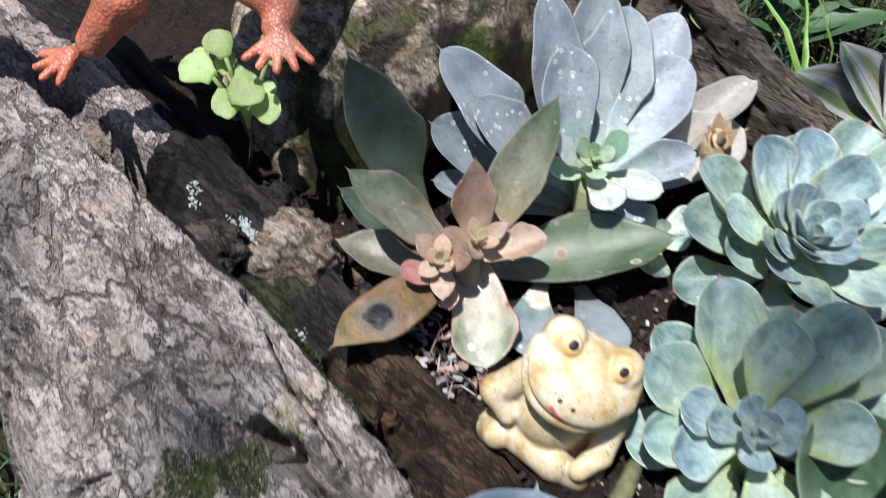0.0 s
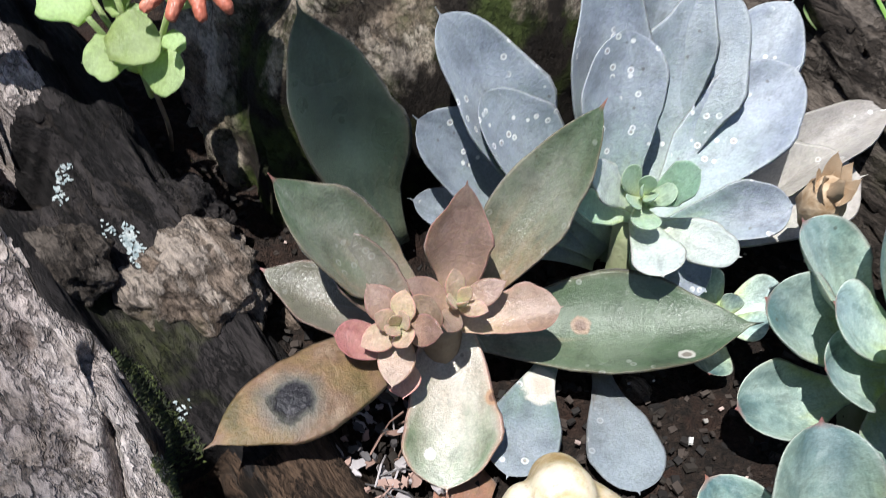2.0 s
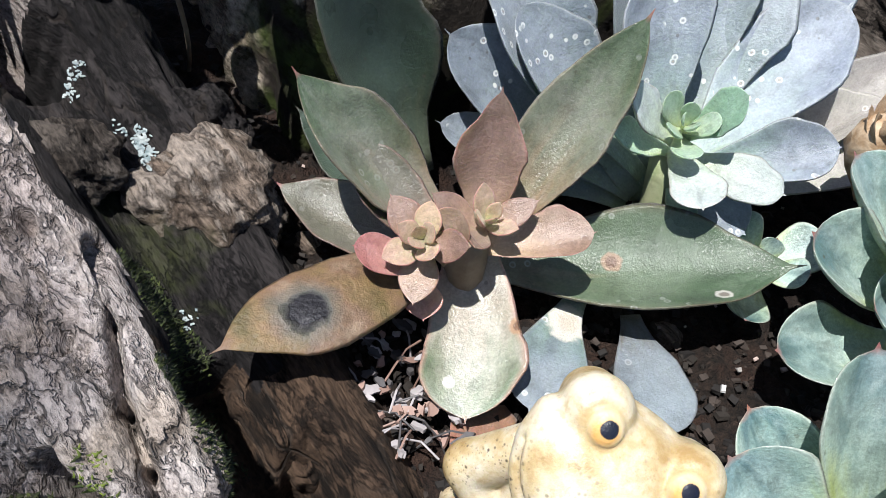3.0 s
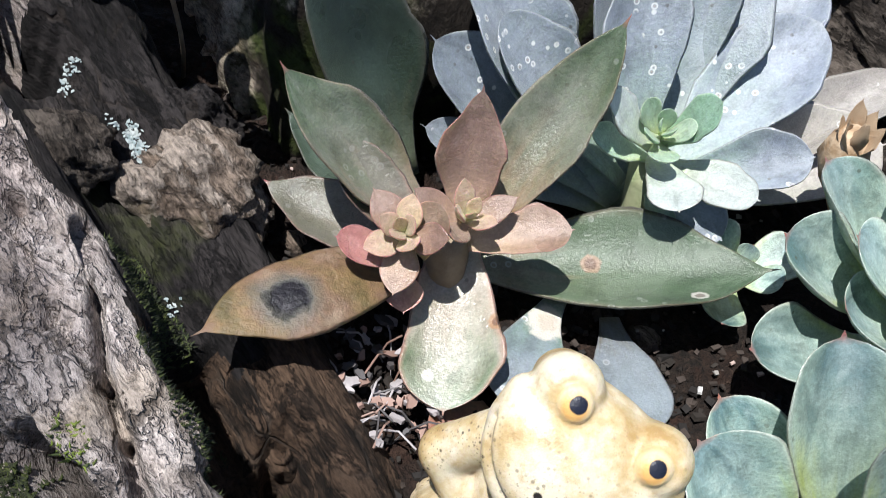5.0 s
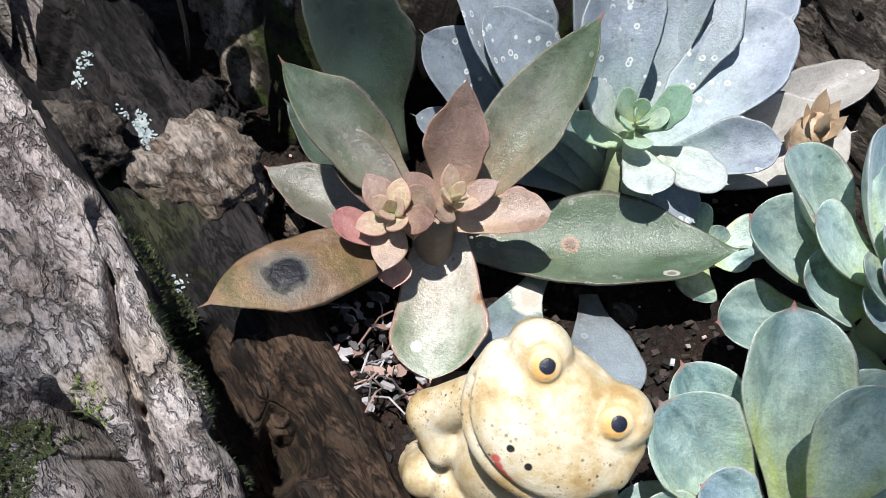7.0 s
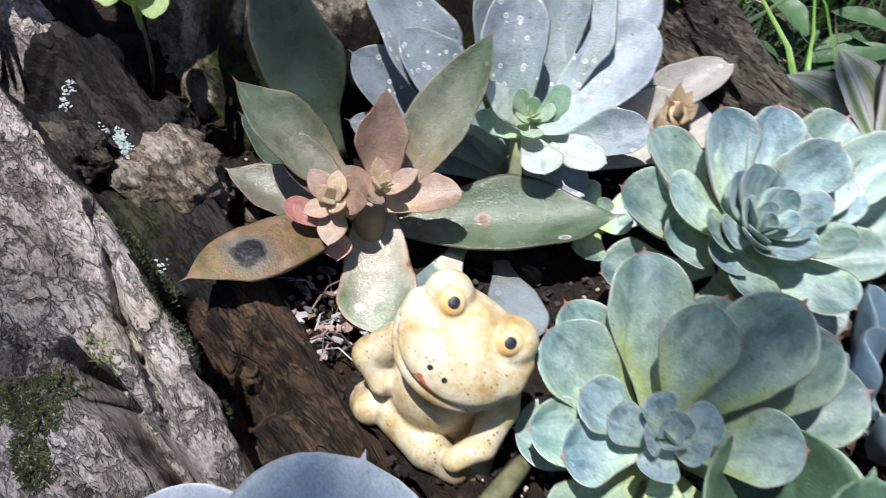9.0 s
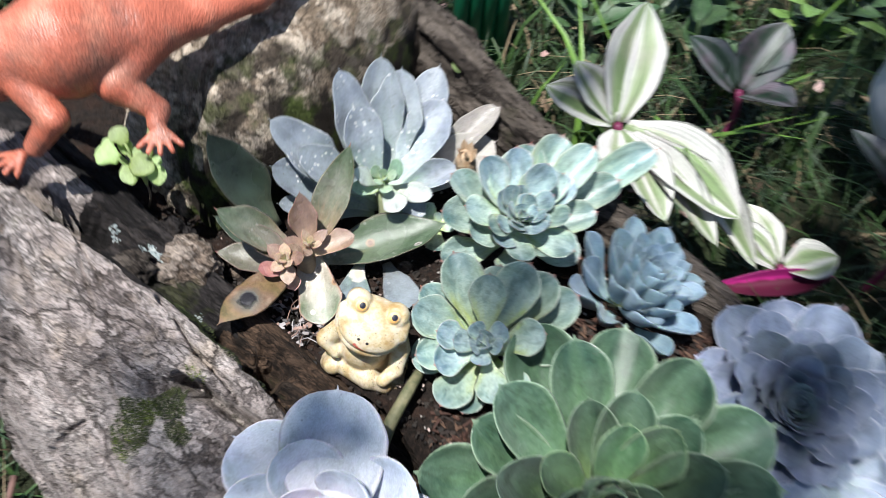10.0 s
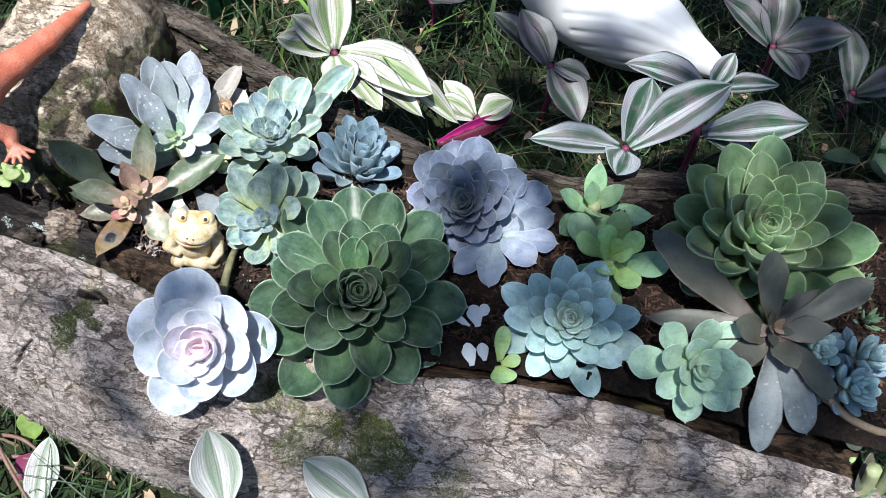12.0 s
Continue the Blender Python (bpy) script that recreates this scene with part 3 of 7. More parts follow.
def near_wall():
    u = np.concatenate([np.linspace(-0.42, -0.31, 90, endpoint=False), np.linspace(-0.31, 0.0, 500, endpoint=False), np.linspace(0.0, 0.58, 520)])
    nu, nw = len(u), 340
    w = np.linspace(0, 1, nw)
    Uu, Ww = np.meshgrid(u, w, indexing="ij")
    wob = 0.012 * fbm(u * 9, u * 0, 41, 3)
    zr, v1, v0 = np.interp(u, rim_u, rim_z) + 0.5 * wob, np.interp(u, rim_u, rim_v) + wob * 0.6, np.interp(u, rim_u, foot_v)
    zs = np.interp(u, soil_u, soil_h) - 0.012
    th = np.clip(Ww / 0.66, 0, 1) * math.pi / 2
    gz = GROUND - 0.03
    v_out = v1[:, None] - (v1 - v0)[:, None] * np.cos(th)
    z_out = gz + (zr[:, None] - gz) * np.sin(th) ** 0.85
    k = np.clip((Ww - 0.66) / 0.34, 0, 1)
    v_in = 0.070 * k
    shelf = np.minimum(np.interp(u, [-0.42, -0.25, -0.2, -0.13, -0.06, 0.0, 0.1, 0.5], [0.15, 0.172, 0.152, 0.126, 0.116, 0.106, 0.085, 0.05]), zr - 0.004)
    ledge = np.interp(u, [-0.3, -0.22, -0.15, -0.05, 0.03, 0.1], [0.75, 0.72, 0.68, 0.6, 0.45, 0.3])[:, None]
    z_in = (shelf - zr)[:, None] * smooth_step(0.0, 0.2, k) + np.minimum(zs - shelf, 0)[:, None] * smooth_step(ledge - 0.12, ledge + 0.2, k)
    P = from_log(Uu, v_out + v_in, z_out + z_in)
    N = normals_of(P)
    if N[nu // 2, nw // 3, 2] < 0:
        N = -N
    arc = Ww * 0.27
    d = bark_relief(Uu, arc, 3)
    inner = smooth_step(0.64, 0.70, Ww)
    fibre = 0.007 * fbm(Uu * 16, arc * 110, 77, 5)
    d = d * (1 - inner) + inner * fibre
    vv = v_out + v_in
    # a thick loose plate that ends in a ragged edge
    edge_u = np.interp(vv, [0.03, 0.0446, 0.0604, 0.074, 0.0823, 0.095], [-0.172, -0.166, -0.1606, -0.153, -0.1587, -0.17]) + 0.010 * fbm(Uu * 70, vv * 70, 83, 4)
    d = d + 0.0028 * smooth_step(0.0009, -0.0009, Uu - edge_u) * smooth_step(-0.24, -0.19, Uu) * smooth_step(0.03, 0.045, vv) * smooth_step(0.098, 0.088, vv) * (1 - inner)
    edge_b = np.interp(vv, [0.0, 0.03, 0.06, 0.09], [-0.24, -0.225, -0.215, -0.222]) + 0.012 * fbm(Uu * 60, vv * 60, 87, 4)
    d = d + 0.0022 * smooth_step(0.0009, -0.0009, Uu - edge_b) * smooth_step(-0.32, -0.26, Uu) * (1 - inner)
    slots = [(-0.268, 0.119, -0.236, 0.1185, 0.0050, 0.040), (-0.236, 0.1185, -0.205, 0.1225, 0.0062, 0.040)]
    cavity = [(-0.110, 0.0825, -0.098, 0.0847, 0.0030, 0.030), (-0.098, 0.0847, -0.066, 0.0895, 0.0040, 0.040), (-0.118, 0.074, -0.106, 0.080, 0.0040, 0.006)]
    cracks = [(-0.1490, 0.1120, -0.1300, 0.1060, 0.0011, 0.007), (-0.1300, 0.1060, -0.1115, 0.0990, 0.0011, 0.008), (-0.1115, 0.0990, -0.0987, 0.0975, 0.0015, 0.008), (-0.0987, 0.0975, -0.0780, 0.0935, 0.0014, 0.008), (-0.232, 0.088, -0.205, 0.078, 0.0015, 0.006), (-0.205, 0.078, -0.185, 0.062, 0.0012, 0.005),
              (-0.190, 0.100, -0.168, 0.085, 0.0010, 0.004), (-0.150, 0.070, -0.125, 0.055, 0.0012, 0.005), (-0.178, 0.030, -0.150, 0.045, 0.0014, 0.005), (-0.24, 0.06, -0.19, 0.052, 0.0014, 0.005), (-0.2, 0.108, -0.175, 0.098, 0.0010, 0.004), (0.2, 0.06, 0.35, 0.07, 0.0016, 0.005), (0.24, 0.085, 0.33, 0.095, 0.0013, 0.004), (0.30, 0.07, 0.36, 0.05, 0.0014, 0.005)]
    knots = [(-0.2400, 0.0925, -0.2370, 0.0920, 0.0034, 0.008), (-0.1580, 0.1018, -0.1560, 0.1012, 0.0026, 0.007), (-0.1310, 0.0970, -0.1285, 0.0962, 0.0018, 0.006), (-0.0920, 0.1250, -0.0870, 0.1240, 0.0050, 0.030), (-0.0990, 0.1310, -0.0965, 0.1305, 0.0034, -0.0060), (-0.0985, 0.1312, -0.0975, 0.1310, 0.0012, 0.0060)]
    rims = [(-0.2440, 0.0965, -0.2330, 0.0955, 0.0022, -0.0022), (-0.2440, 0.0885, -0.2330, 0.0880, 0.0022, -0.0018), (-0.1610, 0.1045, -0.1530, 0.1040, 0.0018, -0.0020), (-0.1610, 0.0988, -0.1530, 0.0985, 0.0018, -0.0016)]
    hollow = [(0.06, 0.07, 0.12, 0.06, 0.02, 0.03), (-0.120, 0.121, -0.05, 0.108, 0.0045, 0.022)]
    d = d - groove(Uu, vv, slots + cracks + knots + rims + hollow) - groove(Uu, vv, cavity, 4)
    P = P + N * d[..., None]
    f = grid_faces(nu, nw)
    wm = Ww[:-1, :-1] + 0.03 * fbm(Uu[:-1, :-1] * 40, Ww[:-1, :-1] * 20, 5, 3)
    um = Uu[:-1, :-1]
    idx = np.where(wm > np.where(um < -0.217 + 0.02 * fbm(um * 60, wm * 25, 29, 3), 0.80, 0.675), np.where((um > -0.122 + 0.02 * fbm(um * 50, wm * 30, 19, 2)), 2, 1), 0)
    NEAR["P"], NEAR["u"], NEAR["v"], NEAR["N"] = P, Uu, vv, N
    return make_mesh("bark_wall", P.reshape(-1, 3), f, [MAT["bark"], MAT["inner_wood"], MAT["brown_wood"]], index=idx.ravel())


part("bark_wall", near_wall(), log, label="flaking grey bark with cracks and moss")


def knot_stub():
    """A broken branch stub: a ringed collar with a hollow heart, over a dark pit."""
    c, n = np.array((0.0128, 0.1628, 0.1065)), np.array((-0.15, -0.45, 0.88))
    n /= np.linalg.norm(n)
    a = np.cross(n, (1.0, 0, 0))
    a /= np.linalg.norm(a)
    b = np.cross(n, a)
    at = lambda r, t, h: tuple(c + r * math.cos(t) * a + r * math.sin(t) * b + h * n)
    prims = [("c", tuple(c - 0.006 * n), tuple(c + 0.0022 * n), 0.0074, 0.0040)] + [("c", at(0.0046, k, -0.003), at(0.0036, k + 0.3, 0.0022), 0.0022, 0.0014) for k in np.arange(0, 6.2, 0.9)]
    rings = [([at(r, t, 0.004) for t in np.linspace(0, 6.3, 18)], 0.0006, 0.0010) for r in (0.0022, 0.0036)]
    V, F = blob_surface(prims, 0.00055, 0.0012, rings + [([at(0, 0, 0.0065), at(0, 0, 0.003)], 0.0012, 0.0032)])
    return make_mesh("knot", V, F, [MAT["brown_wood"]])


part("knot", knot_stub(), log, label="broken brown knot in the damp wood")


def far_wall():
    nu, nw = 520, 90
    u = np.linspace(-0.2, 0.66, nu)
    w = np.linspace(0, 1, nw)
    Uu, Ww = np.meshgrid(u, w, indexing="ij")
    wob = 0.012 * fbm(u * 11, u * 0, 51, 3)
    vc, zt = np.interp(u, far_u, far_v) + wob, np.interp(u, far_u, far_z) + 0.8 * wob
    gz = GROUND - 0.03
    prof_v = np.interp(Ww, [0, 0.2, 0.38, 0.5, 0.62, 0.8, 1], [-0.030, -0.018, -0.010, 0.0, 0.012, 0.026, 0.036])
    prof_k = np.interp(Ww, [0, 0.2, 0.38, 0.5, 0.62, 0.8, 1], [0.55, 0.84, 0.98, 1.0, 0.96, 0.6, 0.0])
    P = from_log(Uu, vc[:, None] + prof_v, gz + (zt[:, None] - gz) * prof_k)
    N = normals_of(P)
    if N[nu // 2, nw // 2, 2] < 0:
        N = -N
    arc = Ww * 0.25
    d = bark_relief(Uu * 0.45, arc, 13, 0.02, 0.004) + 0.007 * fbm(Uu * 16, arc * 110, 99, 4)
    P = P + N * d[..., None]
    return make_mesh("far_wall", P.reshape(-1, 3), grid_faces(nu, nw), [MAT["rim_wood"]])


part("far_wall", far_wall(), log, label="dark furrowed rim of the log")


def stump_end():
    nt, npz = 240, 360
    th = np.linspace(0.0, 1.9, nt)
    ph = np.linspace(0, 2 * math.pi, npz, endpoint=False)
    T, P_ = np.meshgrid(th, ph, indexing="ij")
    e = 0.62
    sg = lambda x: np.sign(x) * np.abs(x) ** e
    du, dv, dz = sg(np.sin(T) * np.cos(P_)), sg(np.sin(T) * np.sin(P_)), sg(np.cos(T))
    u, v = -0.222 + 0.080 * du, 0.292 + 0.122 * dv
    z = 0.055 + 0.168 * dz - 3.0 * np.minimum(u + 0.2, 0) ** 2 + 0.016 * (v - 0.27) / 0.1 * (dz > 0)
    P = from_log(u, v, z)
    N = np.stack([du * U_AX[0] + dv * V_AX[0], du * U_AX[1] + dv * V_AX[1], dz * 0.8], -1)
    N /= np.linalg.norm(N, axis=-1, keepdims=True) + 1e-9
    d = 0.018 * fbm(u * 16, v * 16 + z * 9, 7, 4) + 0.005 * fbm(u * 60 + z * 20, v * 30, 17, 4)
    side = smooth_step(0.8, 0.3, dz)
    d = d + side * 0.010 * fbm(u * 80 + v * 60, z * 25, 27, 4) + smooth_step(0.32, 0.38, v) * 0.007 * fbm(v * 110 + u * 30, z * 18, 57, 4)
    P = P + N * d[..., None]
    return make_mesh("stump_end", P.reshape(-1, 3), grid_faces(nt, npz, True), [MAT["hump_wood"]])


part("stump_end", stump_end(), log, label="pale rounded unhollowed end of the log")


def soil_sheet():
    nu, nk = 420, 130
    u, k = np.linspace(-0.4, 0.64, nu), np.linspace(0, 1, nk)
    Uu, K = np.meshgrid(u, k, indexing="ij")
    v1 = np.interp(u, rim_u, rim_v) + np.interp(u, [-0.25, -0.2, -0.02, 0.05], [0.02, 0.047, 0.047, 0.02])
    v2 = np.interp(u, far_u, far_v) - 0.005
    v = v1[:, None] + (v2 - v1)[:, None] * K
    z = np.interp(Uu, soil_u, soil_h) + 0.006 * fbm(Uu * 30, v * 30, 61, 3) + 0.006 * np.abs(fbm(Uu * 160, v * 160, 62, 3))
    f1, f2, who = cells(Uu * 170, v * 170, 63)
    z = z + 0.0035 * who * (1 - f1)
    return make_mesh("soil", from_log(Uu, v, z).reshape(-1, 3), grid_faces(nu, nk), [MAT["soil"]])


soil = tagged(new("soil", soil_sheet()), "dark crumbly potting soil filling the hollow log", "soil", kind="structure")


def ground_sheet():
    a = np.concatenate([-np.geomspace(60, 1.2, 26), np.linspace(-1.1, 1.5, 190), np.geomspace(1.6, 60, 26)])
    X, Y = np.meshgrid(a, a, indexing="ij")
    near = np.exp(-(X**2 + Y**2) / 9)
    Z = GROUND + near * (0.02 * fbm(X * 6, Y * 6, 71, 3) + 0.01 * fbm(X * 40, Y * 40, 72, 3))
    return make_mesh("ground", np.stack([X, Y, Z], -1).reshape(-1, 3), grid_faces(len(a), len(a)), [MAT["ground"]])


tagged(new("ground", ground_sheet()), "dark garden earth with dry litter and grass", "ground", kind="structure")


# ---- leaves ----
def outline(foot, peak, blunt, mucro=0.05, rise=1.0):
    """Half-width along a leaf: it widens from the foot to the peak and closes in a rounded or pointed end with a small tip."""
    s = np.linspace(0, 1, 90)
    up = foot + (1 - foot) * np.sin(np.clip(s / peak, 0, 1) ** rise * math.pi / 2) ** 1.5
    end = np.clip(1 - (np.clip(s - peak, 0, 1) / (0.965 - peak)) ** 2, 0, 1) ** blunt
    return s, np.maximum(np.where(s < peak, up, end), mucro * np.clip((1 - s) / 0.07, 0, 1) ** 0.7 * (s > 0.8))


PROFILES = {
    "petal": outline(0.40, 0.64, 0.40, 0.05), "spatula": outline(0.27, 0.74, 0.46, 0.10, 1.3), "leafpoint": outline(0.36, 0.74, 0.52, 0.13, 1.1), "keel": outline(0.34, 0.70, 0.60, 0.13, 1.15), "obovate": outline(0.22, 0.66, 0.50, 0.04, 1.25), "spoon": outline(0.28, 0.68, 0.52, 0.07, 1.15), "wedge": outline(0.36, 0.74, 0.46, 0.10, 1.1), "round": outline(0.34, 0.62, 0.48, 0.06), "lance": outline(0.34, 0.52, 0.95, 0.06),
    "strap": outline(0.5, 0.66, 0.58, 0.06), "blade": outline(0.3, 0.46, 0.80, 0.03, 0.8), "point": outline(0.42, 0.66, 0.66, 0.14), "disc": outline(0.42, 0.56, 0.50, 0.05),
}
leaf_store = {}


def leaf_mesh(profile, thick, cup, sag, mats, fold=0.0, wave=0.0, n=24, m=16, seed=0):
    """A unit leaf along +y, one wide across x: thick and cup as shares of its length, sag its bow below the line from base to tip."""
    key = (profile, thick, cup, sag, tuple(x.name for x in mats), fold, wave, seed)
    if key in leaf_store:
        return leaf_store[key]
    s = 1 - (1 - np.linspace(0, 1, n)) ** 1.75
    w = np.interp(s, *PROFILES[profile])
    w[-1] = 0.01
    ang = np.linspace(0, 2 * math.pi, m, endpoint=False)
    cx, cz = np.cos(ang), np.sin(ang)
    cx = np.sign(cx) * np.abs(cx) ** 0.85
    S, X = np.meshgrid(s, cx, indexing="ij")
    Zs = np.broadcast_to(cz, X.shape)
    W = w[:, None] * (1 + wave * fbm(S * 5, X * 0.6, 11 + seed, 2))
    body = np.interp(s, [0, 0.1, 0.6, 0.92, 1.0], [0.8, 0.95, 1.0, 0.5, 0.05])[:, None]
    x = 0.5 * W * X
    z = thick * 0.5 * body * np.where(Zs > 0, 0.55 * Zs, Zs) * np.sqrt(np.clip(W, 0.05, 1))
    z = z + cup * (X**2) * W**2 - fold * (1 - np.abs(X)) * W * 0.25
    z = z - sag * 4 * S * (1 - S) + wave * 0.12 * fbm(S * 4, X, 23 + seed, 2) * S * (1 - S) * 4
    x = x + (seed % 4 - 1.5) * 0.028 * S**2
    z = z + (seed % 3 - 1) * 0.05 * x * S - 0.006 * (1 - X**2) * W * np.where(Zs > 0, 1, 0)
    y = S + 0.0 * X
    V = np.stack([x, y, z], -1).reshape(-1, 3)
    f = grid_faces(n, m, True)
    f.append(list(range(m))[::-1])
    f.append([(n - 1) * m + k for k in range(m)])
    uv = np.stack([S, 0.5 + 0.5 * X], -1).reshape(-1, 2)
    idx = None
    if len(mats) > 1:
        top = np.broadcast_to((np.sin(ang + math.pi / m) > 0), (n - 1, m))
        idx = np.concatenate([np.where(top, 0, 1).ravel(), [1, 1]])
    me = make_mesh("leaf", V, f, mats, uv, idx)
    leaf_store[key] = me
    return me


def leaf_pose(base, tip, axis, width, bank=0.0):
    base, tip, axis = Vector(base), Vector(tip), Vector(axis).normalized()
    y = tip - base
    length = y.length
    y = y / length
    rad = y - axis * y.dot(axis)
    hint = axis - 0.75 * rad
    z = (hint - y * hint.dot(y)).normalized()
    x = y.cross(z)
    m = Matrix((x, y, z)).transposed().to_4x4()
    return Matrix.Translation(base) @ m @ pose(0, 0, 0, 0, bank, 0) @ Matrix.Diagonal((width, length, length, 1))


def add_leaf(plant, base, tip, axis, width, me, bank=0.0, label="", name="leaf"):
    return part(name, me, plant, leaf_pose(base, tip, axis, width, bank), label)


def stem(plant, a, b, r, mat, name="stem"):
    mid = (np.array(a) + np.array(b)) / 2 + np.array([0.003, -0.002, 0])
    v, f = tube(curve_through([a, mid, b], 8), r)
    return part(name, make_mesh(name, v, f, [mat]), plant)


def soil_z(x, y):
    u, v = to_log(x, y)
    return float(np.interp(u, soil_u, soil_h))


def rosette(name, label, centre, axis, radius, count, width, profile, mats, thick=0.09, cup=0.06, sag=0.06, el=(82, 8), inner=0.2, grow=0.8, height=0.02, phase=0.0, group="rosettes in the log", jitter=0.06, seed=1, wave=0.0, stem_mat=None, lift=1.0, droop=None):
    """A spiral of leaves: the inner ones short and upright, the outer ones long and spread."""
    rng = random.Random(seed)
    N = Vector(axis).normalized()
    a = N.orthogonal().normalized()
    ref = Vector((1, 0, 0))
    a = (ref - N * ref.dot(N)).normalized()
    b = N.cross(a)
    C = Vector(centre)
    base_xy = C - N * height * 1.3
    ob = thing(name, (base_xy.x, base_xy.y, min(soil_z(base_xy.x, base_xy.y), base_xy.z)), label, "succulent", group)
    for i in range(count):
        f = (i + 0.5) / count
        az = phase + math.radians(137.508) * i + rng.uniform(-1, 1) * jitter
        e = math.radians(el[0] + (el[1] - el[0]) * f**lift + rng.uniform(-4, 4))
        ln = radius * (inner + (1 - inner) * f**grow) * (1 + rng.uniform(-1, 1) * jitter)
        r = a * math.cos(az) + b * math.sin(az)
        if droop is not None and f > 0.4:
            e -= math.radians(droop[1]) * max(0.0, r.dot(Vector(droop[0]))) ** 2
        base = C - N * (0.25 * height + height * f) - N * inner * radius * 0.5 + r * 0.05 * radius * f
        tip = base + (r * math.cos(e) + N * math.sin(e)) * ln
        k = i % 3
        mt = mats[min(int(f * len(mats)), len(mats) - 1)]
        me = leaf_mesh(profile, thick * (1.25 - 0.35 * f), cup * (0.8 + 0.25 * k), sag * (0.7 + 0.3 * k), [mt], wave=wave, seed=k)
        wd = width * ln if f > 0.25 else width * ln * 1.1
        add_leaf(ob, base, tip, N, wd, me, rng.uniform(-9, 9))
    if stem_mat is not None:
        foot = C - N * height * 2.2
        stem(ob, C - N * height * 0.8, (foot.x, foot.y, soil_z(foot.x, foot.y) - 0.006), 0.006, stem_mat)
    return ob


# ---- plant materials ----
LM = leaf_material
MAT["a_green"] = LM("ghost_leaf_green", (0.26, 0.165, 0.095), (0.115, 0.120, 0.070), (0.078, 0.112, 0.060), (0.30, 0.17, 0.13), 0.32, 0.30, 0.45, (0.36, 0.36, 0.31), 0.40, 0.12, 0.06, 0.65, 0.0, (0.08, 0.45, 0.92), (0.40, 0.16, 0.13))
MAT["a_mid"] = LM("ghost_leaf_mid_green", (0.17, 0.145, 0.08), (0.062, 0.092, 0.044), (0.046, 0.080, 0.038), (0.20, 0.13, 0.095), 0.45, 0.30, 0.4, (0.25, 0.29, 0.22), 0.34, 0.2, 0.05, 0.65, scars=(((0.0787, 0.2284, 0.1249), 0.0030, (0.24, 0.15, 0.09), (0.10, 0.055, 0.03)), ((0.1072, 0.2206, 0.1305), 0.0024, (0.50, 0.47, 0.42), (0.16, 0.13, 0.11))))
# glossy front leaf; the sun's white sheen is also painted into its base colour
MAT["a_sunlit"] = LM("ghost_leaf_sunlit", (0.30, 0.22, 0.15), (0.30, 0.28, 0.21), (0.095, 0.155, 0.070), (0.45, 0.22, 0.17), 0.75, 0.26, 0.35, (0.55, 0.53, 0.46), 0.45, 0.1, 0.05, 0.9, 0.0, (0.05, 0.55, 0.95), scars=(((0.0553, 0.1997, 0.1270), 0.0026, (0.34, 0.19, 0.10), (0.14, 0.07, 0.04)), ((0.0413, 0.1852, 0.1185), 0.0017, (0.62, 0.58, 0.52), (0.50, 0.46, 0.40))))
# shaded copy of the green leaf: the rear leaves' shadow is in its colour
MAT["a_shaded"] = LM("ghost_leaf_shaded", (0.09, 0.095, 0.055), (0.038, 0.056, 0.034), (0.030, 0.046, 0.030), (0.13, 0.08, 0.065), 0.35, 0.33, 0.4, (0.13, 0.17, 0.13), 0.3, 0.0, 0.05, 0.6)
MAT["a_red"] = LM("ghost_leaf_red", (0.42, 0.29, 0.16), (0.31, 0.195, 0.125), (0.235, 0.145, 0.105), (0.44, 0.17, 0.14), 0.42, 0.34, 0.35, (0.54, 0.43, 0.36), 0.35, 0.0, 0.12, 0.6)
MAT["a_olive"] = LM("ghost_leaf_olive", (0.22, 0.14, 0.085), (0.115, 0.105, 0.066), (0.10, 0.105, 0.066), (0.38, 0.20, 0.16), 0.42, 0.32, 0.4, (0.36, 0.34, 0.29), 0.35, 0.1, 0.06, 0.6, 0.0, (0.08, 0.45, 0.92), (0.45, 0.14, 0.13))
MAT["a_rose"] = LM("ghost_leaf_rosy", (0.48, 0.31, 0.20), (0.44, 0.25, 0.18), (0.40, 0.17, 0.14), (0.52, 0.20, 0.17), 0.6, 0.34, 0.35, (0.62, 0.45, 0.40), 0.35, 0.0, 0.12, 0.6)
MAT["a_bud"] = LM("ghost_leaf_bud", (0.40, 0.42, 0.19), (0.50, 0.40, 0.25), (0.52, 0.35, 0.24), (0.55, 0.19, 0.18), 0.6, 0.4, 0.2, (0.62, 0.56, 0.45), 0.25, 0.0, 0.18, 0.45)
MAT["a_brown2"] = LM("dull_brown_leaf", (0.13, 0.075, 0.05), (0.056, 0.054, 0.038), (0.05, 0.058, 0.042), (0.15, 0.09, 0.075), 0.6, 0.4, 0.4, (0.12, 0.125, 0.105), 0.25, 0.05, 0.06, 0.45)
MAT["b_grey"] = LM("powdery_blue_grey_leaf", (0.27, 0.35, 0.22), (0.19, 0.26, 0.24), (0.185, 0.215, 0.255), (0.42, 0.44, 0.44), 0.45, 0.42, 0.5, (0.40, 0.435, 0.45), 0.45, 0.75, 0.08, 0.45, scars=(((0.0700, 0.2120, 0.1165), 0.0060, (0.58, 0.54, 0.47), (0.46, 0.40, 0.33)), ((0.0770, 0.3000, 0.172), 0.0050, (0.46, 0.34, 0.26), (0.40, 0.27, 0.19))))
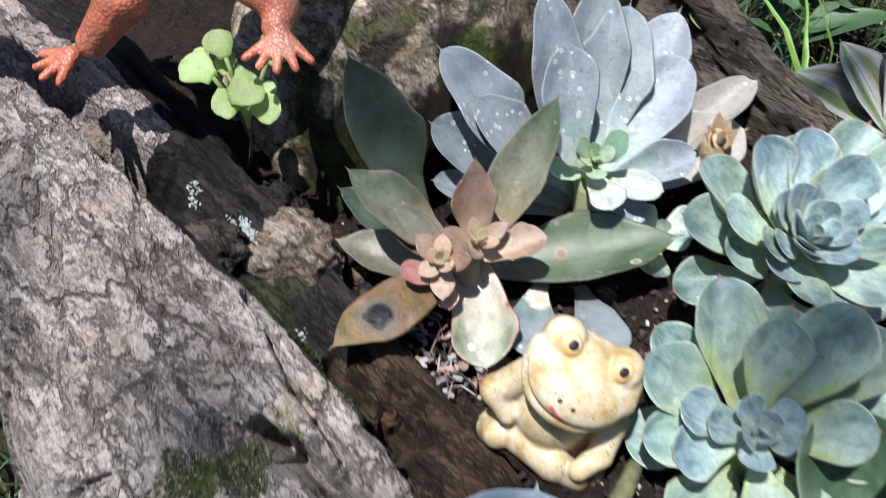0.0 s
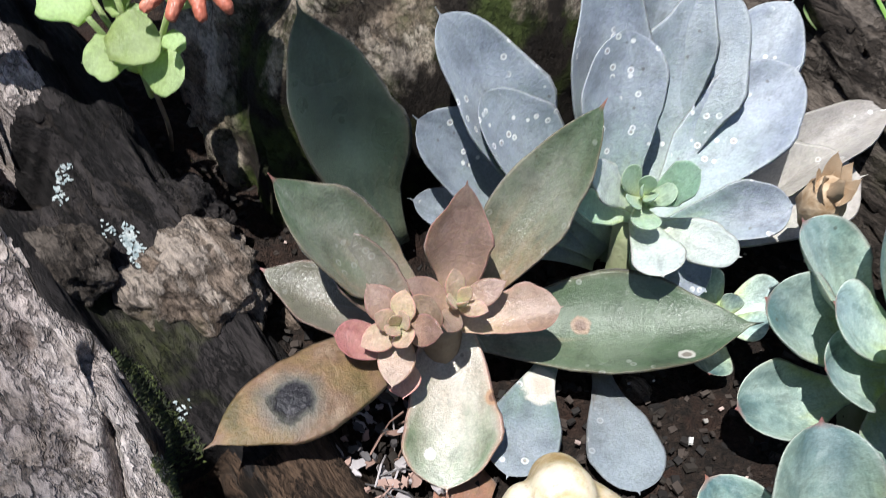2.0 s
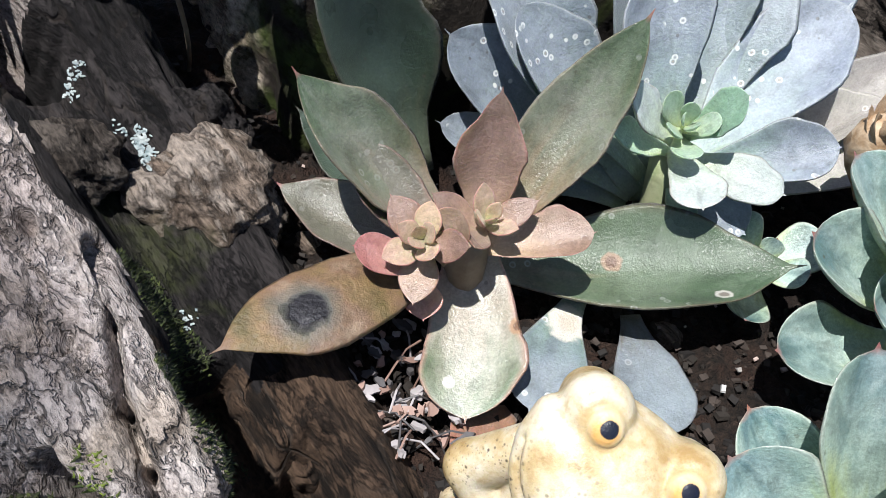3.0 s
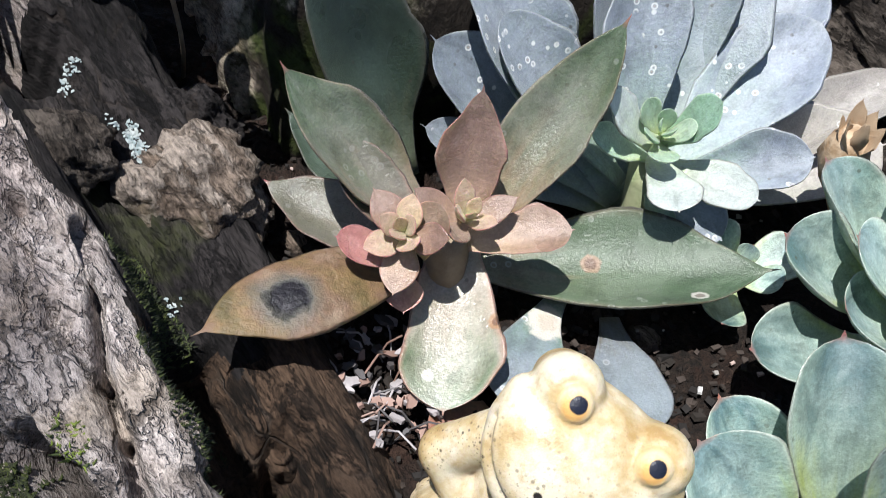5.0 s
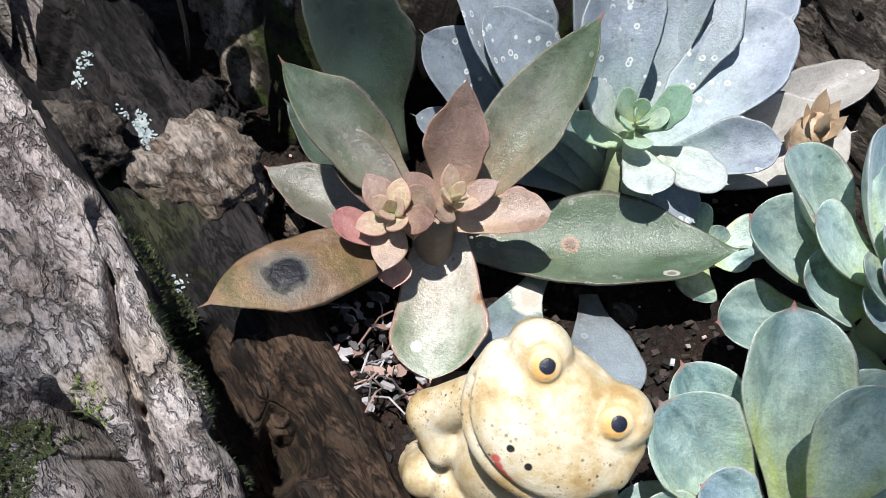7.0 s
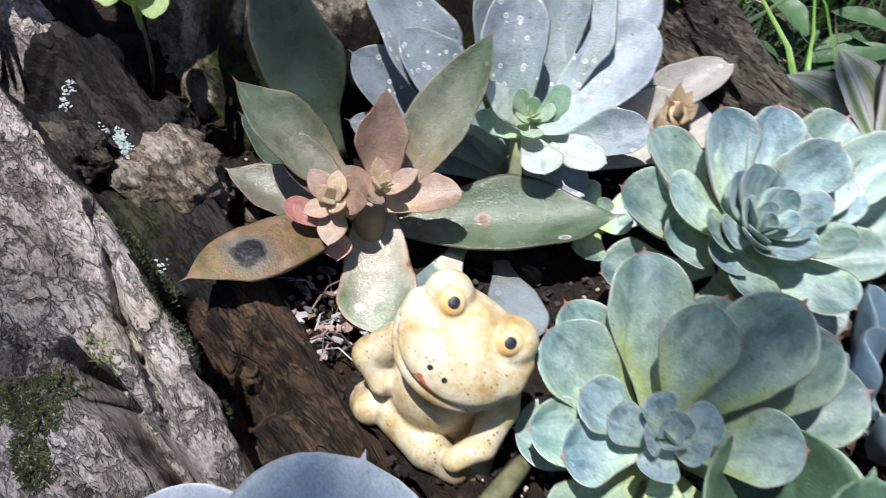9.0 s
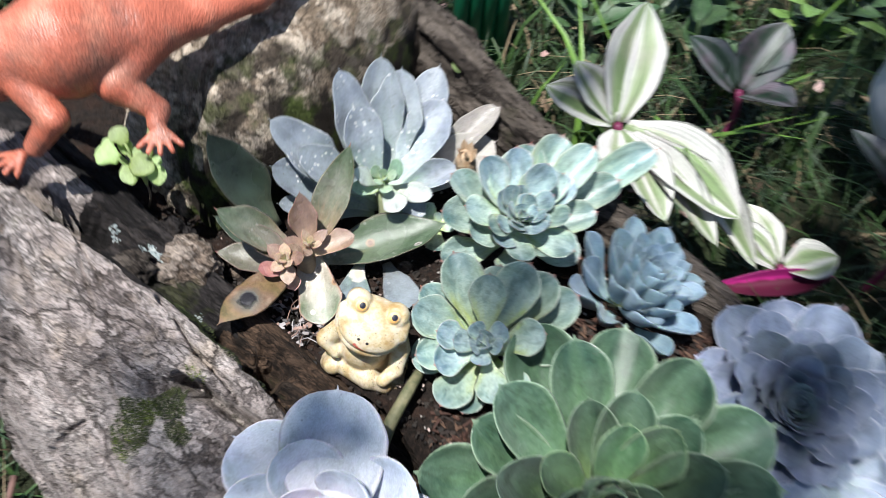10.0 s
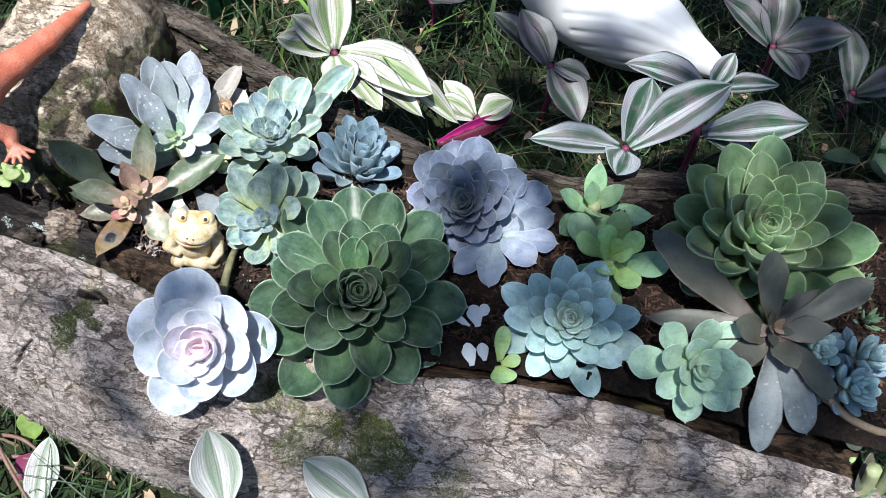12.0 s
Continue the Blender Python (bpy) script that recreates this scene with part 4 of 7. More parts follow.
# paler, warmer copy of b_grey: sunlight on two leaves put into the colour
MAT["b_sunny"] = LM("sunlit_grey_leaf", (0.30, 0.30, 0.22), (0.34, 0.33, 0.28), (0.33, 0.30, 0.27), (0.50, 0.46, 0.40), 0.5, 0.42, 0.5, (0.52, 0.50, 0.46), 0.45, 0.7, 0.05, 0.45)
MAT["b_pale"] = LM("pale_grey_green_leaf", (0.50, 0.56, 0.25), (0.42, 0.48, 0.36), (0.36, 0.40, 0.38), (0.30, 0.24, 0.20), 0.5, 0.38, 0.5, (0.56, 0.60, 0.54), 0.4, 0.15, 0.08, 0.5)
MAT["b_heart"] = LM("jade_heart_leaf", (0.40, 0.50, 0.22), (0.28, 0.43, 0.27), (0.21, 0.37, 0.25), (0.46, 0.54, 0.40), 0.5, 0.34, 0.4, (0.40, 0.52, 0.42), 0.35, 0.0, 0.1, 0.5)
MAT["b_dull"] = LM("dull_blue_grey_leaf", (0.09, 0.08, 0.065), (0.13, 0.145, 0.155), (0.15, 0.18, 0.20), (0.2, 0.2, 0.2), 0.5, 0.45, 0.4, (0.24, 0.27, 0.28), 0.3, 0.2, 0.06, 0.4)
MAT["b_bud"] = LM("pale_green_bud", (0.48, 0.56, 0.20), (0.40, 0.50, 0.29), (0.27, 0.40, 0.27), (0.45, 0.52, 0.36), 0.5, 0.38, 0.35, (0.56, 0.64, 0.52), 0.35, 0.0, 0.12, 0.5)
MAT["d_out"] = LM("blue_green_leaf", (0.54, 0.65, 0.22), (0.47, 0.61, 0.47), (0.070, 0.165, 0.172), (0.62, 0.60, 0.52), 0.5, 0.26, 0.5, (0.66, 0.76, 0.73), 0.34, 0.0, 0.0, 0.8, 0.12, (0.14, 0.46, 0.92), (0.42, 0.12, 0.09), 0.5, 0.34)
MAT["d_in"] = LM("blue_green_young_leaf", (0.47, 0.59, 0.38), (0.37, 0.50, 0.47), (0.058, 0.130, 0.165), (0.58, 0.50, 0.46), 0.5, 0.28, 0.45, (0.62, 0.72, 0.75), 0.34, 0.0, 0.1, 0.75, 0.0, (0.08, 0.40, 0.86), (0.42, 0.12, 0.09), 0.5, 0.34)
MAT["e_blue"] = LM("narrow_blue_leaf", (0.30, 0.42, 0.36), (0.20, 0.31, 0.35), (0.125, 0.215, 0.285), (0.34, 0.42, 0.47), 0.6, 0.42, 0.3, (0.48, 0.57, 0.62), 0.32, 0.0, 0.12)
MAT["pink_out"] = LM("lavender_blue_leaf", (0.64, 0.57, 0.63), (0.57, 0.57, 0.64), (0.44, 0.51, 0.60), (0.78, 0.74, 0.78), 0.7, 0.38, 0.12, (0.70, 0.71, 0.77), 0.35, 0.0, 0.2, 0.5)
MAT["pink_mid"] = LM("lilac_pink_leaf", (0.72, 0.60, 0.68), (0.69, 0.63, 0.71), (0.64, 0.61, 0.70), (0.82, 0.72, 0.78), 0.7, 0.36, 0.15, (0.78, 0.73, 0.80), 0.35, 0.0, 0.15, 0.5)
MAT["pink_in"] = LM("rosy_heart_leaf", (0.76, 0.54, 0.62), (0.77, 0.61, 0.69), (0.76, 0.63, 0.71), (0.82, 0.56, 0.66), 0.7, 0.38, 0.15, (0.82, 0.74, 0.79), 0.3, 0.0, 0.15, 0.45)
MAT["dark_out"] = LM("deep_green_leaf", (0.17, 0.26, 0.08), (0.075, 0.140, 0.062), (0.024, 0.062, 0.036), (0.30, 0.40, 0.27), 0.85, 0.28, 0.4, (0.18, 0.27, 0.19), 0.34, 0.0, 0.06, 0.65, 0.0, (0.08, 0.45, 0.95), None, 0.5)
MAT["dark_in"] = LM("mid_green_leaf", (0.20, 0.31, 0.08), (0.085, 0.170, 0.062), (0.036, 0.095, 0.042), (0.32, 0.42, 0.23), 0.8, 0.30, 0.4, (0.24, 0.36, 0.22), 0.32, 0.0, 0.08, 0.65, 0.0, (0.08, 0.42, 0.92), None, 0.5)
MAT["lilac_out"] = LM("dusty_mauve_blue_leaf", (0.21, 0.28, 0.28), (0.19, 0.24, 0.31), (0.15, 0.19, 0.28), (0.42, 0.44, 0.52), 0.9, 0.42, 0.25, (0.38, 0.42, 0.49), 0.3, 0.0, 0.12)
MAT["lilac_in"] = LM("grey_green_heart_leaf", (0.27, 0.34, 0.26), (0.24, 0.33, 0.30), (0.20, 0.28, 0.31), (0.38, 0.42, 0.42), 0.8, 0.5, 0.25, (0.42, 0.48, 0.48), 0.3, 0.0, 0.14)
MAT["blue_out"] = LM("pale_turquoise_leaf", (0.46, 0.60, 0.44), (0.42, 0.60, 0.56), (0.36, 0.54, 0.55), (0.62, 0.72, 0.66), 0.7, 0.42, 0.2, (0.6, 0.72, 0.70), 0.3, 0.0, 0.16)
MAT["blue_in"] = LM("pale_green_heart_leaf", (0.40, 0.52, 0.32), (0.37, 0.53, 0.42), (0.33, 0.48, 0.44), (0.52, 0.60, 0.52), 0.65, 0.45, 0.2, (0.6, 0.7, 0.64), 0.3, 0.0, 0.16)
MAT["mint_out"] = LM("mint_green_leaf", (0.44, 0.58, 0.36), (0.39, 0.57, 0.40), (0.34, 0.52, 0.38), (0.60, 0.72, 0.56), 0.7, 0.40, 0.2, (0.6, 0.73, 0.62), 0.3, 0.0, 0.18)
MAT["green_out"] = LM("grass_green_leaf", (0.32, 0.42, 0.11), (0.21, 0.32, 0.11), (0.115, 0.20, 0.085), (0.40, 0.50, 0.26), 0.75, 0.38, 0.3, (0.30, 0.40, 0.27), 0.3, 0.0, 0.12, 0.5)
MAT["green_in"] = LM("fresh_green_leaf", (0.24, 0.34, 0.09), (0.16, 0.27, 0.09), (0.12, 0.22, 0.09), (0.28, 0.38, 0.18), 0.7, 0.4, 0.3, (0.3, 0.4, 0.25), 0.25, 0.0, 0.14, 0.45)
MAT["lime"] = LM("yellow_green_leaf", (0.40, 0.55, 0.11), (0.33, 0.50, 0.13), (0.29, 0.47, 0.17), (0.38, 0.50, 0.18), 0.5, 0.36, 0.2, (0.45, 0.58, 0.35), 0.2, 0.0, 0.2, 0.5)
MAT["jade"] = LM("jade_green_leaf", (0.22, 0.36, 0.12), (0.20, 0.34, 0.16), (0.19, 0.32, 0.18), (0.24, 0.36, 0.2), 0.5, 0.34, 0.2, (0.3, 0.42, 0.33), 0.2, 0.0, 0.15, 0.5)
MAT["tan"] = LM("withered_tan_leaf", (0.24, 0.15, 0.06), (0.33, 0.155, 0.065), (0.36, 0.16, 0.08), (0.40, 0.22, 0.14), 0.5, 0.45, 0.4, (0.28, 0.23, 0.18), 0.3, 0.0, 0.15, 0.35)
MAT["sprig"] = LM("light_green_herb_leaf", (0.44, 0.56, 0.18), (0.46, 0.60, 0.22), (0.46, 0.60, 0.24), (0.6, 0.7, 0.4), 0.4, 0.38, 0.25, (0.65, 0.76, 0.5), 0.3, 0.0, 0.0, 0.5, 0.5)
MAT["stem"] = plain_material("pale_stem", (0.24, 0.28, 0.14), (0.33, 0.34, 0.2), 0.6, 120)
MAT["brown_stem"] = plain_material("brown_stem", (0.20, 0.14, 0.09), (0.32, 0.25, 0.17), 0.75, 120)
MAT["white_petal"] = plain_material("dry_white_petal", (0.62, 0.64, 0.64), (0.78, 0.78, 0.76), 0.6, 80, 0.3)

# ---- ghost plant: two heads on one stalk ----
A0 = Vector((0.036, 0.218, 0.122))
ghost = thing("ghost_plant", (A0.x, A0.y, 0.108), "olive and reddish-brown ghost plant with broad pointed leaves", "succulent")
UP = Vector((-0.05, -0.25, 1))
A_LEAVES = [
    ("a_shaded", 0.022, 0.247, 0.124, -0.009, 0.259, 0.196, 0.030, "lance"),
    ("a_shaded", 0.026, 0.232, 0.122, -0.013, 0.246, 0.142, 0.020, "lance"),
    ("a_green", 0.033, 0.220, 0.134, -0.007, 0.222, 0.174, 0.0225, "lance"),
    ("a_olive", 0.030, 0.215, 0.126, -0.013, 0.225, 0.134, 0.0195, "lance"),
    ("a_green", 0.046, 0.226, 0.130, 0.070, 0.253, 0.187, 0.0215, "lance"),
    ("a_mid", 0.046, 0.222, 0.122, 0.128, 0.231, 0.136, 0.031, "lance"),
    ("a_sunlit", 0.041, 0.219, 0.130, 0.048, 0.176, 0.117, 0.0245, "strap"),
    ("a_red", 0.041, 0.219, 0.136, 0.040, 0.230, 0.174, 0.0165, "lance"),
    ("a_olive", 0.031, 0.212, 0.138, 0.006, 0.222, 0.156, 0.0165, "lance"),
    ("a_red", 0.044, 0.214, 0.138, 0.069, 0.218, 0.147, 0.0125, "strap"),
]
for mt, bx, by, bz, tx, ty, tz, wd, pf in A_LEAVES:
    me = leaf_mesh(pf, 0.085, 0.12, 0.07, [MAT[mt]], wave=0.3, seed=int(tx * 9999) % 7)
    add_leaf(ghost, (bx, by, bz), (tx, ty, tz), UP, wd, me)


def rotten_material(spot):
    """The withered leaf with one sunken black spot and a grey-green halo."""
    m = Mat("rotten_tan_leaf")
    geo = m.node("NewGeometry").outputs["Position"]
    n1, n2, n3 = m.noise(geo, 60, 5, 0.6), m.noise(geo, 260, 6, 0.7), m.noise(geo, 900, 4, 0.7)
    c = m.ramp(n1, [(0.36, (0.11, 0.085, 0.035)), (0.46, (0.19, 0.125, 0.06)), (0.56, (0.17, 0.105, 0.065)), (0.66, (0.26, 0.19, 0.13))])
    c = m.mix(1.0, c, m.ramp(n2, [(0.36, 0.7), (0.5, 1.0), (0.66, 1.15)]), "MULTIPLY")
    d = m.t.nodes.new("ShaderNodeVectorMath")
    d.operation = "DISTANCE"
    m.put(d.inputs[0], geo)
    d.inputs[1].default_value = spot
    r = m.math("ADD", d.outputs["Value"], m.math("ADD", m.math("MULTIPLY", m.math("SUBTRACT", n2, 0.5), 0.004), m.math("MULTIPLY", m.math("SUBTRACT", n1, 0.5), 0.008)))
    c = m.mix(m.ramp(m.math("MULTIPLY", r, 100.0), [(0.55, 0.9), (1.0, 0.0)]), c, m.mix(n3, (0.05, 0.055, 0.045), (0.16, 0.16, 0.14)))
    hole = m.ramp(m.math("MULTIPLY", r, 100.0), [(0.42, 1.0), (0.62, 0.0)])
    c = m.mix(hole, c, m.mix(m.ramp(n2, [(0.5, 0.0), (0.62, 1.0)]), (0.008, 0.007, 0.010), (0.06, 0.055, 0.06)))
    h = m.math("SUBTRACT", m.math("ADD", n2, m.math("MULTIPLY", n3, 0.5)), m.math("MULTIPLY", hole, 2.0))
    return m.done(c, 0.42, m.bump(h, 0.6, 0.0012), 0.45, 0.06)


MAT["rotten"] = rotten_material((0.0068, 0.1830, 0.1405))
tan_leaf = add_leaf(ghost, (0.031, 0.213, 0.128), (-0.009, 0.167, 0.139), UP, 0.0225, leaf_mesh("lance", 0.06, -0.02, -0.07, [MAT["rotten"]], wave=0.35, seed=3), label="withered tan leaf with a black rotten spot")


def small_head(plant, centre, axis, radius, count, mats, width=0.55, seed=1, profile="lance", el=(80, 20), thick=0.16, height=0.012):
    rng = random.Random(seed)
    N = Vector(axis).normalized()
    a = (Vector((1, 0, 0)) - N * N.x).normalized()
    b = N.cross(a)
    C = Vector(centre)
    for i in range(count):
        f = (i + 0.5) / count
        az = seed + math.radians(137.508) * i
        e = math.radians(el[0] + (el[1] - el[0]) * f + rng.uniform(-5, 5))
        ln = radius * (0.35 + 0.65 * f)
        r = a * math.cos(az) + b * math.sin(az)
        base = C - N * height * (0.4 + 0.6 * f)
        me = leaf_mesh(profile, thick, 0.05, 0.05, [mats[min(int(f * len(mats)), len(mats) - 1)]], seed=i % 2)
        add_leaf(plant, base, base + (r * math.cos(e) + N * math.sin(e)) * ln, N, width * ln, me, rng.uniform(-8, 8))
    return plant


small_head(ghost, (0.0275, 0.2010, 0.152), (-0.15, -0.45, 0.88), 0.0165, 10, [MAT["a_bud"], MAT["a_bud"], MAT["a_bud"], MAT["a_red"]], 0.60, 2, el=(76, 14), thick=0.2)
small_head(ghost, (0.0430, 0.2115, 0.152), (0.1, -0.35, 0.93), 0.0180, 8, [MAT["a_bud"], MAT["a_bud"], MAT["a_red"]], 0.46, 5, el=(78, 26), thick=0.2)
stem(ghost, (0.036, 0.216, 0.102), (0.038, 0.216, 0.138), 0.006, MAT["brown_stem"])
add_leaf(ghost, (0.030, 0.203, 0.134), (0.032, 0.193, 0.130), UP, 0.010, leaf_mesh("lance", 0.1, 0.05, 0.05, [MAT["a_rose"]]))
add_leaf(ghost, (0.030, 0.203, 0.138), (0.013, 0.199, 0.146), UP, 0.0105, leaf_mesh("strap", 0.1, 0.05, 0.05, [MAT["a_rose"]]))
add_leaf(ghost, (0.0325, 0.206, 0.138), (0.0360, 0.2085, 0.154), (-0.4, -0.7, 0.6), 0.0105, leaf_mesh("strap", 0.1, 0.05, 0.03, [MAT["a_red"]]))

# ---- powdery grey-blue plant ----
B0 = Vector((0.090, 0.258, 0.135))
grey = thing("grey_blue_succulent", (0.09, 0.258, 0.105), "powdery grey-blue succulent with long spoon leaves and water spots", "succulent")
B_LEAVES = [
    (0.025, 0.272, 0.193, 0.0245, 0.012), (0.039, 0.262, 0.176, 0.0215, 0.004), (0.022, 0.261, 0.164, 0.0235, 0.012), (0.075, 0.286, 0.187, 0.0220, 0.0), (0.109, 0.318, 0.188, 0.0295, 0.007),
    (0.135, 0.304, 0.172, 0.0265, 0.002), (0.176, 0.318, 0.155, 0.019, 0.016), (0.137, 0.267, 0.150, 0.0150, 0.0), (0.068, 0.302, 0.203, 0.023, 0.016), (0.095, 0.322, 0.196, 0.025, 0.020),
    (0.134, 0.330, 0.180, 0.025, 0.020), (0.170, 0.298, 0.140, 0.026, 0.010), (0.024, 0.252, 0.142, 0.016, 0.016),
]
BUP = Vector((-0.02, -0.45, 0.9))
for k, (tx, ty, tz, wd, low) in enumerate(B_LEAVES):
    t = Vector((tx, ty, tz))
    out = (t - B0).normalized()
    me = leaf_mesh("obovate", 0.075, 0.10, 0.05, [MAT["b_sunny" if k in (6, 11) else "b_grey"]], wave=0.25, seed=k % 4)
    add_leaf(grey, B0 + Vector((out.x * 0.006, out.y * 0.006, -low)), t, BUP, wd * 1.14, me, (k * 37 % 13) - 6)
# the young leaves of its heart: tip, width, tone, foot height
HUB = Vector((0.0904, 0.2565, 0.146))
B_SMALL = [
    (0.0707, 0.2491, 0.168, 0.0115, "b_pale", 0.0), (0.0690, 0.2470, 0.156, 0.0100, "b_bud", -0.003), (0.1000, 0.2520, 0.170, 0.0115, "b_heart", 0.002), (0.0971, 0.2335, 0.146, 0.0150, "b_pale", -0.002), (0.1191, 0.2444, 0.146, 0.0130, "b_pale", -0.003), (0.1151, 0.2437, 0.130, 0.0170, "b_grey", -0.010), (0.0986, 0.2400, 0.130, 0.0090, "b_bud", -0.008),
]
for k, (tx, ty, tz, wd, tone, lift) in enumerate(B_SMALL):
    me = leaf_mesh("wedge" if k in (3, 4, 5) else "spoon", 0.14, 0.05, 0.05 if k < 3 else -0.02, [MAT[tone]], wave=0.25, seed=k % 4)
    add_leaf(grey, HUB + Vector((0, 0, lift)), (tx, ty, tz), BUP, wd, me, (k * 29 % 17) - 8)
small_head(grey, (0.0890, 0.2520, 0.1590), (-0.05, -0.5, 0.86), 0.0175, 7, [MAT["b_bud"]], 0.50, 3, "spoon", (80, 42), 0.18, 0.012)
stem(grey, (0.088, 0.250, 0.098), (0.090, 0.257, 0.142), 0.0055, MAT["stem"])
v, f = tube(curve_through([(0.150, 0.264, 0.135), (0.143, 0.265, 0.15), (0.141, 0.264, 0.162)], 6), [0.003, 0.004, 0.006, 0.007, 0.006, 0.003])
dried = thing("dried_flower", (0.150, 0.264, 0.135), "dried orange-brown flower remnant on the grey leaves", "dried flower")
MAT["dry_orange"] = plain_material("dry_orange_tissue", (0.30, 0.19, 0.10), (0.50, 0.38, 0.26), 0.7, 300)
part("stalk", make_mesh("stalk", v, f, [MAT["dry_orange"]]), dried)
for k in range(7):
    a = k * 0.9
    add_leaf(dried, (0.142, 0.264, 0.152), (0.142 + 0.0062 * math.cos(a), 0.264 + 0.006 * math.sin(a), 0.165 + 0.002 * (k % 3)), (0, -0.3, 1), 0.0060, leaf_mesh("lance", 0.05, 0.1, 0.05, [MAT["dry_orange"]], wave=0.5, seed=k % 3), name="petal")

# loose grey leaves lying on the soil
for k, (a, b, wd) in enumerate([((0.072, 0.222, 0.116), (0.061, 0.183, 0.116), 0.021), ((0.088, 0.222, 0.112), (0.098, 0.186, 0.112), 0.022)]):
    # the second leaf wears darker b_dull to stand for the shade on it
    ob = new("fallen_leaf", leaf_mesh("spoon", 0.08, 0.02, 0.02, [MAT["b_dull" if k else "b_grey"]], wave=0.2, seed=k))
    ob.matrix_world = leaf_pose(a, b, (0, -0.2, 1), wd)
    tagged(ob, "fallen grey-blue succulent leaf lying on the soil", "leaf", "fallen leaves")
ob = new("fallen_leaf", leaf_mesh("lance", 0.05, 0.02, 0.02, [MAT["tan"]], wave=0.3, seed=1))
ob.matrix_world = leaf_pose((0.0585, 0.1860, 0.1090), (0.0450, 0.1680, 0.1115), (0, -0.3, 1), 0.016)
tagged(ob, "withered orange-brown leaf lying on the soil", "leaf", "fallen leaves")


# ---- blue-green echeverias ----
def table_rosette(name, label, centre, axis, stem_len, tips, mats, profile="spatula", thick=0.12, cup=0.16, sag=0.09, group="rosettes in the log"):
    C, N = Vector(centre), Vector(axis).normalized()
    foot = C - N * stem_len
    ob = thing(name, (foot.x, foot.y, min(foot.z, soil_z(foot.x, foot.y))), label, "succulent", group)
    for k, (tx, ty, tz, wd, low) in enumerate(tips):
        t = Vector((tx, ty, tz))
        base = C - N * stem_len * low
        out = t - base
        out = (out - N * out.dot(N)).normalized()
        me = leaf_mesh(profile, thick, cup, sag, [MAT[mats[0 if low > 0.45 else 1]]], wave=0.12, seed=k % 4)
        add_leaf(ob, base + out * 0.004, t, N, wd, me)
    stem(ob, C - N * stem_len * 0.5, (foot.x, foot.y, min(foot.z, soil_z(foot.x, foot.y)) - 0.004), 0.006, MAT["stem"])
    return ob


DN = (-0.18, -0.38, 0.9)
D_TIPS = [
    (0.121, 0.184, 0.168, 0.0255, 0.75), (0.137, 0.165, 0.170, 0.0215, 0.5), (0.158, 0.164, 0.178, 0.0260, 0.6), (0.172, 0.163, 0.168, 0.0250, 0.9),
    (0.189, 0.157, 0.152, 0.0255, 0.9), (0.163, 0.133, 0.155, 0.0205, 0.55), (0.095, 0.162, 0.151, 0.0240, 0.7), (0.101, 0.176, 0.148, 0.0200, 0.95),
    (0.107, 0.150, 0.143, 0.0170, 0.4), (0.094, 0.141, 0.134, 0.0195, 0.6), (0.104, 0.134, 0.132, 0.0185, 0.45), (0.106, 0.116, 0.118, 0.0215, 0.9),
    (0.134, 0.110, 0.126, 0.0200, 0.5), (0.093, 0.150, 0.118, 0.0220, 1.0), (0.150, 0.112, 0.124, 0.0210, 0.8), (0.176, 0.138, 0.134, 0.0220, 0.85), (0.117, 0.114, 0.112, 0.0210, 1.1), (0.147, 0.178, 0.160, 0.0240, 1.0),
]
rose_d = table_rosette("echeveria", "pale blue-green echeveria rosette with red-tipped wedge leaves", (0.131, 0.137, 0.145), DN, 0.032, D_TIPS, ("d_out", "d_in"))
small_head(rose_d, (0.1305, 0.1365, 0.148), DN, 0.0190, 11, [MAT["d_in"]], 0.72, 4, "wedge", (84, 18), 0.14, 0.014)

CN = (0.0, -0.34, 0.94)
C_TIPS = [
    (0.129, 0.247, 0.164, 0.0215, 0.6), (0.147, 0.243, 0.180, 0.0215, 0.45), (0.184, 0.270, 0.163, 0.0230, 0.9), (0.205, 0.272, 0.167, 0.0240, 0.8),
    (0.223, 0.257, 0.168, 0.0225, 0.6), (0.274, 0.270, 0.150, 0.0240, 0.9), (0.120, 0.226, 0.153, 0.0230, 0.7), (0.136, 0.210, 0.147, 0.0210, 0.6),
    (0.220, 0.224, 0.143, 0.0210, 0.8), (0.185, 0.196, 0.142, 0.0190, 0.5), (0.168, 0.250, 0.180, 0.0180, 0.3), (0.184, 0.234, 0.180, 0.0190, 0.25), (0.150, 0.200, 0.150, 0.0170, 0.35),
    (0.205, 0.238, 0.160, 0.0190, 0.4), (0.240, 0.245, 0.150, 0.0230, 1.0), (0.160, 0.190, 0.130, 0.0220, 1.0), (0.205, 0.200, 0.128, 0.0220, 1.0), (0.118, 0.205, 0.132, 0.0220, 1.0), (0.158, 0.225, 0.172, 0.0140, 0.2),
]
rose_c = table_rosette("echeveria", "blue-green echeveria rosette with long wedge leaves", (0.168, 0.215, 0.155), CN, 0.034, C_TIPS, ("d_out", "d_in"))
small_head(rose_c, (0.169, 0.218, 0.158), CN, 0.047, 18, [MAT["d_in"], MAT["d_out"]], 0.46, 11, "wedge", (66, 26), 0.09, 0.022)
small_head(rose_c, (0.167, 0.214, 0.158), CN, 0.024, 12, [MAT["d_in"]], 0.62, 7, "wedge", (84, 25), 0.14, 0.014)

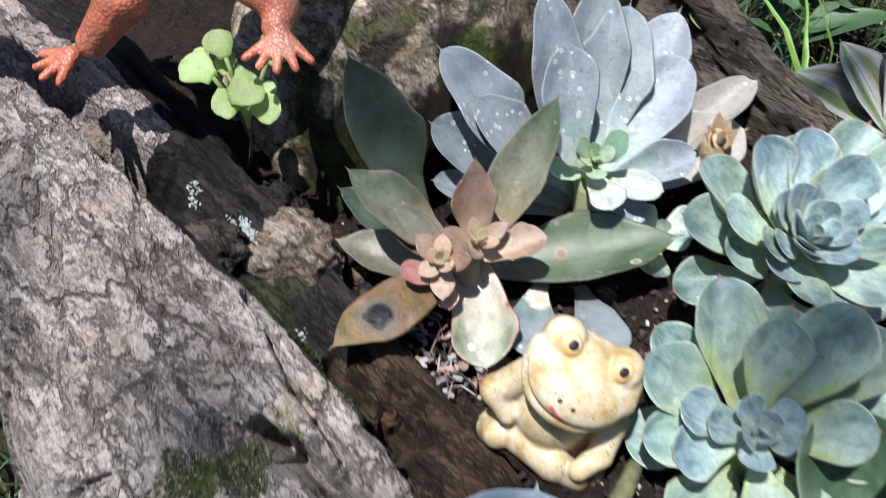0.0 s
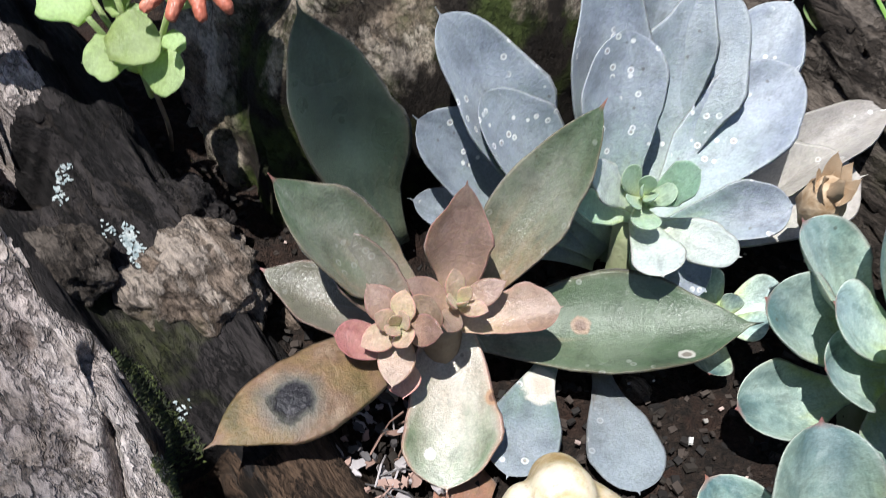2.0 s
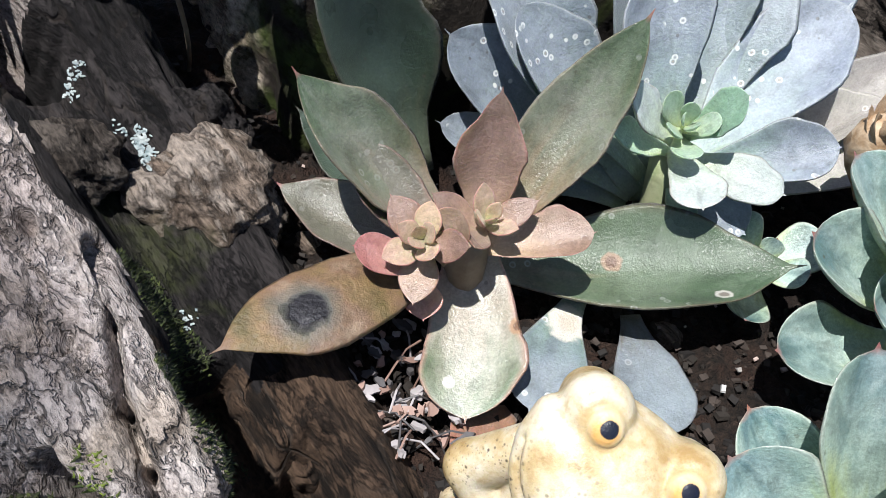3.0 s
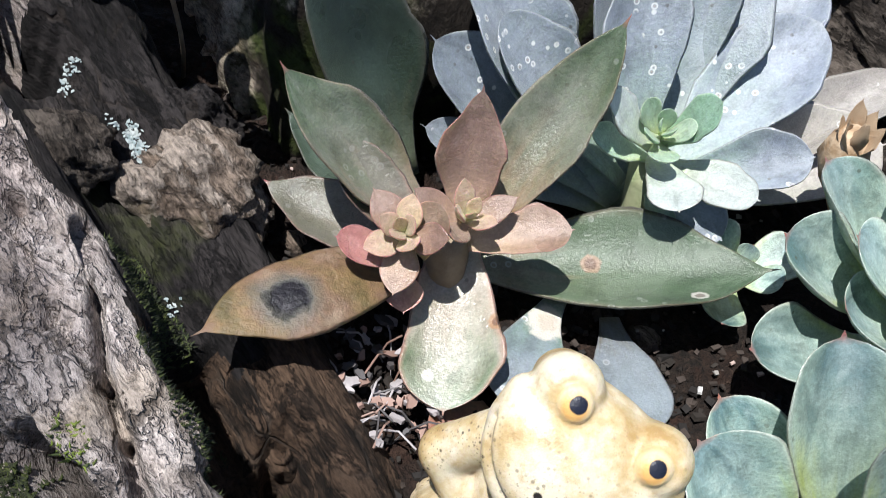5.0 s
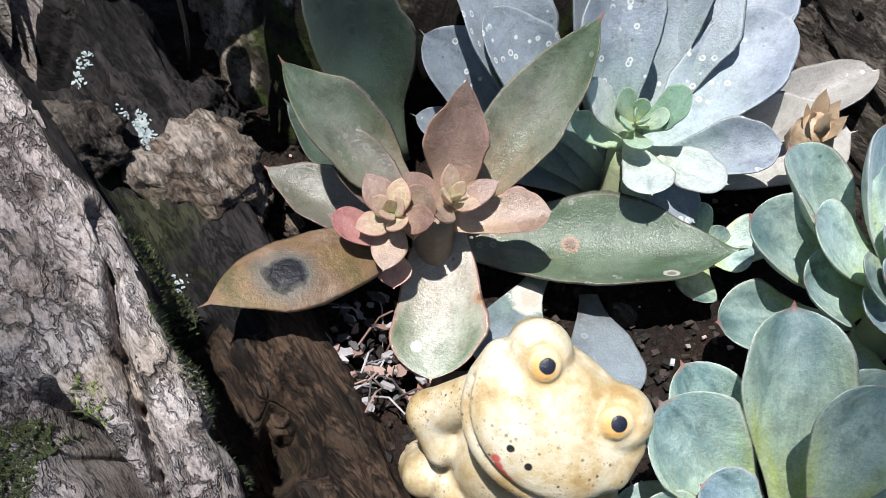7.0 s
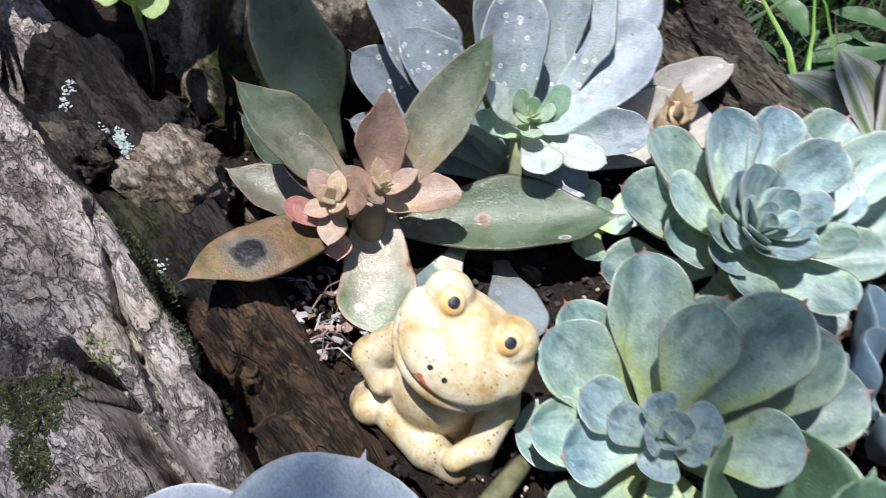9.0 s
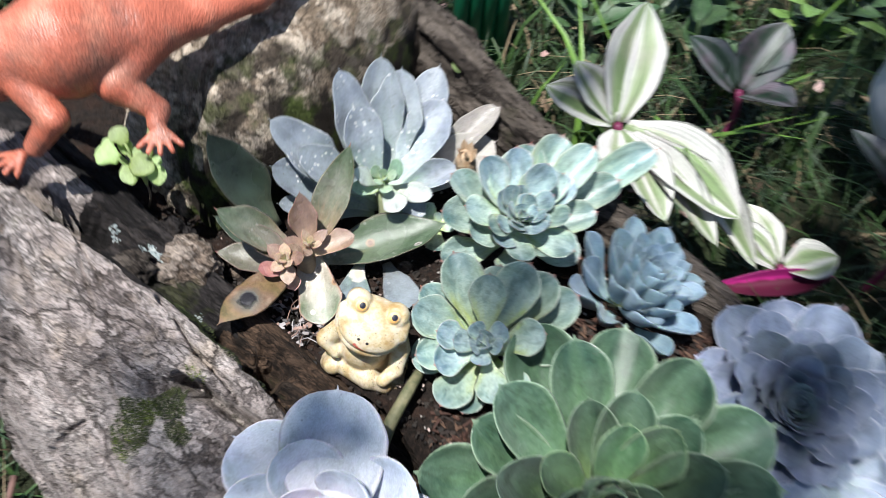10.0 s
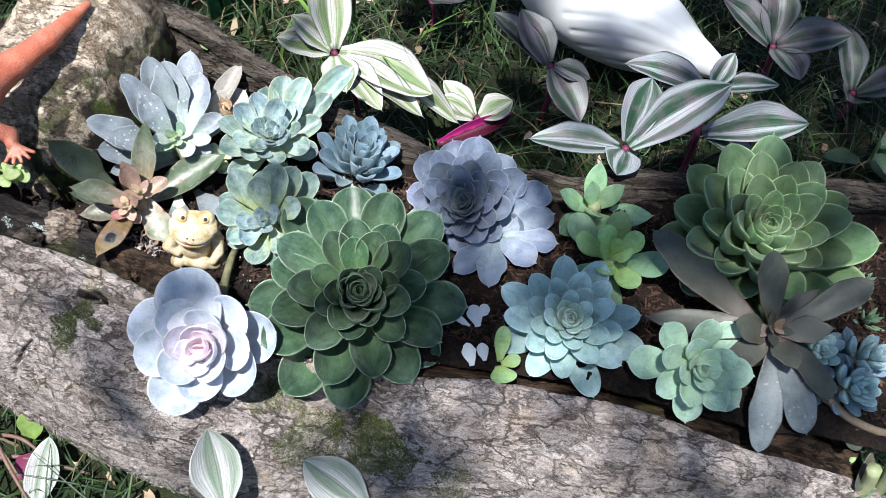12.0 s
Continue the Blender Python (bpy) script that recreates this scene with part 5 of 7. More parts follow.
rosette("echeveria", "narrow-leaved steel-blue echeveria rosette", (0.243, 0.180, 0.138), (0.24, -0.12, 0.96), 0.060, 44, 0.31, "spatula", [MAT["e_blue"]], 0.13, 0.12, 0.08, (86, 34), 0.34, 0.7, 0.03, 0.6, seed=11, stem_mat=MAT["stem"])
# small green shoots filling between the rosettes
shoots = thing("green_shoots", (0.125, 0.232, 0.105), "small green succulent shoots between larger rosettes", "succulent")
for k, c in enumerate([(0.122, 0.240, 0.128)]):
    small_head(shoots, c, (-0.1 + 0.1 * k, -0.3, 0.95), 0.026, 6, [MAT["d_out"]], 0.62, 20 + k, "wedge", (60, 15), 0.10, 0.016)

# ---- larger rosettes ----
pearl = rosette("echeveria", "lavender-pink pearl echeveria rosette with rounded leaves", (0.039, 0.041, 0.152), (-0.20, -0.46, 0.86), 0.070, 25, 0.68, "petal", [MAT["pink_in"], MAT["pink_mid"], MAT["pink_out"], MAT["pink_out"]], 0.13, 0.15, 0.12, (84, 24), 0.18, 0.90, 0.040, 1.2, lift=0.85, seed=3, stem_mat=MAT["brown_stem"])
add_leaf(pearl, (0.041, 0.046, 0.128), (0.053, 0.107, 0.169), (-0.20, -0.46, 0.86), 0.052, leaf_mesh("petal", 0.10, 0.08, 0.06, [MAT["pink_out"]], wave=0.1, seed=1))
rosette("echeveria", "large dark green echeveria rosette with pointed leaves", (0.174, 0.038, 0.141), (-0.10, -0.42, 0.9), 0.100, 60, 0.41, "leafpoint", [MAT["dark_in"], MAT["dark_in"], MAT["dark_out"], MAT["dark_out"]], 0.13, 0.15, 0.11, (85, 10), 0.15, 0.80, 0.034, 0.3, jitter=0.1, lift=1.25, seed=4, stem_mat=MAT["stem"], droop=((-0.15, 0.95, 0.3), 16))
mauve = rosette("echeveria", "dusty mauve-blue echeveria rosette with crowded leaves", (0.296, 0.086, 0.136), (-0.33, -0.30, 0.9), 0.072, 76, 0.50, "wedge", [MAT["lilac_in"], MAT["lilac_out"], MAT["lilac_out"], MAT["lilac_out"]], 0.07, 0.13, 0.09, (84, 0), 0.15, 0.9, 0.042, 2.0, jitter=0.1, seed=5, wave=0.25, stem_mat=MAT["stem"])
for k, (tx, ty, tz, wd) in enumerate([(0.284, 0.012, 0.100, 0.027), (0.336, 0.014, 0.100, 0.026), (0.366, 0.024, 0.100, 0.024), (0.390, 0.084, 0.106, 0.028), (0.380, 0.052, 0.102, 0.027), (0.264, 0.040, 0.100, 0.024)]):
    add_leaf(mauve, (0.318, 0.058, 0.096), (tx, ty, tz), (-0.2, -0.3, 0.9), wd, leaf_mesh("leafpoint", 0.08, 0.08, -0.04, [MAT["lilac_out"]], wave=0.4, seed=k % 4))
rosette("echeveria", "pale turquoise echeveria rosette with plump leaves", (0.320, -0.060, 0.134), (-0.18, -0.25, 0.95), 0.067, 50, 0.40, "round", [MAT["blue_in"], MAT["blue_out"], MAT["blue_out"]], 0.17, 0.08, 0.08, (86, 14), 0.17, 0.85, 0.034, 0.9, seed=6, stem_mat=MAT["stem"])
rosette("echeveria", "mint-green echeveria rosette overhanging the log's rim", (0.386, -0.149, 0.138), (-0.25, -0.5, 0.83), 0.054, 24, 0.54, "keel", [MAT["mint_out"]], 0.16, 0.10, 0.07, (84, 2), 0.18, 0.75, 0.026, 0.2, seed=7, stem_mat=MAT["stem"])
rosette("echeveria", "large fresh green echeveria rosette with broad leaves", (0.518, -0.066, 0.152), (-0.16, -0.16, 0.97), 0.110, 60, 0.39, "spoon", [MAT["green_in"], MAT["green_out"], MAT["green_out"]], 0.17, 0.15, 0.11, (84, 24), 0.16, 0.85, 0.05, 1.7, jitter=0.09, seed=8, stem_mat=MAT["stem"])
rosette("jade_plant", "yellow-green plump-leaved succulent in brown mulch", (0.390, -0.020, 0.135), (-0.2, -0.2, 0.95), 0.056, 13, 0.50, "spoon", [MAT["lime"], MAT["lime"], MAT["jade"]], 0.12, 0.03, 0.05, (70, 8), 0.35, 0.7, 0.025, 0.5, seed=9, stem_mat=MAT["stem"])
rosette("jade_plant", "green plump-leaved succulent beside the far rim", (0.416, 0.040, 0.118), (-0.1, -0.25, 0.95), 0.058, 8, 0.44, "lance", [MAT["jade"]], 0.10, 0.03, 0.05, (65, 20), 0.5, 0.6, 0.02, 1.5, seed=10, stem_mat=MAT["stem"])

# ---- dull brown ghost plant at the end of the log ----
M0 = Vector((0.463, -0.146, 0.122))
dull = thing("ghost_plant", (M0.x, M0.y, 0.08), "dull brown ghost plant with drooping grey-green leaves", "succulent")
M_TIPS = [
    (0.424, -0.022, 0.148, 0.038), (0.476, -0.100, 0.185, 0.023), (0.545, -0.155, 0.165, 0.022), (0.457, -0.222, 0.082, 0.024), (0.412, -0.214, 0.074, 0.022), (0.487, -0.210, 0.098, 0.020),
    (0.428, -0.128, 0.150, 0.022), (0.412, -0.150, 0.120, 0.020), (0.500, -0.170, 0.145, 0.019), (0.515, -0.135, 0.145, 0.019), (0.455, -0.182, 0.135, 0.020), (0.380, -0.080, 0.118, 0.022),
]
for k, (tx, ty, tz, wd) in enumerate(M_TIPS):
    me = leaf_mesh("spoon" if k < 6 else "lance", 0.06, 0.03, -0.03 if tz < 0.1 else 0.03, [MAT["b_dull" if k in (3, 4) else "a_brown2"]], wave=0.25, seed=k % 4)
    wd = wd * (1.15 if k else 1.0)
    add_leaf(dull, M0 + Vector((0, 0, 0.005 * (k % 3))), (tx, ty, tz), (-0.1, -0.3, 0.95), wd, me)
small_head(dull, M0 + Vector((0, 0, 0.018)), (-0.1, -0.4, 0.9), 0.024, 9, [MAT["a_red"], MAT["a_brown2"]], 0.45, 6, "lance", (80, 25), 0.1)
stem(dull, (M0.x, M0.y, 0.07), M0, 0.007, MAT["brown_stem"])

# ---- trailing blue sedum ----
for k, (c, ax, n) in enumerate([((0.492, -0.176, 0.128), (-0.3, -0.2, 0.9), 26), ((0.512, -0.218, 0.115), (0.0, -0.4, 0.9), 34), ((0.545, -0.200, 0.118), (0.2, -0.3, 0.9), 28)]):
    rosette("sedum", "trailing blue-green sedum with small plump leaves", c, ax, 0.036, n, 0.36, "spoon", [MAT["blue_out"], MAT["e_blue"]], 0.3, 0.02, 0.03, (80, 5), 0.35, 0.5, 0.04, k * 1.1, group="sedums at the log's end", seed=30 + k, stem_mat=MAT["brown_stem"])

# ---- herb sprig below the lizard's foot ----
sprig = thing("herb_sprig", (-0.056, 0.256, 0.120), "bright light-green herb sprig with round leaves", "herb")
stem(sprig, (-0.060, 0.282, 0.110), (-0.046, 0.250, 0.174), 0.0007, MAT["brown_stem"])
S_LEAVES = [
    (-0.0600, 0.2464, 0.1945, 0.0066), (-0.0537, 0.2564, 0.1985, 0.0055), (-0.0524, 0.2558, 0.1907, 0.0045), (-0.0425, 0.2408, 0.1903, 0.0066), (-0.0501, 0.2404, 0.1846, 0.0058),
    (-0.0357, 0.2389, 0.1839, 0.0056), (-0.0366, 0.2489, 0.1853, 0.0032), (-0.0335, 0.2549, 0.1980, 0.0061), (-0.0479, 0.2527, 0.1880, 0.0039), (-0.0613, 0.2576, 0.1918, 0.0035),
]
for k, (px, py, pz, r) in enumerate(S_LEAVES):
    p = Vector((px, py, pz))
    hub = Vector((-0.046, 0.250, 0.174))
    facing = Vector((0.25 * math.sin(k * 2.1), -0.6, 0.8 + 0.2 * math.cos(k * 1.7))).normalized()
    out = p - hub
    out = (out - facing * out.dot(facing)).normalized()
    s0, t = p - out * r, p + out * r
    me = leaf_mesh("disc", 0.2, 0.05, -0.06 + 0.04 * (k % 3), [MAT["sprig"]], wave=0.25, seed=k % 4)
    add_leaf(sprig, s0, t, facing, r * 2.0, me)
    v, f = tube(curve_through([tuple(hub - Vector((0, 0, 0.004 * (k % 3)))), tuple((hub + s0) / 2 - Vector((0, 0, 0.002))), tuple(s0)], 5), 0.0008, 6)
    part("stalk", make_mesh("stalk", v, f, [MAT["sprig"]]), sprig)


# ---- figurines, each one plain mesh ----


FROG_E1 = Vector((0.898, -0.311, -0.322)).normalized()
FROG_N = Vector((-0.06, -0.60, 0.80))
FROG_N = (FROG_N - FROG_E1 * FROG_N.dot(FROG_E1)).normalized()
FROG_E2 = FROG_N.cross(FROG_E1)
FROG_MID = Vector((0.0764, 0.1517, 0.1626)) - FROG_N * 0.0016


def frog_at(a, b, c):
    """A point on the frog's head in millimetres: across the face, up it and out of it."""
    return FROG_MID + 0.001 * (a * FROG_E1 + b * FROG_E2 + c * FROG_N)


def frog_face(a, b):
    """How far the face stands out at that place of it."""
    return -6.0 + 6.8 * math.sqrt(max(0.0, 1 - (a / 18.0) ** 2 - ((b + 9.5) / 13.8) ** 2))


def frog_material():
    """Cream resin, browner in the speckled patches, with painted eyes, nostrils and a red tongue tip."""
    m = Mat("cream_resin")
    o = m.coords("Object")
    n1, n2, n3 = m.noise(o, 85, 6, 0.62), m.noise(o, 300, 5, 0.65), m.noise(o, 1500, 3)
    c = m.ramp(n1, [(0.34, (0.38, 0.25, 0.10)), (0.44, (0.52, 0.40, 0.22)), (0.54, (0.62, 0.53, 0.37)), (0.66, (0.68, 0.61, 0.47))])
    c = m.mix(m.ramp(n2, [(0.50, 0.0), (0.66, 0.55)]), c, (0.42, 0.29, 0.13))
    z = m.node("SeparateXYZ", Vector=o).outputs[2]
    mask = m.math("MULTIPLY", m.ramp(m.noise(o, 120, 3), [(0.44, 0.0), (0.54, 0.9)]), m.ramp(z, [(0.150, 1.0), (0.158, 0.3)]))
    vor = m.node("TexVoronoi", Vector=o, Scale=560.0)
    c = m.mix(m.math("MULTIPLY", m.ramp(vor.outputs["Distance"], [(0.12, 1.0), (0.26, 0.0)]), mask), c, (0.07, 0.055, 0.035))
    vor2 = m.node("TexVoronoi", Vector=o, Scale=1100.0)
    c = m.mix(m.math("MULTIPLY", m.ramp(vor2.outputs["Distance"], [(0.14, 0.6), (0.28, 0.0)]), mask), c, (0.12, 0.09, 0.05))
    # damp earth stains on the feet
    c = m.mix(m.math("MULTIPLY", m.ramp(z, [(0.102, 0.75), (0.116, 0.0)]), m.ramp(n2, [(0.36, 0.0), (0.52, 1.0)])), c, (0.10, 0.075, 0.05))

    def spot(at, r, soft, tone, amount=1.0, scale=(1, 1, 1)):
        nonlocal c
        d = m.t.nodes.new("ShaderNodeVectorMath")
        d.operation = "DISTANCE"
        m.put(d.inputs[0], o)
        d.inputs[1].default_value = at
        k = m.math("ADD", d.outputs["Value"], m.math("MULTIPLY", m.math("SUBTRACT", n2, 0.5), 0.0007))
        c = m.mix(m.math("MULTIPLY", m.ramp(m.math("MULTIPLY", k, 100.0), [(100 * (r - soft), 1.0), (100 * (r + soft), 0.0)]), amount), c, tone)

    for sx in (-1, 1):
        spot(frog_at(sx * 9, -0.7, 1.2), 0.0047, 0.0009, (0.52, 0.36, 0.15), 0.55)
        spot(frog_at(sx * 9, -0.7, 1.2), 0.0036, 0.0004, (0.68, 0.55, 0.34), 0.9)
        spot(frog_at(sx * 9 - 0.2, -1.4, 1.3), 0.0026, 0.0007, (0.66, 0.36, 0.10), 0.9)
        spot(frog_at(sx * 9, -0.5, 1.7), 0.0017, 0.00012, (0.008, 0.010, 0.022))
    spot(frog_at(-4.2, -17.6, frog_face(-4.2, -17.6)), 0.0008, 0.00015, (0.02, 0.016, 0.014))
    spot(frog_at(0.8, -18.2, frog_face(0.8, -18.2)), 0.0008, 0.00015, (0.02, 0.016, 0.014))
    for a, b in ((-4.9, -22.0), (-3.4, -22.9), (-1.8, -23.4), (-0.2, -23.7), (1.2, -23.9)):
        spot(frog_at(a, b + 0.9, frog_face(a, b + 0.9)), 0.0010, 0.0003, (0.50, 0.06, 0.05), 0.9)
    return m.done(c, m.math("ADD", 0.30, m.math("MULTIPLY", n2, 0.3)), m.bump(m.math("ADD", n2, m.math("MULTIPLY", n3, 0.6)), 0.4, 0.0005), 0.5, 0.12)


MAT["frog"] = frog_material()


def frog_figurine():
    F = lambda a, b, c: tuple(frog_at(a, b, c))
    face = np.stack([np.array(FROG_E1), np.array(FROG_E2), np.array(FROG_N)], -1)
    eye = np.eye(3)
    prims = [
        # body, haunches, arms, feet
        ("e", (0.0705, 0.1580, 0.1215), (0.0165, 0.0125, 0.0235), eye), ("e", (0.0690, 0.1540, 0.1240), (0.0130, 0.0110, 0.0150), eye, 0.0012), ("e", (0.0720, 0.1600, 0.1060), (0.0185, 0.0140, 0.0110), eye, 0.004),
        ("c", (0.0735, 0.1590, 0.1380), F(0, -9, -15), 0.0105, 0.0100, 0.004),
        ("c", (0.0585, 0.1600, 0.1420), (0.0485, 0.1600, 0.1290), 0.0052, 0.0056, 0.002), ("c", (0.0485, 0.1600, 0.1290), (0.0530, 0.1545, 0.1235), 0.0054, 0.0042, 0.0015),
        ("c", (0.0860, 0.1560, 0.1420), (0.0880, 0.1500, 0.1270), 0.0056, 0.0054, 0.002), ("c", (0.0880, 0.1500, 0.1270), (0.0845, 0.1425, 0.1175), 0.0052, 0.0046, 0.0012), ("c", (0.0845, 0.1425, 0.1175), (0.0770, 0.1380, 0.1145), 0.0042, 0.0036, 0.0012),
        ("c", (0.0590, 0.1520, 0.1120), (0.0690, 0.1425, 0.1110), 0.0070, 0.0062, 0.0015), ("c", (0.0690, 0.1425, 0.1110), (0.0780, 0.1400, 0.1060), 0.0058, 0.0050, 0.0015), ("c", (0.0760, 0.1420, 0.1010), (0.0845, 0.1440, 0.1010), 0.0062, 0.0056, 0.0012),
        ("c", (0.0500, 0.1600, 0.1040), (0.0505, 0.1540, 0.1100), 0.0070, 0.0056, 0.0012), ("c", (0.0870, 0.1560, 0.1040), (0.0850, 0.1470, 0.1030), 0.0070, 0.0056, 0.0012),
        # lower jaw, face, cheeks, crown, brows, eyeballs
        ("e", F(0.2, -9.8, -9.2), (0.0188, 0.0158, 0.0056), face, 0.0012), ("e", F(0, -9.5, -6.0), (0.0180, 0.0138, 0.0068), face, 0.0005), ("e", F(0, -5, -14), (0.0165, 0.0115, 0.0090), face, 0.003),
        ("c", F(-15.2, -5.0, -8.0), F(-15.0, -9.5, -8.5), 0.0044, 0.0040, 0.002), ("c", F(15.6, -3.0, -8.0), F(16.2, -8.8, -8.2), 0.0044, 0.0046, 0.002),
        ("c", F(-8, 0.4, -10), F(8, 0.4, -10), 0.0055, 0.0055, 0.003),
        ("c", F(-10.6, 0.9, -6.2), F(-11.0, 1.8, -12), 0.0070, 0.0060, 0.0012), ("c", F(10.6, 0.9, -6.2), F(11.0, 1.8, -12), 0.0070, 0.0060, 0.0012),
        ("e", F(-9, -0.7, -0.8), (0.0037, 0.0037, 0.0025), face, 0.0003), ("e", F(9, -0.7, -0.8), (0.0037, 0.0037, 0.0025), face, 0.0003),
    ]
    ring = lambda sx: [F(sx * 9 + 4.2 * math.cos(t), -0.7 + 4.2 * math.sin(t), 0.2) for t in np.linspace(0, 2 * math.pi, 25)]
    mouth = [F(0.1 + 17.7 * math.sin(t), -9.5 - 13.7 * math.cos(t), -5.4 - 0.8 * abs(math.sin(t))) for t in np.linspace(-1.45, 1.40, 40)]
    pot = [(0.0690 + 0.0140 * math.cos(t), 0.1465 + 0.004 * abs(math.cos(t)), 0.1225 + 0.0135 * math.sin(t)) for t in np.linspace(math.pi * 0.95, 2.02 * math.pi, 24)]
    creases = [(ring(-1), 0.0008, 0.0009), (ring(1), 0.0008, 0.0009), (mouth, 0.0007, 0.0012), (pot, 0.0012, 0.0010), ([F(15.5, -12.0, -5.5), F(16.3, -11.2, -6.0)], 0.0011, 0.0018),
               ([(0.0500, 0.1500, 0.1225), (0.0545, 0.1500, 0.1195)], 0.0010, 0.0010), ([(0.0600, 0.1415, 0.1065), (0.0700, 0.1360, 0.1060), (0.0790, 0.1350, 0.1035)], 0.0009, 0.0010)]
    V, Fc = blob_surface(prims, 0.00062, 0.0015, creases)
    return make_mesh("frog_figurine", V, Fc, [MAT["frog"]])


tagged(new("frog_figurine", frog_figurine()), "cream speckled resin frog figurine sitting on soil", "figurine")


def lizard_material():
    m = Mat("orange_painted_resin")
    o = m.coords("Object")
    n1, n2 = m.noise(o, 45, 4), m.noise(o, 240, 4)
    vor = m.node("TexVoronoi", Vector=o, Scale=720.0)
    c = m.ramp(n1, [(0.3, (0.42, 0.12, 0.07)), (0.5, (0.60, 0.17, 0.10)), (0.7, (0.68, 0.28, 0.18))])
    c = m.mix(m.ramp(m.noise(o, 30, 6, 0.7), [(0.50, 0.0), (0.66, 0.7)]), c, (0.20, 0.10, 0.075))
    c = m.mix(1.0, c, m.ramp(vor.outputs["Distance"], [(0.1, 1.08), (0.6, 0.72)]), "MULTIPLY")
    return m.done(c, 0.42, m.bump(m.math("SUBTRACT", m.math("MULTIPLY", n2, 0.5), vor.outputs["Distance"]), 0.45, 0.0008), 0.5)


MAT["lizard"] = lizard_material()


def lizard_figurine():
    spine = [(-0.158, 0.262, 0.228), (-0.132, 0.266, 0.236), (-0.106, 0.273, 0.238), (-0.073, 0.279, 0.242), (-0.038, 0.290, 0.240), (-0.008, 0.307, 0.238), (0.022, 0.324, 0.238), (0.045, 0.342, 0.237), (0.064, 0.357, 0.236)]
    rad = [0.012, 0.0200, 0.0185, 0.0270, 0.0178, 0.0112, 0.0090, 0.0062, 0.0035]
    pr = [("c", a, b, ra, rb) for a, b, ra, rb in zip(spine, spine[1:], rad, rad[1:])]

    def limb(pts, rs):
        return [("c", a, b, ra, rb, 0.0022) for a, b, ra, rb in zip(pts, pts[1:], rs, rs[1:])]

    def toes(at, way, side, n=4, ln=0.013):
        way, side = np.array(way), np.array(side)
        return [("c", at, tuple(np.array(at) + ln * (way * math.cos(a) + side * math.sin(a)) - np.array((0, 0, 0.002))), 0.0027, 0.0015, 0.0007) for a in np.linspace(-0.85, 0.85, n)]

    pr += limb([(-0.095, 0.262, 0.236), (-0.080, 0.248, 0.220), (-0.093, 0.245, 0.204)], [0.0095, 0.0078, 0.0055]) + toes((-0.101, 0.245, 0.199), (-0.8, -0.55, -0.1), (0.55, -0.8, 0))
    pr += limb([(-0.032, 0.284, 0.238), (-0.050, 0.266, 0.226), (-0.031, 0.260, 0.212), (-0.032, 0.253, 0.208)], [0.0115, 0.0100, 0.0062, 0.0052]) + toes((-0.030, 0.250, 0.208), (0.0, -0.97, -0.2), (1, 0, 0), 5, 0.015)
    pr += limb([(-0.046, 0.304, 0.238), (-0.074, 0.340, 0.229), (-0.046, 0.363, 0.226), (-0.047, 0.376, 0.224)], [0.0105, 0.0088, 0.0058, 0.0048]) + toes((-0.046, 0.376, 0.224), (0.1, 0.97, 0), (1, -0.1, 0))
    pr += limb([(-0.100, 0.284, 0.238), (-0.108, 0.310, 0.226), (-0.125, 0.322, 0.214)], [0.009, 0.007, 0.0055]) + toes((-0.127, 0.324, 0.213), (-0.8, 0.6, 0), (0.6, 0.8, 0))
    ridge = [tuple(np.array(p) + np.array((0, 0, r))) for p, r in zip(curve_through(spine, 30), np.interp(np.linspace(0, 8, 30), range(9), rad))]
    folds = [([(-0.117 + 0.006 * k, 0.262 + 0.004 * k, 0.262), (-0.121 + 0.006 * k, 0.282, 0.262), (-0.118 + 0.006 * k, 0.298, 0.250)], 0.0014, 0.0012) for k in range(2)]
    V, Fc = blob_surface(pr, 0.0011, 0.0045, [(ridge[3:26], 0.0024, -0.0016)] + folds)
    return make_mesh("lizard_figurine", V, Fc, [MAT["lizard"]])


tagged(new("lizard_figurine", lizard_figurine()), "orange-red painted lizard figurine lying across the log", "figurine")

MAT["bird"] = plain_material("white_glazed_ceramic", (0.60, 0.61, 0.63), (0.68, 0.69, 0.70), 0.32, 12, 0.08, 90, 0.5)


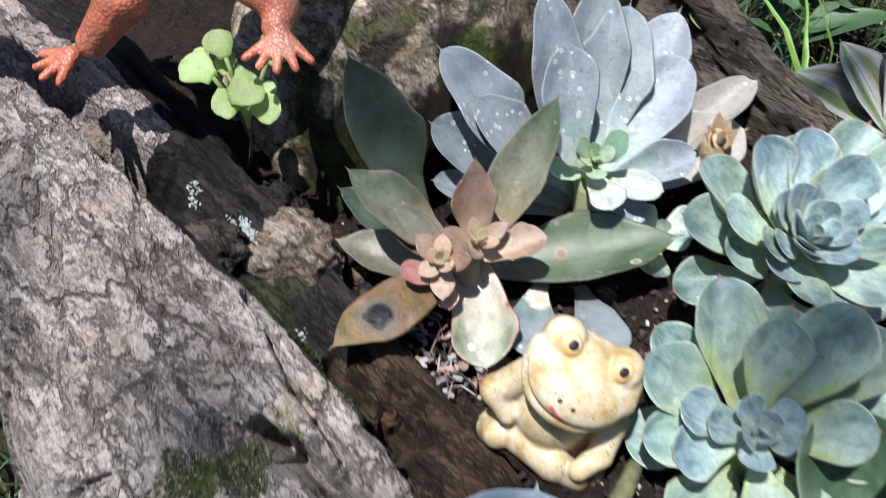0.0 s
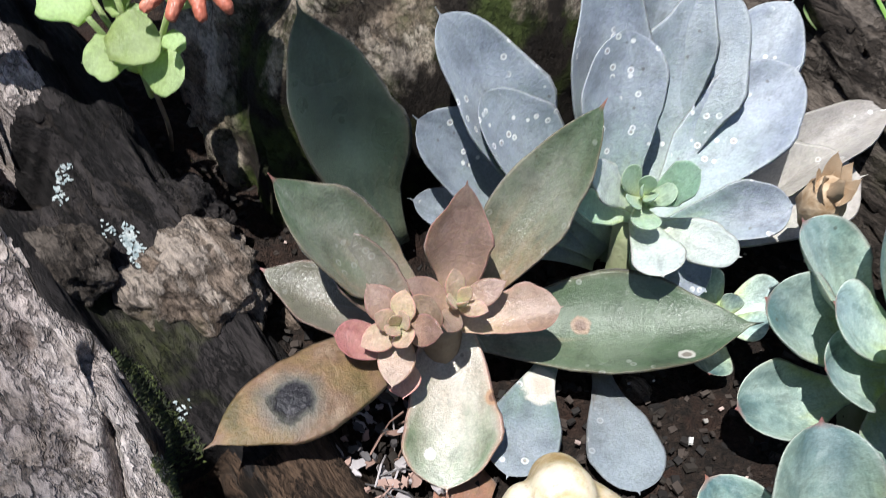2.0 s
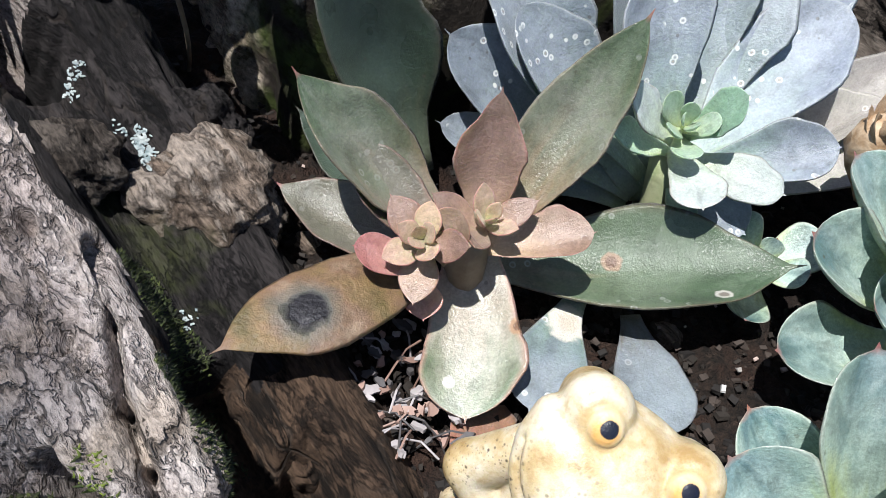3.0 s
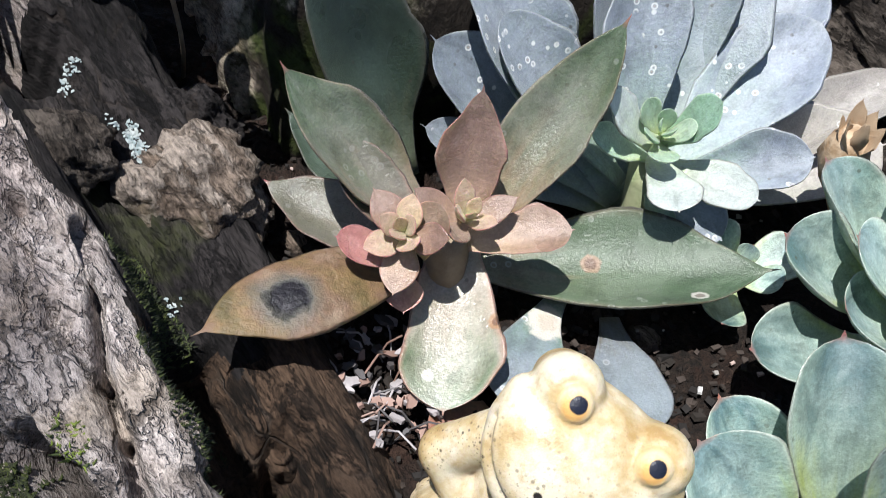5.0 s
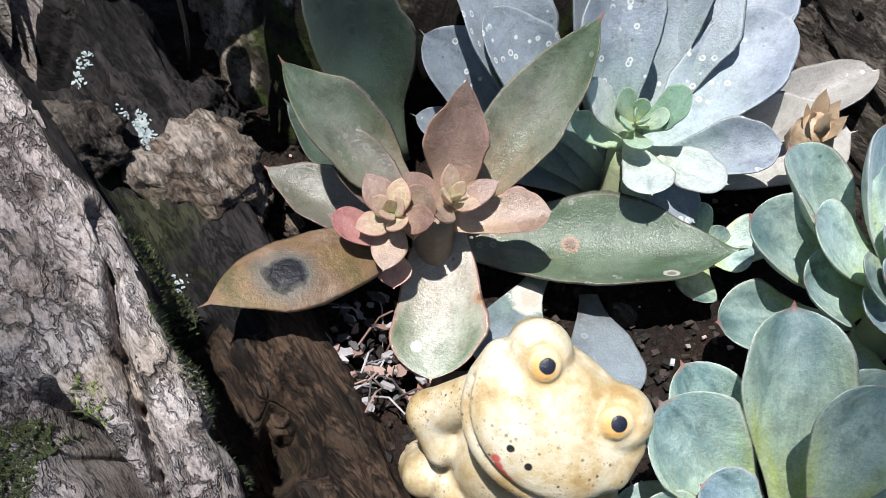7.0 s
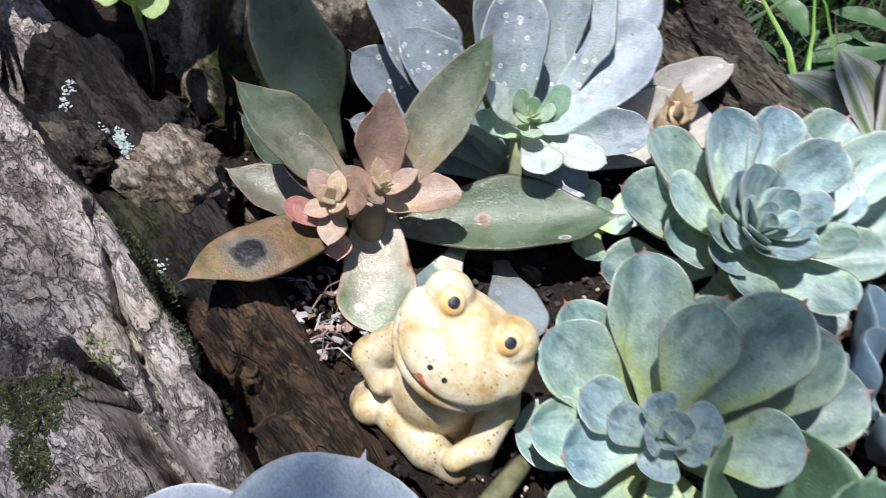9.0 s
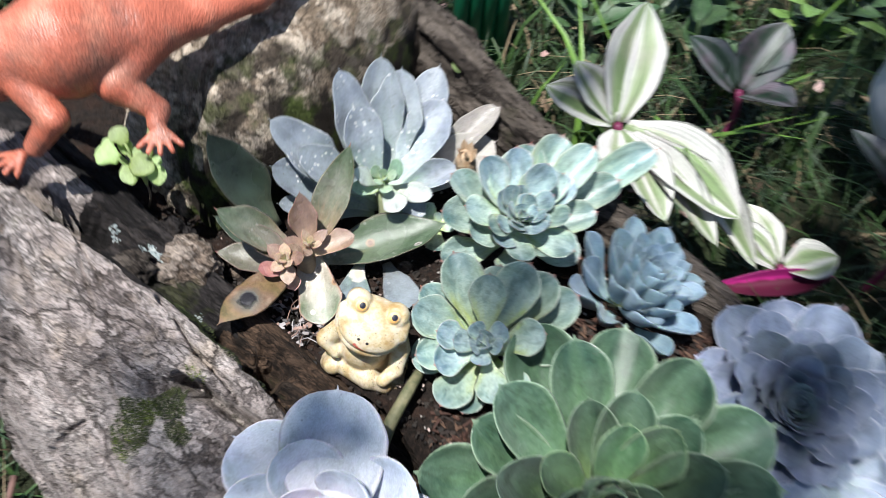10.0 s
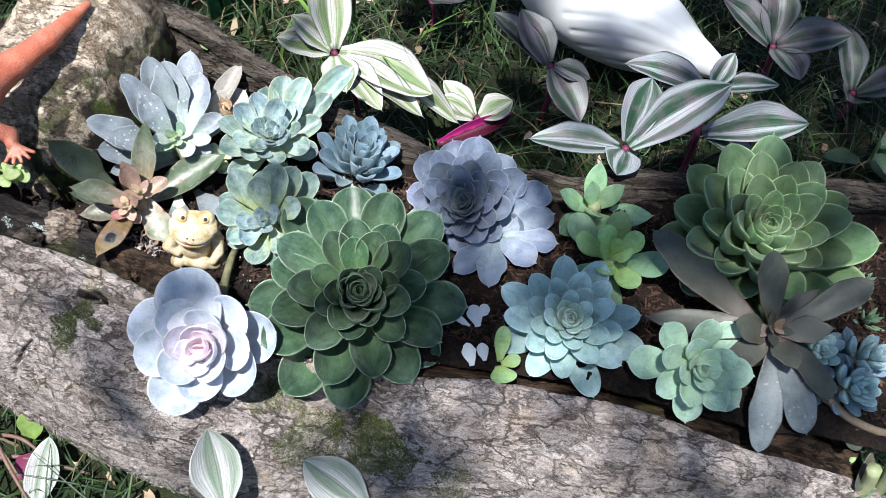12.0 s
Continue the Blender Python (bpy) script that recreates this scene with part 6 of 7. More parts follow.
def bird_figurine():
    ax = np.array((0.64, -0.70, -0.32))
    ax /= np.linalg.norm(ax)
    side = np.cross(ax, (0, 0, 1.0))
    side /= np.linalg.norm(side)
    upv = np.cross(side, ax)
    R = np.stack([ax, side, upv], -1)
    C = np.array((0.648, 0.315, 0.035))
    g = 1.1
    W = lambda a, s, u: tuple(C + g * (a * ax + s * side + u * upv))
    H = lambda x, y, z: tuple(C + g * np.array((x, y, z)))
    q = g / 1.2
    pr = [
        ("e", W(-0.02, 0, 0), (0.138 * q, 0.066 * q, 0.068 * q), R), ("c", W(0.02, 0, 0.006), W(0.140, 0, 0.004), 0.055 * q, 0.012 * q),
        ("c", W(-0.085, 0, 0.02), H(-0.10, 0.10, 0.16), 0.055 * q, 0.036 * q), ("c", H(-0.10, 0.10, 0.16), H(-0.12, 0.10, 0.20), 0.040 * q, 0.034 * q),
        ("c", H(-0.14, 0.095, 0.20), H(-0.185, 0.085, 0.19), 0.018 * q, 0.007 * q),
    ]
    lines = []
    for s in (-1, 1):
        for k in range(6):
            pts = []
            for t in np.linspace(0, 1, 22):
                a = -0.075 + 0.016 * k + (0.175 - 0.016 * k) * t
                ph = 0.95 - 0.26 * k + (0.20 - 0.06 * k) * t - 0.55 * (1 - t) ** 3
                rad = np.interp(a, [-0.115, -0.06, 0.0, 0.05, 0.09, 0.135], [0.0, 0.052, 0.0572, 0.0475, 0.030, 0.011])
                pts.append(W(a, s * rad * math.cos(ph), rad * 1.03 * math.sin(ph) + 0.002))
            lines.append((pts, 0.0032, 0.0020))
    V, Fc = blob_surface(pr, 0.0023, 0.016, lines)
    return make_mesh("bird_figurine", V, Fc, [MAT["bird"]])


tagged(new("bird_figurine", bird_figurine()), "white glazed ceramic bird figurine standing in the grass", "figurine")

# ---- pieces in the log's hollow ----
def lump(name, centre, radii, mat, seed, label, category, rough=0.30, n=56):
    v, f = ball((0, 0, 0), 1.0, n=n)
    d = np.array([noise.fractal(Vector(p) * 1.6 + Vector((seed, 0, 0)), 0.9, 2.2, 4) for p in v])
    d2 = np.array([abs(noise.noise(Vector((p[0] * 2.2, p[1] * 5.0, p[2] * 4.0)) + Vector((0, seed, 0)))) for p in v])
    v = v * (1 + rough * d - 0.12 * d2)[:, None] * np.array(radii) + np.array(centre)
    return tagged(new(name, make_mesh(name, v, f, [mat])), label, category)


lump("wood_chunk", (-0.032, 0.217, 0.129), (0.024, 0.019, 0.017), MAT["stone"], 3, "pale crumbly lump of wood on the soil", "wood")
lump("wood_chunk", (-0.056, 0.206, 0.146), (0.013, 0.010, 0.010), MAT["rim_wood"], 8, "dark grey rounded lump of wood by the rim", "wood")
lump("wood_chunk", (-0.040, 0.238, 0.132), (0.015, 0.010, 0.013), MAT["inner_wood"], 12, "blackened mossy lump of wood", "wood")
for k, (c, r) in enumerate([((0.068, 0.246, 0.108), 0.006), ((0.066, 0.208, 0.108), 0.005), ((-0.004, 0.224, 0.112), 0.0045), ((0.100, 0.222, 0.106), 0.005)]):
    lump("pebble", c, (r, r * 0.9, r * 0.7), MAT["stone"], 20 + k, "small grey-brown pebble in the soil", "pebble", 0.1, 14)


def flake(cx, cy, cz, size, seed, tilt):
    rng = random.Random(seed)
    n = 11
    ring = [(math.cos(i * 2 * math.pi / n) * size * rng.uniform(0.4, 1.2), math.sin(i * 2 * math.pi / n) * size * 0.55 * rng.uniform(0.4, 1.2)) for i in range(n)]
    v = [(x, y, 0.0006) for x, y in ring] + [(x, y, -0.0006) for x, y in ring]
    f = [list(range(n)), list(range(2 * n - 1, n - 1, -1))] + [[i, n + i, n + (i + 1) % n, (i + 1) % n] for i in range(n)]
    M = pose(cx, cy, cz, *tilt)
    return [tuple(M @ Vector(p)) for p in v], f


MAT["lichen"] = plain_material("pale_lichen", (0.22, 0.28, 0.29), (0.48, 0.51, 0.50), 0.9, 500, 0.6)
lichen = []
rng = random.Random(5)
for (x0, y0, z0), (x1, y1, z1), n in [((-0.0660, 0.2340, 0.1475), (-0.0630, 0.2240, 0.147), 60), ((-0.0465, 0.2225, 0.1415), (-0.0370, 0.2095, 0.1385), 210), ((-0.051, 0.222, 0.143), (-0.049, 0.2165, 0.142), 16), ((-0.022, 0.184, 0.126), (-0.019, 0.181, 0.126), 14)]:
    for k in range(n):
        t = rng.random()
        p = [a + (b - a) * t + rng.uniform(-0.0019, 0.0019) for a, b in ((x0, x1), (y0, y1), (z0, z1))]
        u_, v_ = to_log(p[0], p[1])
        q = np.argmin((NEAR["u"] - u_) ** 2 + (NEAR["v"] - v_) ** 2)
        at, nn = NEAR["P"].reshape(-1, 3)[q], Vector(NEAR["N"].reshape(-1, 3)[q])
        fv, ff = flake(0, 0, 0, rng.uniform(0.0003, 0.0009), rng.random(), (0, 0, rng.uniform(0, 180)))
        turn = nn.to_track_quat("Z", "Y").to_matrix()
        fv = [(a, b, 0.25 * c) for a, b, c in fv]
        lichen.append(((np.array([tuple(turn @ Vector(a)) for a in fv]) + at + np.array(nn) * 0.0004, ff), 0))
V, Fc, I = merged(lichen)
tagged(part("lichen", make_mesh("lichen", V, Fc, [MAT["lichen"]], smooth=False), log, label="pale lichen flakes on the dark wood"), kind="stuff")


# ---- loose bits on the soil ----
def scatter_bits(name, count, seed, colors, size, lengthy, label, region, lift=0.002):
    rng = random.Random(seed)
    verts, faces, idx = [], [], []
    mats = [plain_material(name + "_tone", c, tuple(min(1, x * 1.5) for x in c), 0.85, 300) for c in colors]
    while count:
        u, k = rng.uniform(*region[0]), rng.uniform(*region[1])
        v1, v2 = np.interp(u, rim_u, rim_v) + 0.045, np.interp(u, far_u, far_v) - 0.03
        v = v1 + (v2 - v1) * k
        p = from_log(np.array(u), np.array(v), np.array(np.interp(u, soil_u, soil_h) + lift + rng.uniform(0, 0.003)))
        s = size * rng.uniform(0.4, 1.3)
        M = Matrix.Translation(Vector(p)) @ pose(0, 0, 0, rng.uniform(-35, 35), rng.uniform(-35, 35), rng.uniform(0, 360))
        l = lengthy * rng.uniform(0.5, 1.4)
        o = len(verts)
        for x, y, z in ((-1, -1, -1), (1, -0.7, -1), (0.8, 1, -1), (-0.9, 0.8, -1), (-0.8, -0.9, 1), (0.9, -0.8, 1), (0.7, 0.8, 1), (-1, 0.9, 1)):
            verts.append(tuple(M @ Vector((x * s * l, y * s * rng.uniform(0.6, 1.1), z * s * 0.45))))
        fs = [(0, 3, 2, 1), (4, 5, 6, 7), (0, 1, 5, 4), (1, 2, 6, 5), (2, 3, 7, 6), (3, 0, 4, 7)]
        faces += [[a + o for a in q] for q in fs]
        idx += [rng.randrange(len(mats))] * 6
        count -= 1
    return tagged(new(name, make_mesh(name, verts, faces, mats, index=idx, smooth=False)), label, "soil bits", kind="stuff")


scatter_bits("bark_mulch", 7500, 1, [(0.035, 0.016, 0.011), (0.055, 0.026, 0.017), (0.015, 0.010, 0.008), (0.08, 0.046, 0.03)], 0.0010, 4.2, "reddish-brown shredded bark mulch on the soil", ((0.0, 0.6), (0, 1)))
scatter_bits("soil_crumbs", 4200, 2, [(0.010, 0.008, 0.007), (0.018, 0.014, 0.011), (0.035, 0.026, 0.021)], 0.0012, 1.3, "dark crumbs of soil", ((-0.24, 0.1), (0, 1)))
scatter_bits("perlite", 170, 3, [(0.45, 0.44, 0.42), (0.25, 0.23, 0.21), (0.34, 0.26, 0.23)], 0.0007, 1.2, "white perlite grains in the soil", ((-0.2, 0.05), (0, 1)), 0.004)

bits = []
rng = random.Random(9)
for k in range(70):
    x, y = rng.uniform(0.016, 0.048), rng.uniform(0.165, 0.205)
    bits.append((flake(x, y, 0.1125 + rng.uniform(0, 0.004), rng.uniform(0.0012, 0.0034), k, (rng.uniform(-30, 30), rng.uniform(-30, 30), rng.uniform(0, 360))), k % 3))
for k in range(26):
    x, y = rng.uniform(0.02, 0.042), rng.uniform(0.168, 0.198)
    a = rng.uniform(0, 6)
    p = [(x + 0.008 * t * math.cos(a), y + 0.008 * t * math.sin(a), 0.115 + 0.002 * t * (1 - t) * 4) for t in (-1, -0.3, 0.3, 1)]
    bits.append((tube(p, 0.00028, 5), k % 3))
V, Fc, I = merged(bits)
tagged(new("leaf_debris", make_mesh("leaf_debris", V, Fc, [plain_material("ash_grey_flakes", (0.24, 0.215, 0.21), (0.46, 0.42, 0.42)), plain_material("brown_flakes", (0.2, 0.12, 0.09), (0.36, 0.24, 0.2)), plain_material("dark_flakes", (0.04, 0.035, 0.035), (0.12, 0.11, 0.11))], index=I, smooth=False)), "ashy flakes and dry rootlets beside the frog", "debris", kind="stuff")

v, f = tube(curve_through([(0.098, 0.142, 0.112), (0.090, 0.128, 0.118), (0.078, 0.112, 0.112), (0.070, 0.098, 0.104)], 16), np.linspace(0.003, 0.0042, 16))
MAT["dull_stem"] = plain_material("dull_green_stem", (0.09, 0.10, 0.05), (0.2, 0.18, 0.1), 0.7, 160)
tagged(new("bare_stem", make_mesh("bare_stem", v, f, [MAT["dull_stem"]])), "short bare green-grey succulent stem beside the frog", "stem")

for k, (a, b, wd) in enumerate([((0.258, -0.018, 0.100), (0.262, 0.000, 0.108), 0.014), ((0.252, -0.014, 0.100), (0.243, -0.002, 0.106), 0.006), ((0.262, -0.012, 0.104), (0.272, -0.008, 0.112), 0.010), ((0.236, -0.048, 0.100), (0.240, -0.030, 0.108), 0.012), ((0.248, -0.048, 0.098), (0.252, -0.034, 0.104), 0.010)]):
    ob = new("fallen_petal", leaf_mesh("round", 0.05, 0.1, 0.05, [MAT["white_petal"]], wave=0.3, seed=k % 3))
    ob.matrix_world = leaf_pose(a, b, (-0.1, -0.3, 1), wd)
    tagged(ob, "dry white petal lying on the mulch", "petal", "fallen petals")
sprouts = thing("sprout", (0.256, -0.060, 0.09), "small bright green clover-like sprout at the rim", "seedling")
for k, (a, b, wd) in enumerate([((0.256, -0.058, 0.1), (0.250, -0.078, 0.110), 0.022), ((0.258, -0.055, 0.1), (0.272, -0.036, 0.122), 0.014), ((0.258, -0.058, 0.1), (0.272, -0.064, 0.112), 0.012)]):
    add_leaf(sprouts, a, b, (-0.1, -0.4, 1), wd, leaf_mesh("round", 0.03, 0.06, 0.03, [MAT["lime"]], seed=k))
clover = thing("clover", (0.155, 0.350, 0.145), "tiny light green clover on the log", "clover")
for k in range(4):
    a = 0.4 + k * 1.6
    add_leaf(clover, (0.155, 0.348, 0.160), (0.155 + 0.011 * math.cos(a), 0.348 + 0.010 * math.sin(a), 0.166), (0, -0.3, 1), 0.011, leaf_mesh("round", 0.05, 0.05, 0.03, [MAT["sprig"]], seed=k % 2))


# ---- moss tufts on the bark ----
def moss_tufts(patches, seed, tones):
    rng = random.Random(seed)
    P, Ug, Vg, N = NEAR["P"], NEAR["u"], NEAR["v"], NEAR["N"]
    verts, faces, idx = [], [], []
    for u0, v0, ru, rv, n in patches:
        near = np.argwhere((((Ug - u0) / ru) ** 2 + ((Vg - v0) / rv) ** 2 + 0.9 * fbm(Ug * 60, Vg * 60, 91, 3) < 0.75) & (Ug > -9))
        if not len(near):
            continue
        for _ in range(n):
            i, j = near[rng.randrange(len(near))]
            p, nn = P[i, j], N[i, j]
            h, w = rng.uniform(0.0009, 0.0024), rng.uniform(0.0003, 0.0006)
            side = Vector((rng.uniform(-1, 1), rng.uniform(-1, 1), rng.uniform(-1, 1)))
            way = (Vector(nn) + 0.9 * side).normalized()
            x = way.orthogonal().normalized() * w
            y = way.cross(x).normalized() * w
            b = Vector(p) - Vector(nn) * 0.0006
            o = len(verts)
            verts += [tuple(b + x), tuple(b - 0.5 * x + 0.87 * y), tuple(b - 0.5 * x - 0.87 * y), tuple(b + way * h)]
            faces += [[o, o + 1, o + 3], [o + 1, o + 2, o + 3], [o + 2, o, o + 3]]
            idx += [rng.randrange(3)] * 3
    mats = [plain_material("moss_tone", a, b, 0.8, 200, 0.2) for a, b in tones]
    me = make_mesh("moss", verts, faces, mats, index=idx)
    return tagged(part("moss", me, log, label="moss growing on the bark"), kind="stuff")


moss_tufts([(0.145, 0.046, 0.042, 0.018, 15000), (0.09, 0.035, 0.035, 0.022, 6000), (-0.114, 0.066, 0.009, 0.006, 600), (-0.104, 0.090, 0.006, 0.003, 110), (-0.118, 0.056, 0.010, 0.012, 700), (0.215, 0.036, 0.02, 0.018, 4000), (0.05, 0.06, 0.03, 0.02, 3000)], 8, (((0.06, 0.085, 0.012), (0.10, 0.13, 0.02)), ((0.11, 0.15, 0.02), (0.18, 0.22, 0.035)), ((0.03, 0.045, 0.012), (0.06, 0.075, 0.02))))
moss_tufts([(-0.119, 0.060, 0.014, 0.012, 3200), (-0.106, 0.073, 0.013, 0.007, 2600), (-0.094, 0.066, 0.010, 0.005, 900), (-0.125, 0.118, 0.03, 0.005, 3500), (-0.10, 0.112, 0.025, 0.005, 2500)], 9, (((0.02, 0.028, 0.010), (0.045, 0.055, 0.018)), ((0.035, 0.048, 0.012), (0.08, 0.095, 0.022)), ((0.012, 0.015, 0.008), (0.03, 0.035, 0.014))))


# ---- striped tradescantia ----
def striped_material(name, greens, white, mauve=0.0):
    m = Mat(name)
    uv = m.node("SeparateXYZ", Vector=m.coords("UV"))
    s, v = uv.outputs[0], uv.outputs[1]
    geo = m.node("NewGeometry").outputs["Position"]
    rnd = m.random()
    comb = m.node("CombineXYZ", X=m.math("MULTIPLY", v, 7.0), Y=m.math("MULTIPLY", s, 0.8), Z=m.math("MULTIPLY", rnd, 37.0))
    n = m.noise(comb.outputs[0], 1.3, 4, 0.6)
    fine = m.noise(geo, 500, 3)
    line = m.noise(m.node("CombineXYZ", X=m.math("MULTIPLY", v, 40.0), Y=m.math("MULTIPLY", s, 1.2), Z=rnd).outputs[0], 1.0, 2)
    w = m.math("ADD", v, m.math("ADD", m.math("MULTIPLY", m.math("SUBTRACT", n, 0.5), 0.46), m.math("MULTIPLY", m.math("SUBTRACT", rnd, 0.5), 0.22)))
    c = m.ramp(w, [(0.06, white), (0.17, white), (0.22, greens[1]), (0.28, greens[0]), (0.40, greens[0]), (0.45, greens[1]), (0.50, white), (0.58, white), (0.63, greens[1]), (0.72, greens[0]), (0.80, greens[1]), (0.86, white), (0.95, white)])
    c = m.mix(1.0, c, m.ramp(line, [(0.35, 0.60), (0.58, 1.10)]), "MULTIPLY")
    c = m.mix(m.math("MULTIPLY", m.ramp(m.noise(geo, 40, 3), [(0.45, 0.0), (0.65, 1.0)]), mauve), c, (0.42, 0.22, 0.36))
    c = m.mix(1.0, c, m.ramp(fine, [(0.3, 0.85), (0.6, 1.0)]), "MULTIPLY")
    m.done(c, 0.42, m.bump(m.math("ADD", n, m.math("MULTIPLY", fine, 0.3)), 0.35, 0.001), 0.4)
    tr = m.node("BsdfTranslucent", Color=m.mix(0.4, c, (0.5, 0.58, 0.36)))
    mx = m.node("MixShader", Fac=0.3)
    m.t.links.new(m.p.outputs[0], mx.inputs[1])
    m.t.links.new(tr.outputs[0], mx.inputs[2])
    m.t.links.new(mx.outputs[0], m.out.inputs["Surface"])
    return m.m


MAT["stripe"] = striped_material("striped_leaf", [(0.034, 0.085, 0.050), (0.13, 0.20, 0.15)], (0.42, 0.47, 0.49), 0.25)
MAT["stripe_pale"] = striped_material("pale_striped_leaf", [(0.24, 0.34, 0.15), (0.46, 0.54, 0.34)], (0.74, 0.75, 0.68), 0.15)
MAT["stripe_white"] = striped_material("white_striped_leaf", [(0.30, 0.38, 0.29), (0.50, 0.55, 0.48)], (0.72, 0.74, 0.72), 0.1)
# same stripes, darkened to hold the shade these plants stand in
MAT["stripe_shaded"] = striped_material("shaded_striped_leaf", [(0.022, 0.045, 0.028), (0.05, 0.08, 0.058)], (0.15, 0.17, 0.17), 0.2)
MAT["purple"] = plain_material("purple_underside", (0.11, 0.015, 0.045), (0.19, 0.035, 0.09), 0.45, 70, 0.2)


def magenta_material():
    """A folded leaf: dark maroon, hot pink along one half."""
    m = Mat("magenta_leaf")
    v = m.node("SeparateXYZ", Vector=m.coords("UV")).outputs[1]
    n = m.noise(m.node("NewGeometry").outputs["Position"], 160, 4)
    w = m.math("ADD", v, m.math("MULTIPLY", m.math("SUBTRACT", n, 0.5), 0.2))
    return m.done(m.ramp(w, [(0.0, (0.60, 0.03, 0.30)), (0.36, (0.52, 0.03, 0.24)), (0.46, (0.10, 0.012, 0.035)), (1.0, (0.07, 0.010, 0.025))]), 0.42, m.bump(n, 0.2, 0.001), 0.4)


MAT["magenta"] = magenta_material()


def tradescantia(name, label, centre, foot, leaves, mat, group="tradescantias in the grass"):
    C = Vector(centre)
    ob = thing(name, foot, label, "tradescantia", group)
    for k, (tx, ty, tz, wd, off) in enumerate(leaves):
        t = Vector((tx, ty, tz))
        out = (t - C)
        out.z = 0
        base = C + out.normalized() * off
        me = leaf_mesh("blade", 0.012, 0.08, -0.07, [mat, MAT["purple"]], fold=0.22, wave=0.15, n=22, m=14, seed=k % 4)
        add_leaf(ob, base, t, (-0.05, -0.25, 1), wd, me)
    v, f = tube(curve_through([foot, (np.array(foot) + np.array(C)) / 2 + np.array((0.008, 0, 0.0)), tuple(C)], 8), 0.0035)
    part("stem", make_mesh("stem", v, f, [MAT["purple"]]), ob)
    return ob


tradescantia("tradescantia", "pale green and white striped tradescantia in sunlight", (0.281, 0.350, 0.098), (0.300, 0.345, GROUND), [
    (0.310, 0.415, 0.165, 0.046, 0.004), (0.252, 0.394, 0.128, 0.032, 0.004), (0.228, 0.384, 0.112, 0.038, 0.004), (0.368, 0.274, 0.064, 0.056, 0.006), (0.268, 0.290, 0.094, 0.040, 0.006), (0.300, 0.268, 0.072, 0.036, 0.010), (0.346, 0.258, 0.050, 0.034, 0.014), (0.395, 0.262, 0.012, 0.030, 0.02)], MAT["stripe_pale"])
tradescantia("tradescantia", "green and white striped tradescantia hanging over the log's rim", (0.480, 0.085, 0.110), (0.540, 0.120, GROUND), [
    (0.400, 0.141, 0.110, 0.036, 0.006), (0.622, 0.098, 0.124, 0.047, 0.006), (0.446, 0.054, 0.120, 0.038, 0.002), (0.556, 0.150, 0.118, 0.040, 0.008)], MAT["stripe"])
tradescantia("tradescantia", "green and white striped tradescantia on the grass", (0.640, 0.136, 0.072), (0.630, 0.130, GROUND), [
    (0.550, 0.190, 0.106, 0.044, 0.004), (0.716, 0.106, 0.072, 0.024, 0.004), (0.676, 0.152, 0.100, 0.026, 0.004), (0.585, 0.165, 0.08, 0.030, 0.006)], MAT["stripe"])
tradescantia("tradescantia", "green and white striped leaf pair low in the grass", (0.600, 0.100, 0.055), (0.595, 0.105, GROUND), [
    (0.724, 0.054, 0.054, 0.046, 0.006), (0.66, 0.05, 0.02, 0.03, 0.01)], MAT["stripe"])
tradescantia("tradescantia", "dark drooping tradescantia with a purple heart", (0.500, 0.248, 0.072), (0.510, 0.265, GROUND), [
    (0.496, 0.312, 0.108, 0.046, 0.004), (0.499, 0.176, 0.046, 0.046, 0.004), (0.535, 0.215, 0.065, 0.030, 0.004), (0.465, 0.330, 0.10, 0.034, 0.004)], MAT["stripe_shaded"])
tradescantia("tradescantia", "small pale tradescantia shoot by the far rim", (0.420, 0.268, 0.005), (0.425, 0.275, GROUND), [
    (0.372, 0.300, 0.030, 0.034, 0.004), (0.470, 0.268, 0.012, 0.036, 0.004), (0.40, 0.32, 0.03, 0.03, 0.004)], MAT["stripe_pale"])
ob = new("magenta_leaf", leaf_mesh("blade", 0.02, 0.06, -0.05, [MAT["magenta"]], fold=0.3, seed=2))
ob.matrix_world = leaf_pose((0.365, 0.262, -0.006), (0.468, 0.258, 0.0), (0.2, -0.6, 0.7), 0.022)
tagged(ob, "bright magenta leaf lying outside the log", "leaf")
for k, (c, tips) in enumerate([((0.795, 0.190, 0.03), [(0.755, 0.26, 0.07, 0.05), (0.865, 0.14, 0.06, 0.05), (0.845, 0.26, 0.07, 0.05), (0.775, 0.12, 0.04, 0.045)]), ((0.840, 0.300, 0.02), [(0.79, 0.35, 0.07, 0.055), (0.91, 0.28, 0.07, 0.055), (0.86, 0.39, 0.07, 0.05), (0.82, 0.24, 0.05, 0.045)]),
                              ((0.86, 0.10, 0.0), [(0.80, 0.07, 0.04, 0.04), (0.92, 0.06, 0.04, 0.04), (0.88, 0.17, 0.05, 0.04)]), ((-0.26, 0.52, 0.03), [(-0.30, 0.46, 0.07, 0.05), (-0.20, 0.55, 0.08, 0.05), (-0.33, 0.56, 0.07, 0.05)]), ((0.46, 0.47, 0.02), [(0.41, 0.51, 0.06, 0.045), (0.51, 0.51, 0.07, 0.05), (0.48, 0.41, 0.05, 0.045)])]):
    tradescantia("tradescantia", "dim grey-green striped tradescantia in shade", c, (c[0], c[1], GROUND), [(*t, 0.005) for t in tips], MAT["stripe_shaded"])
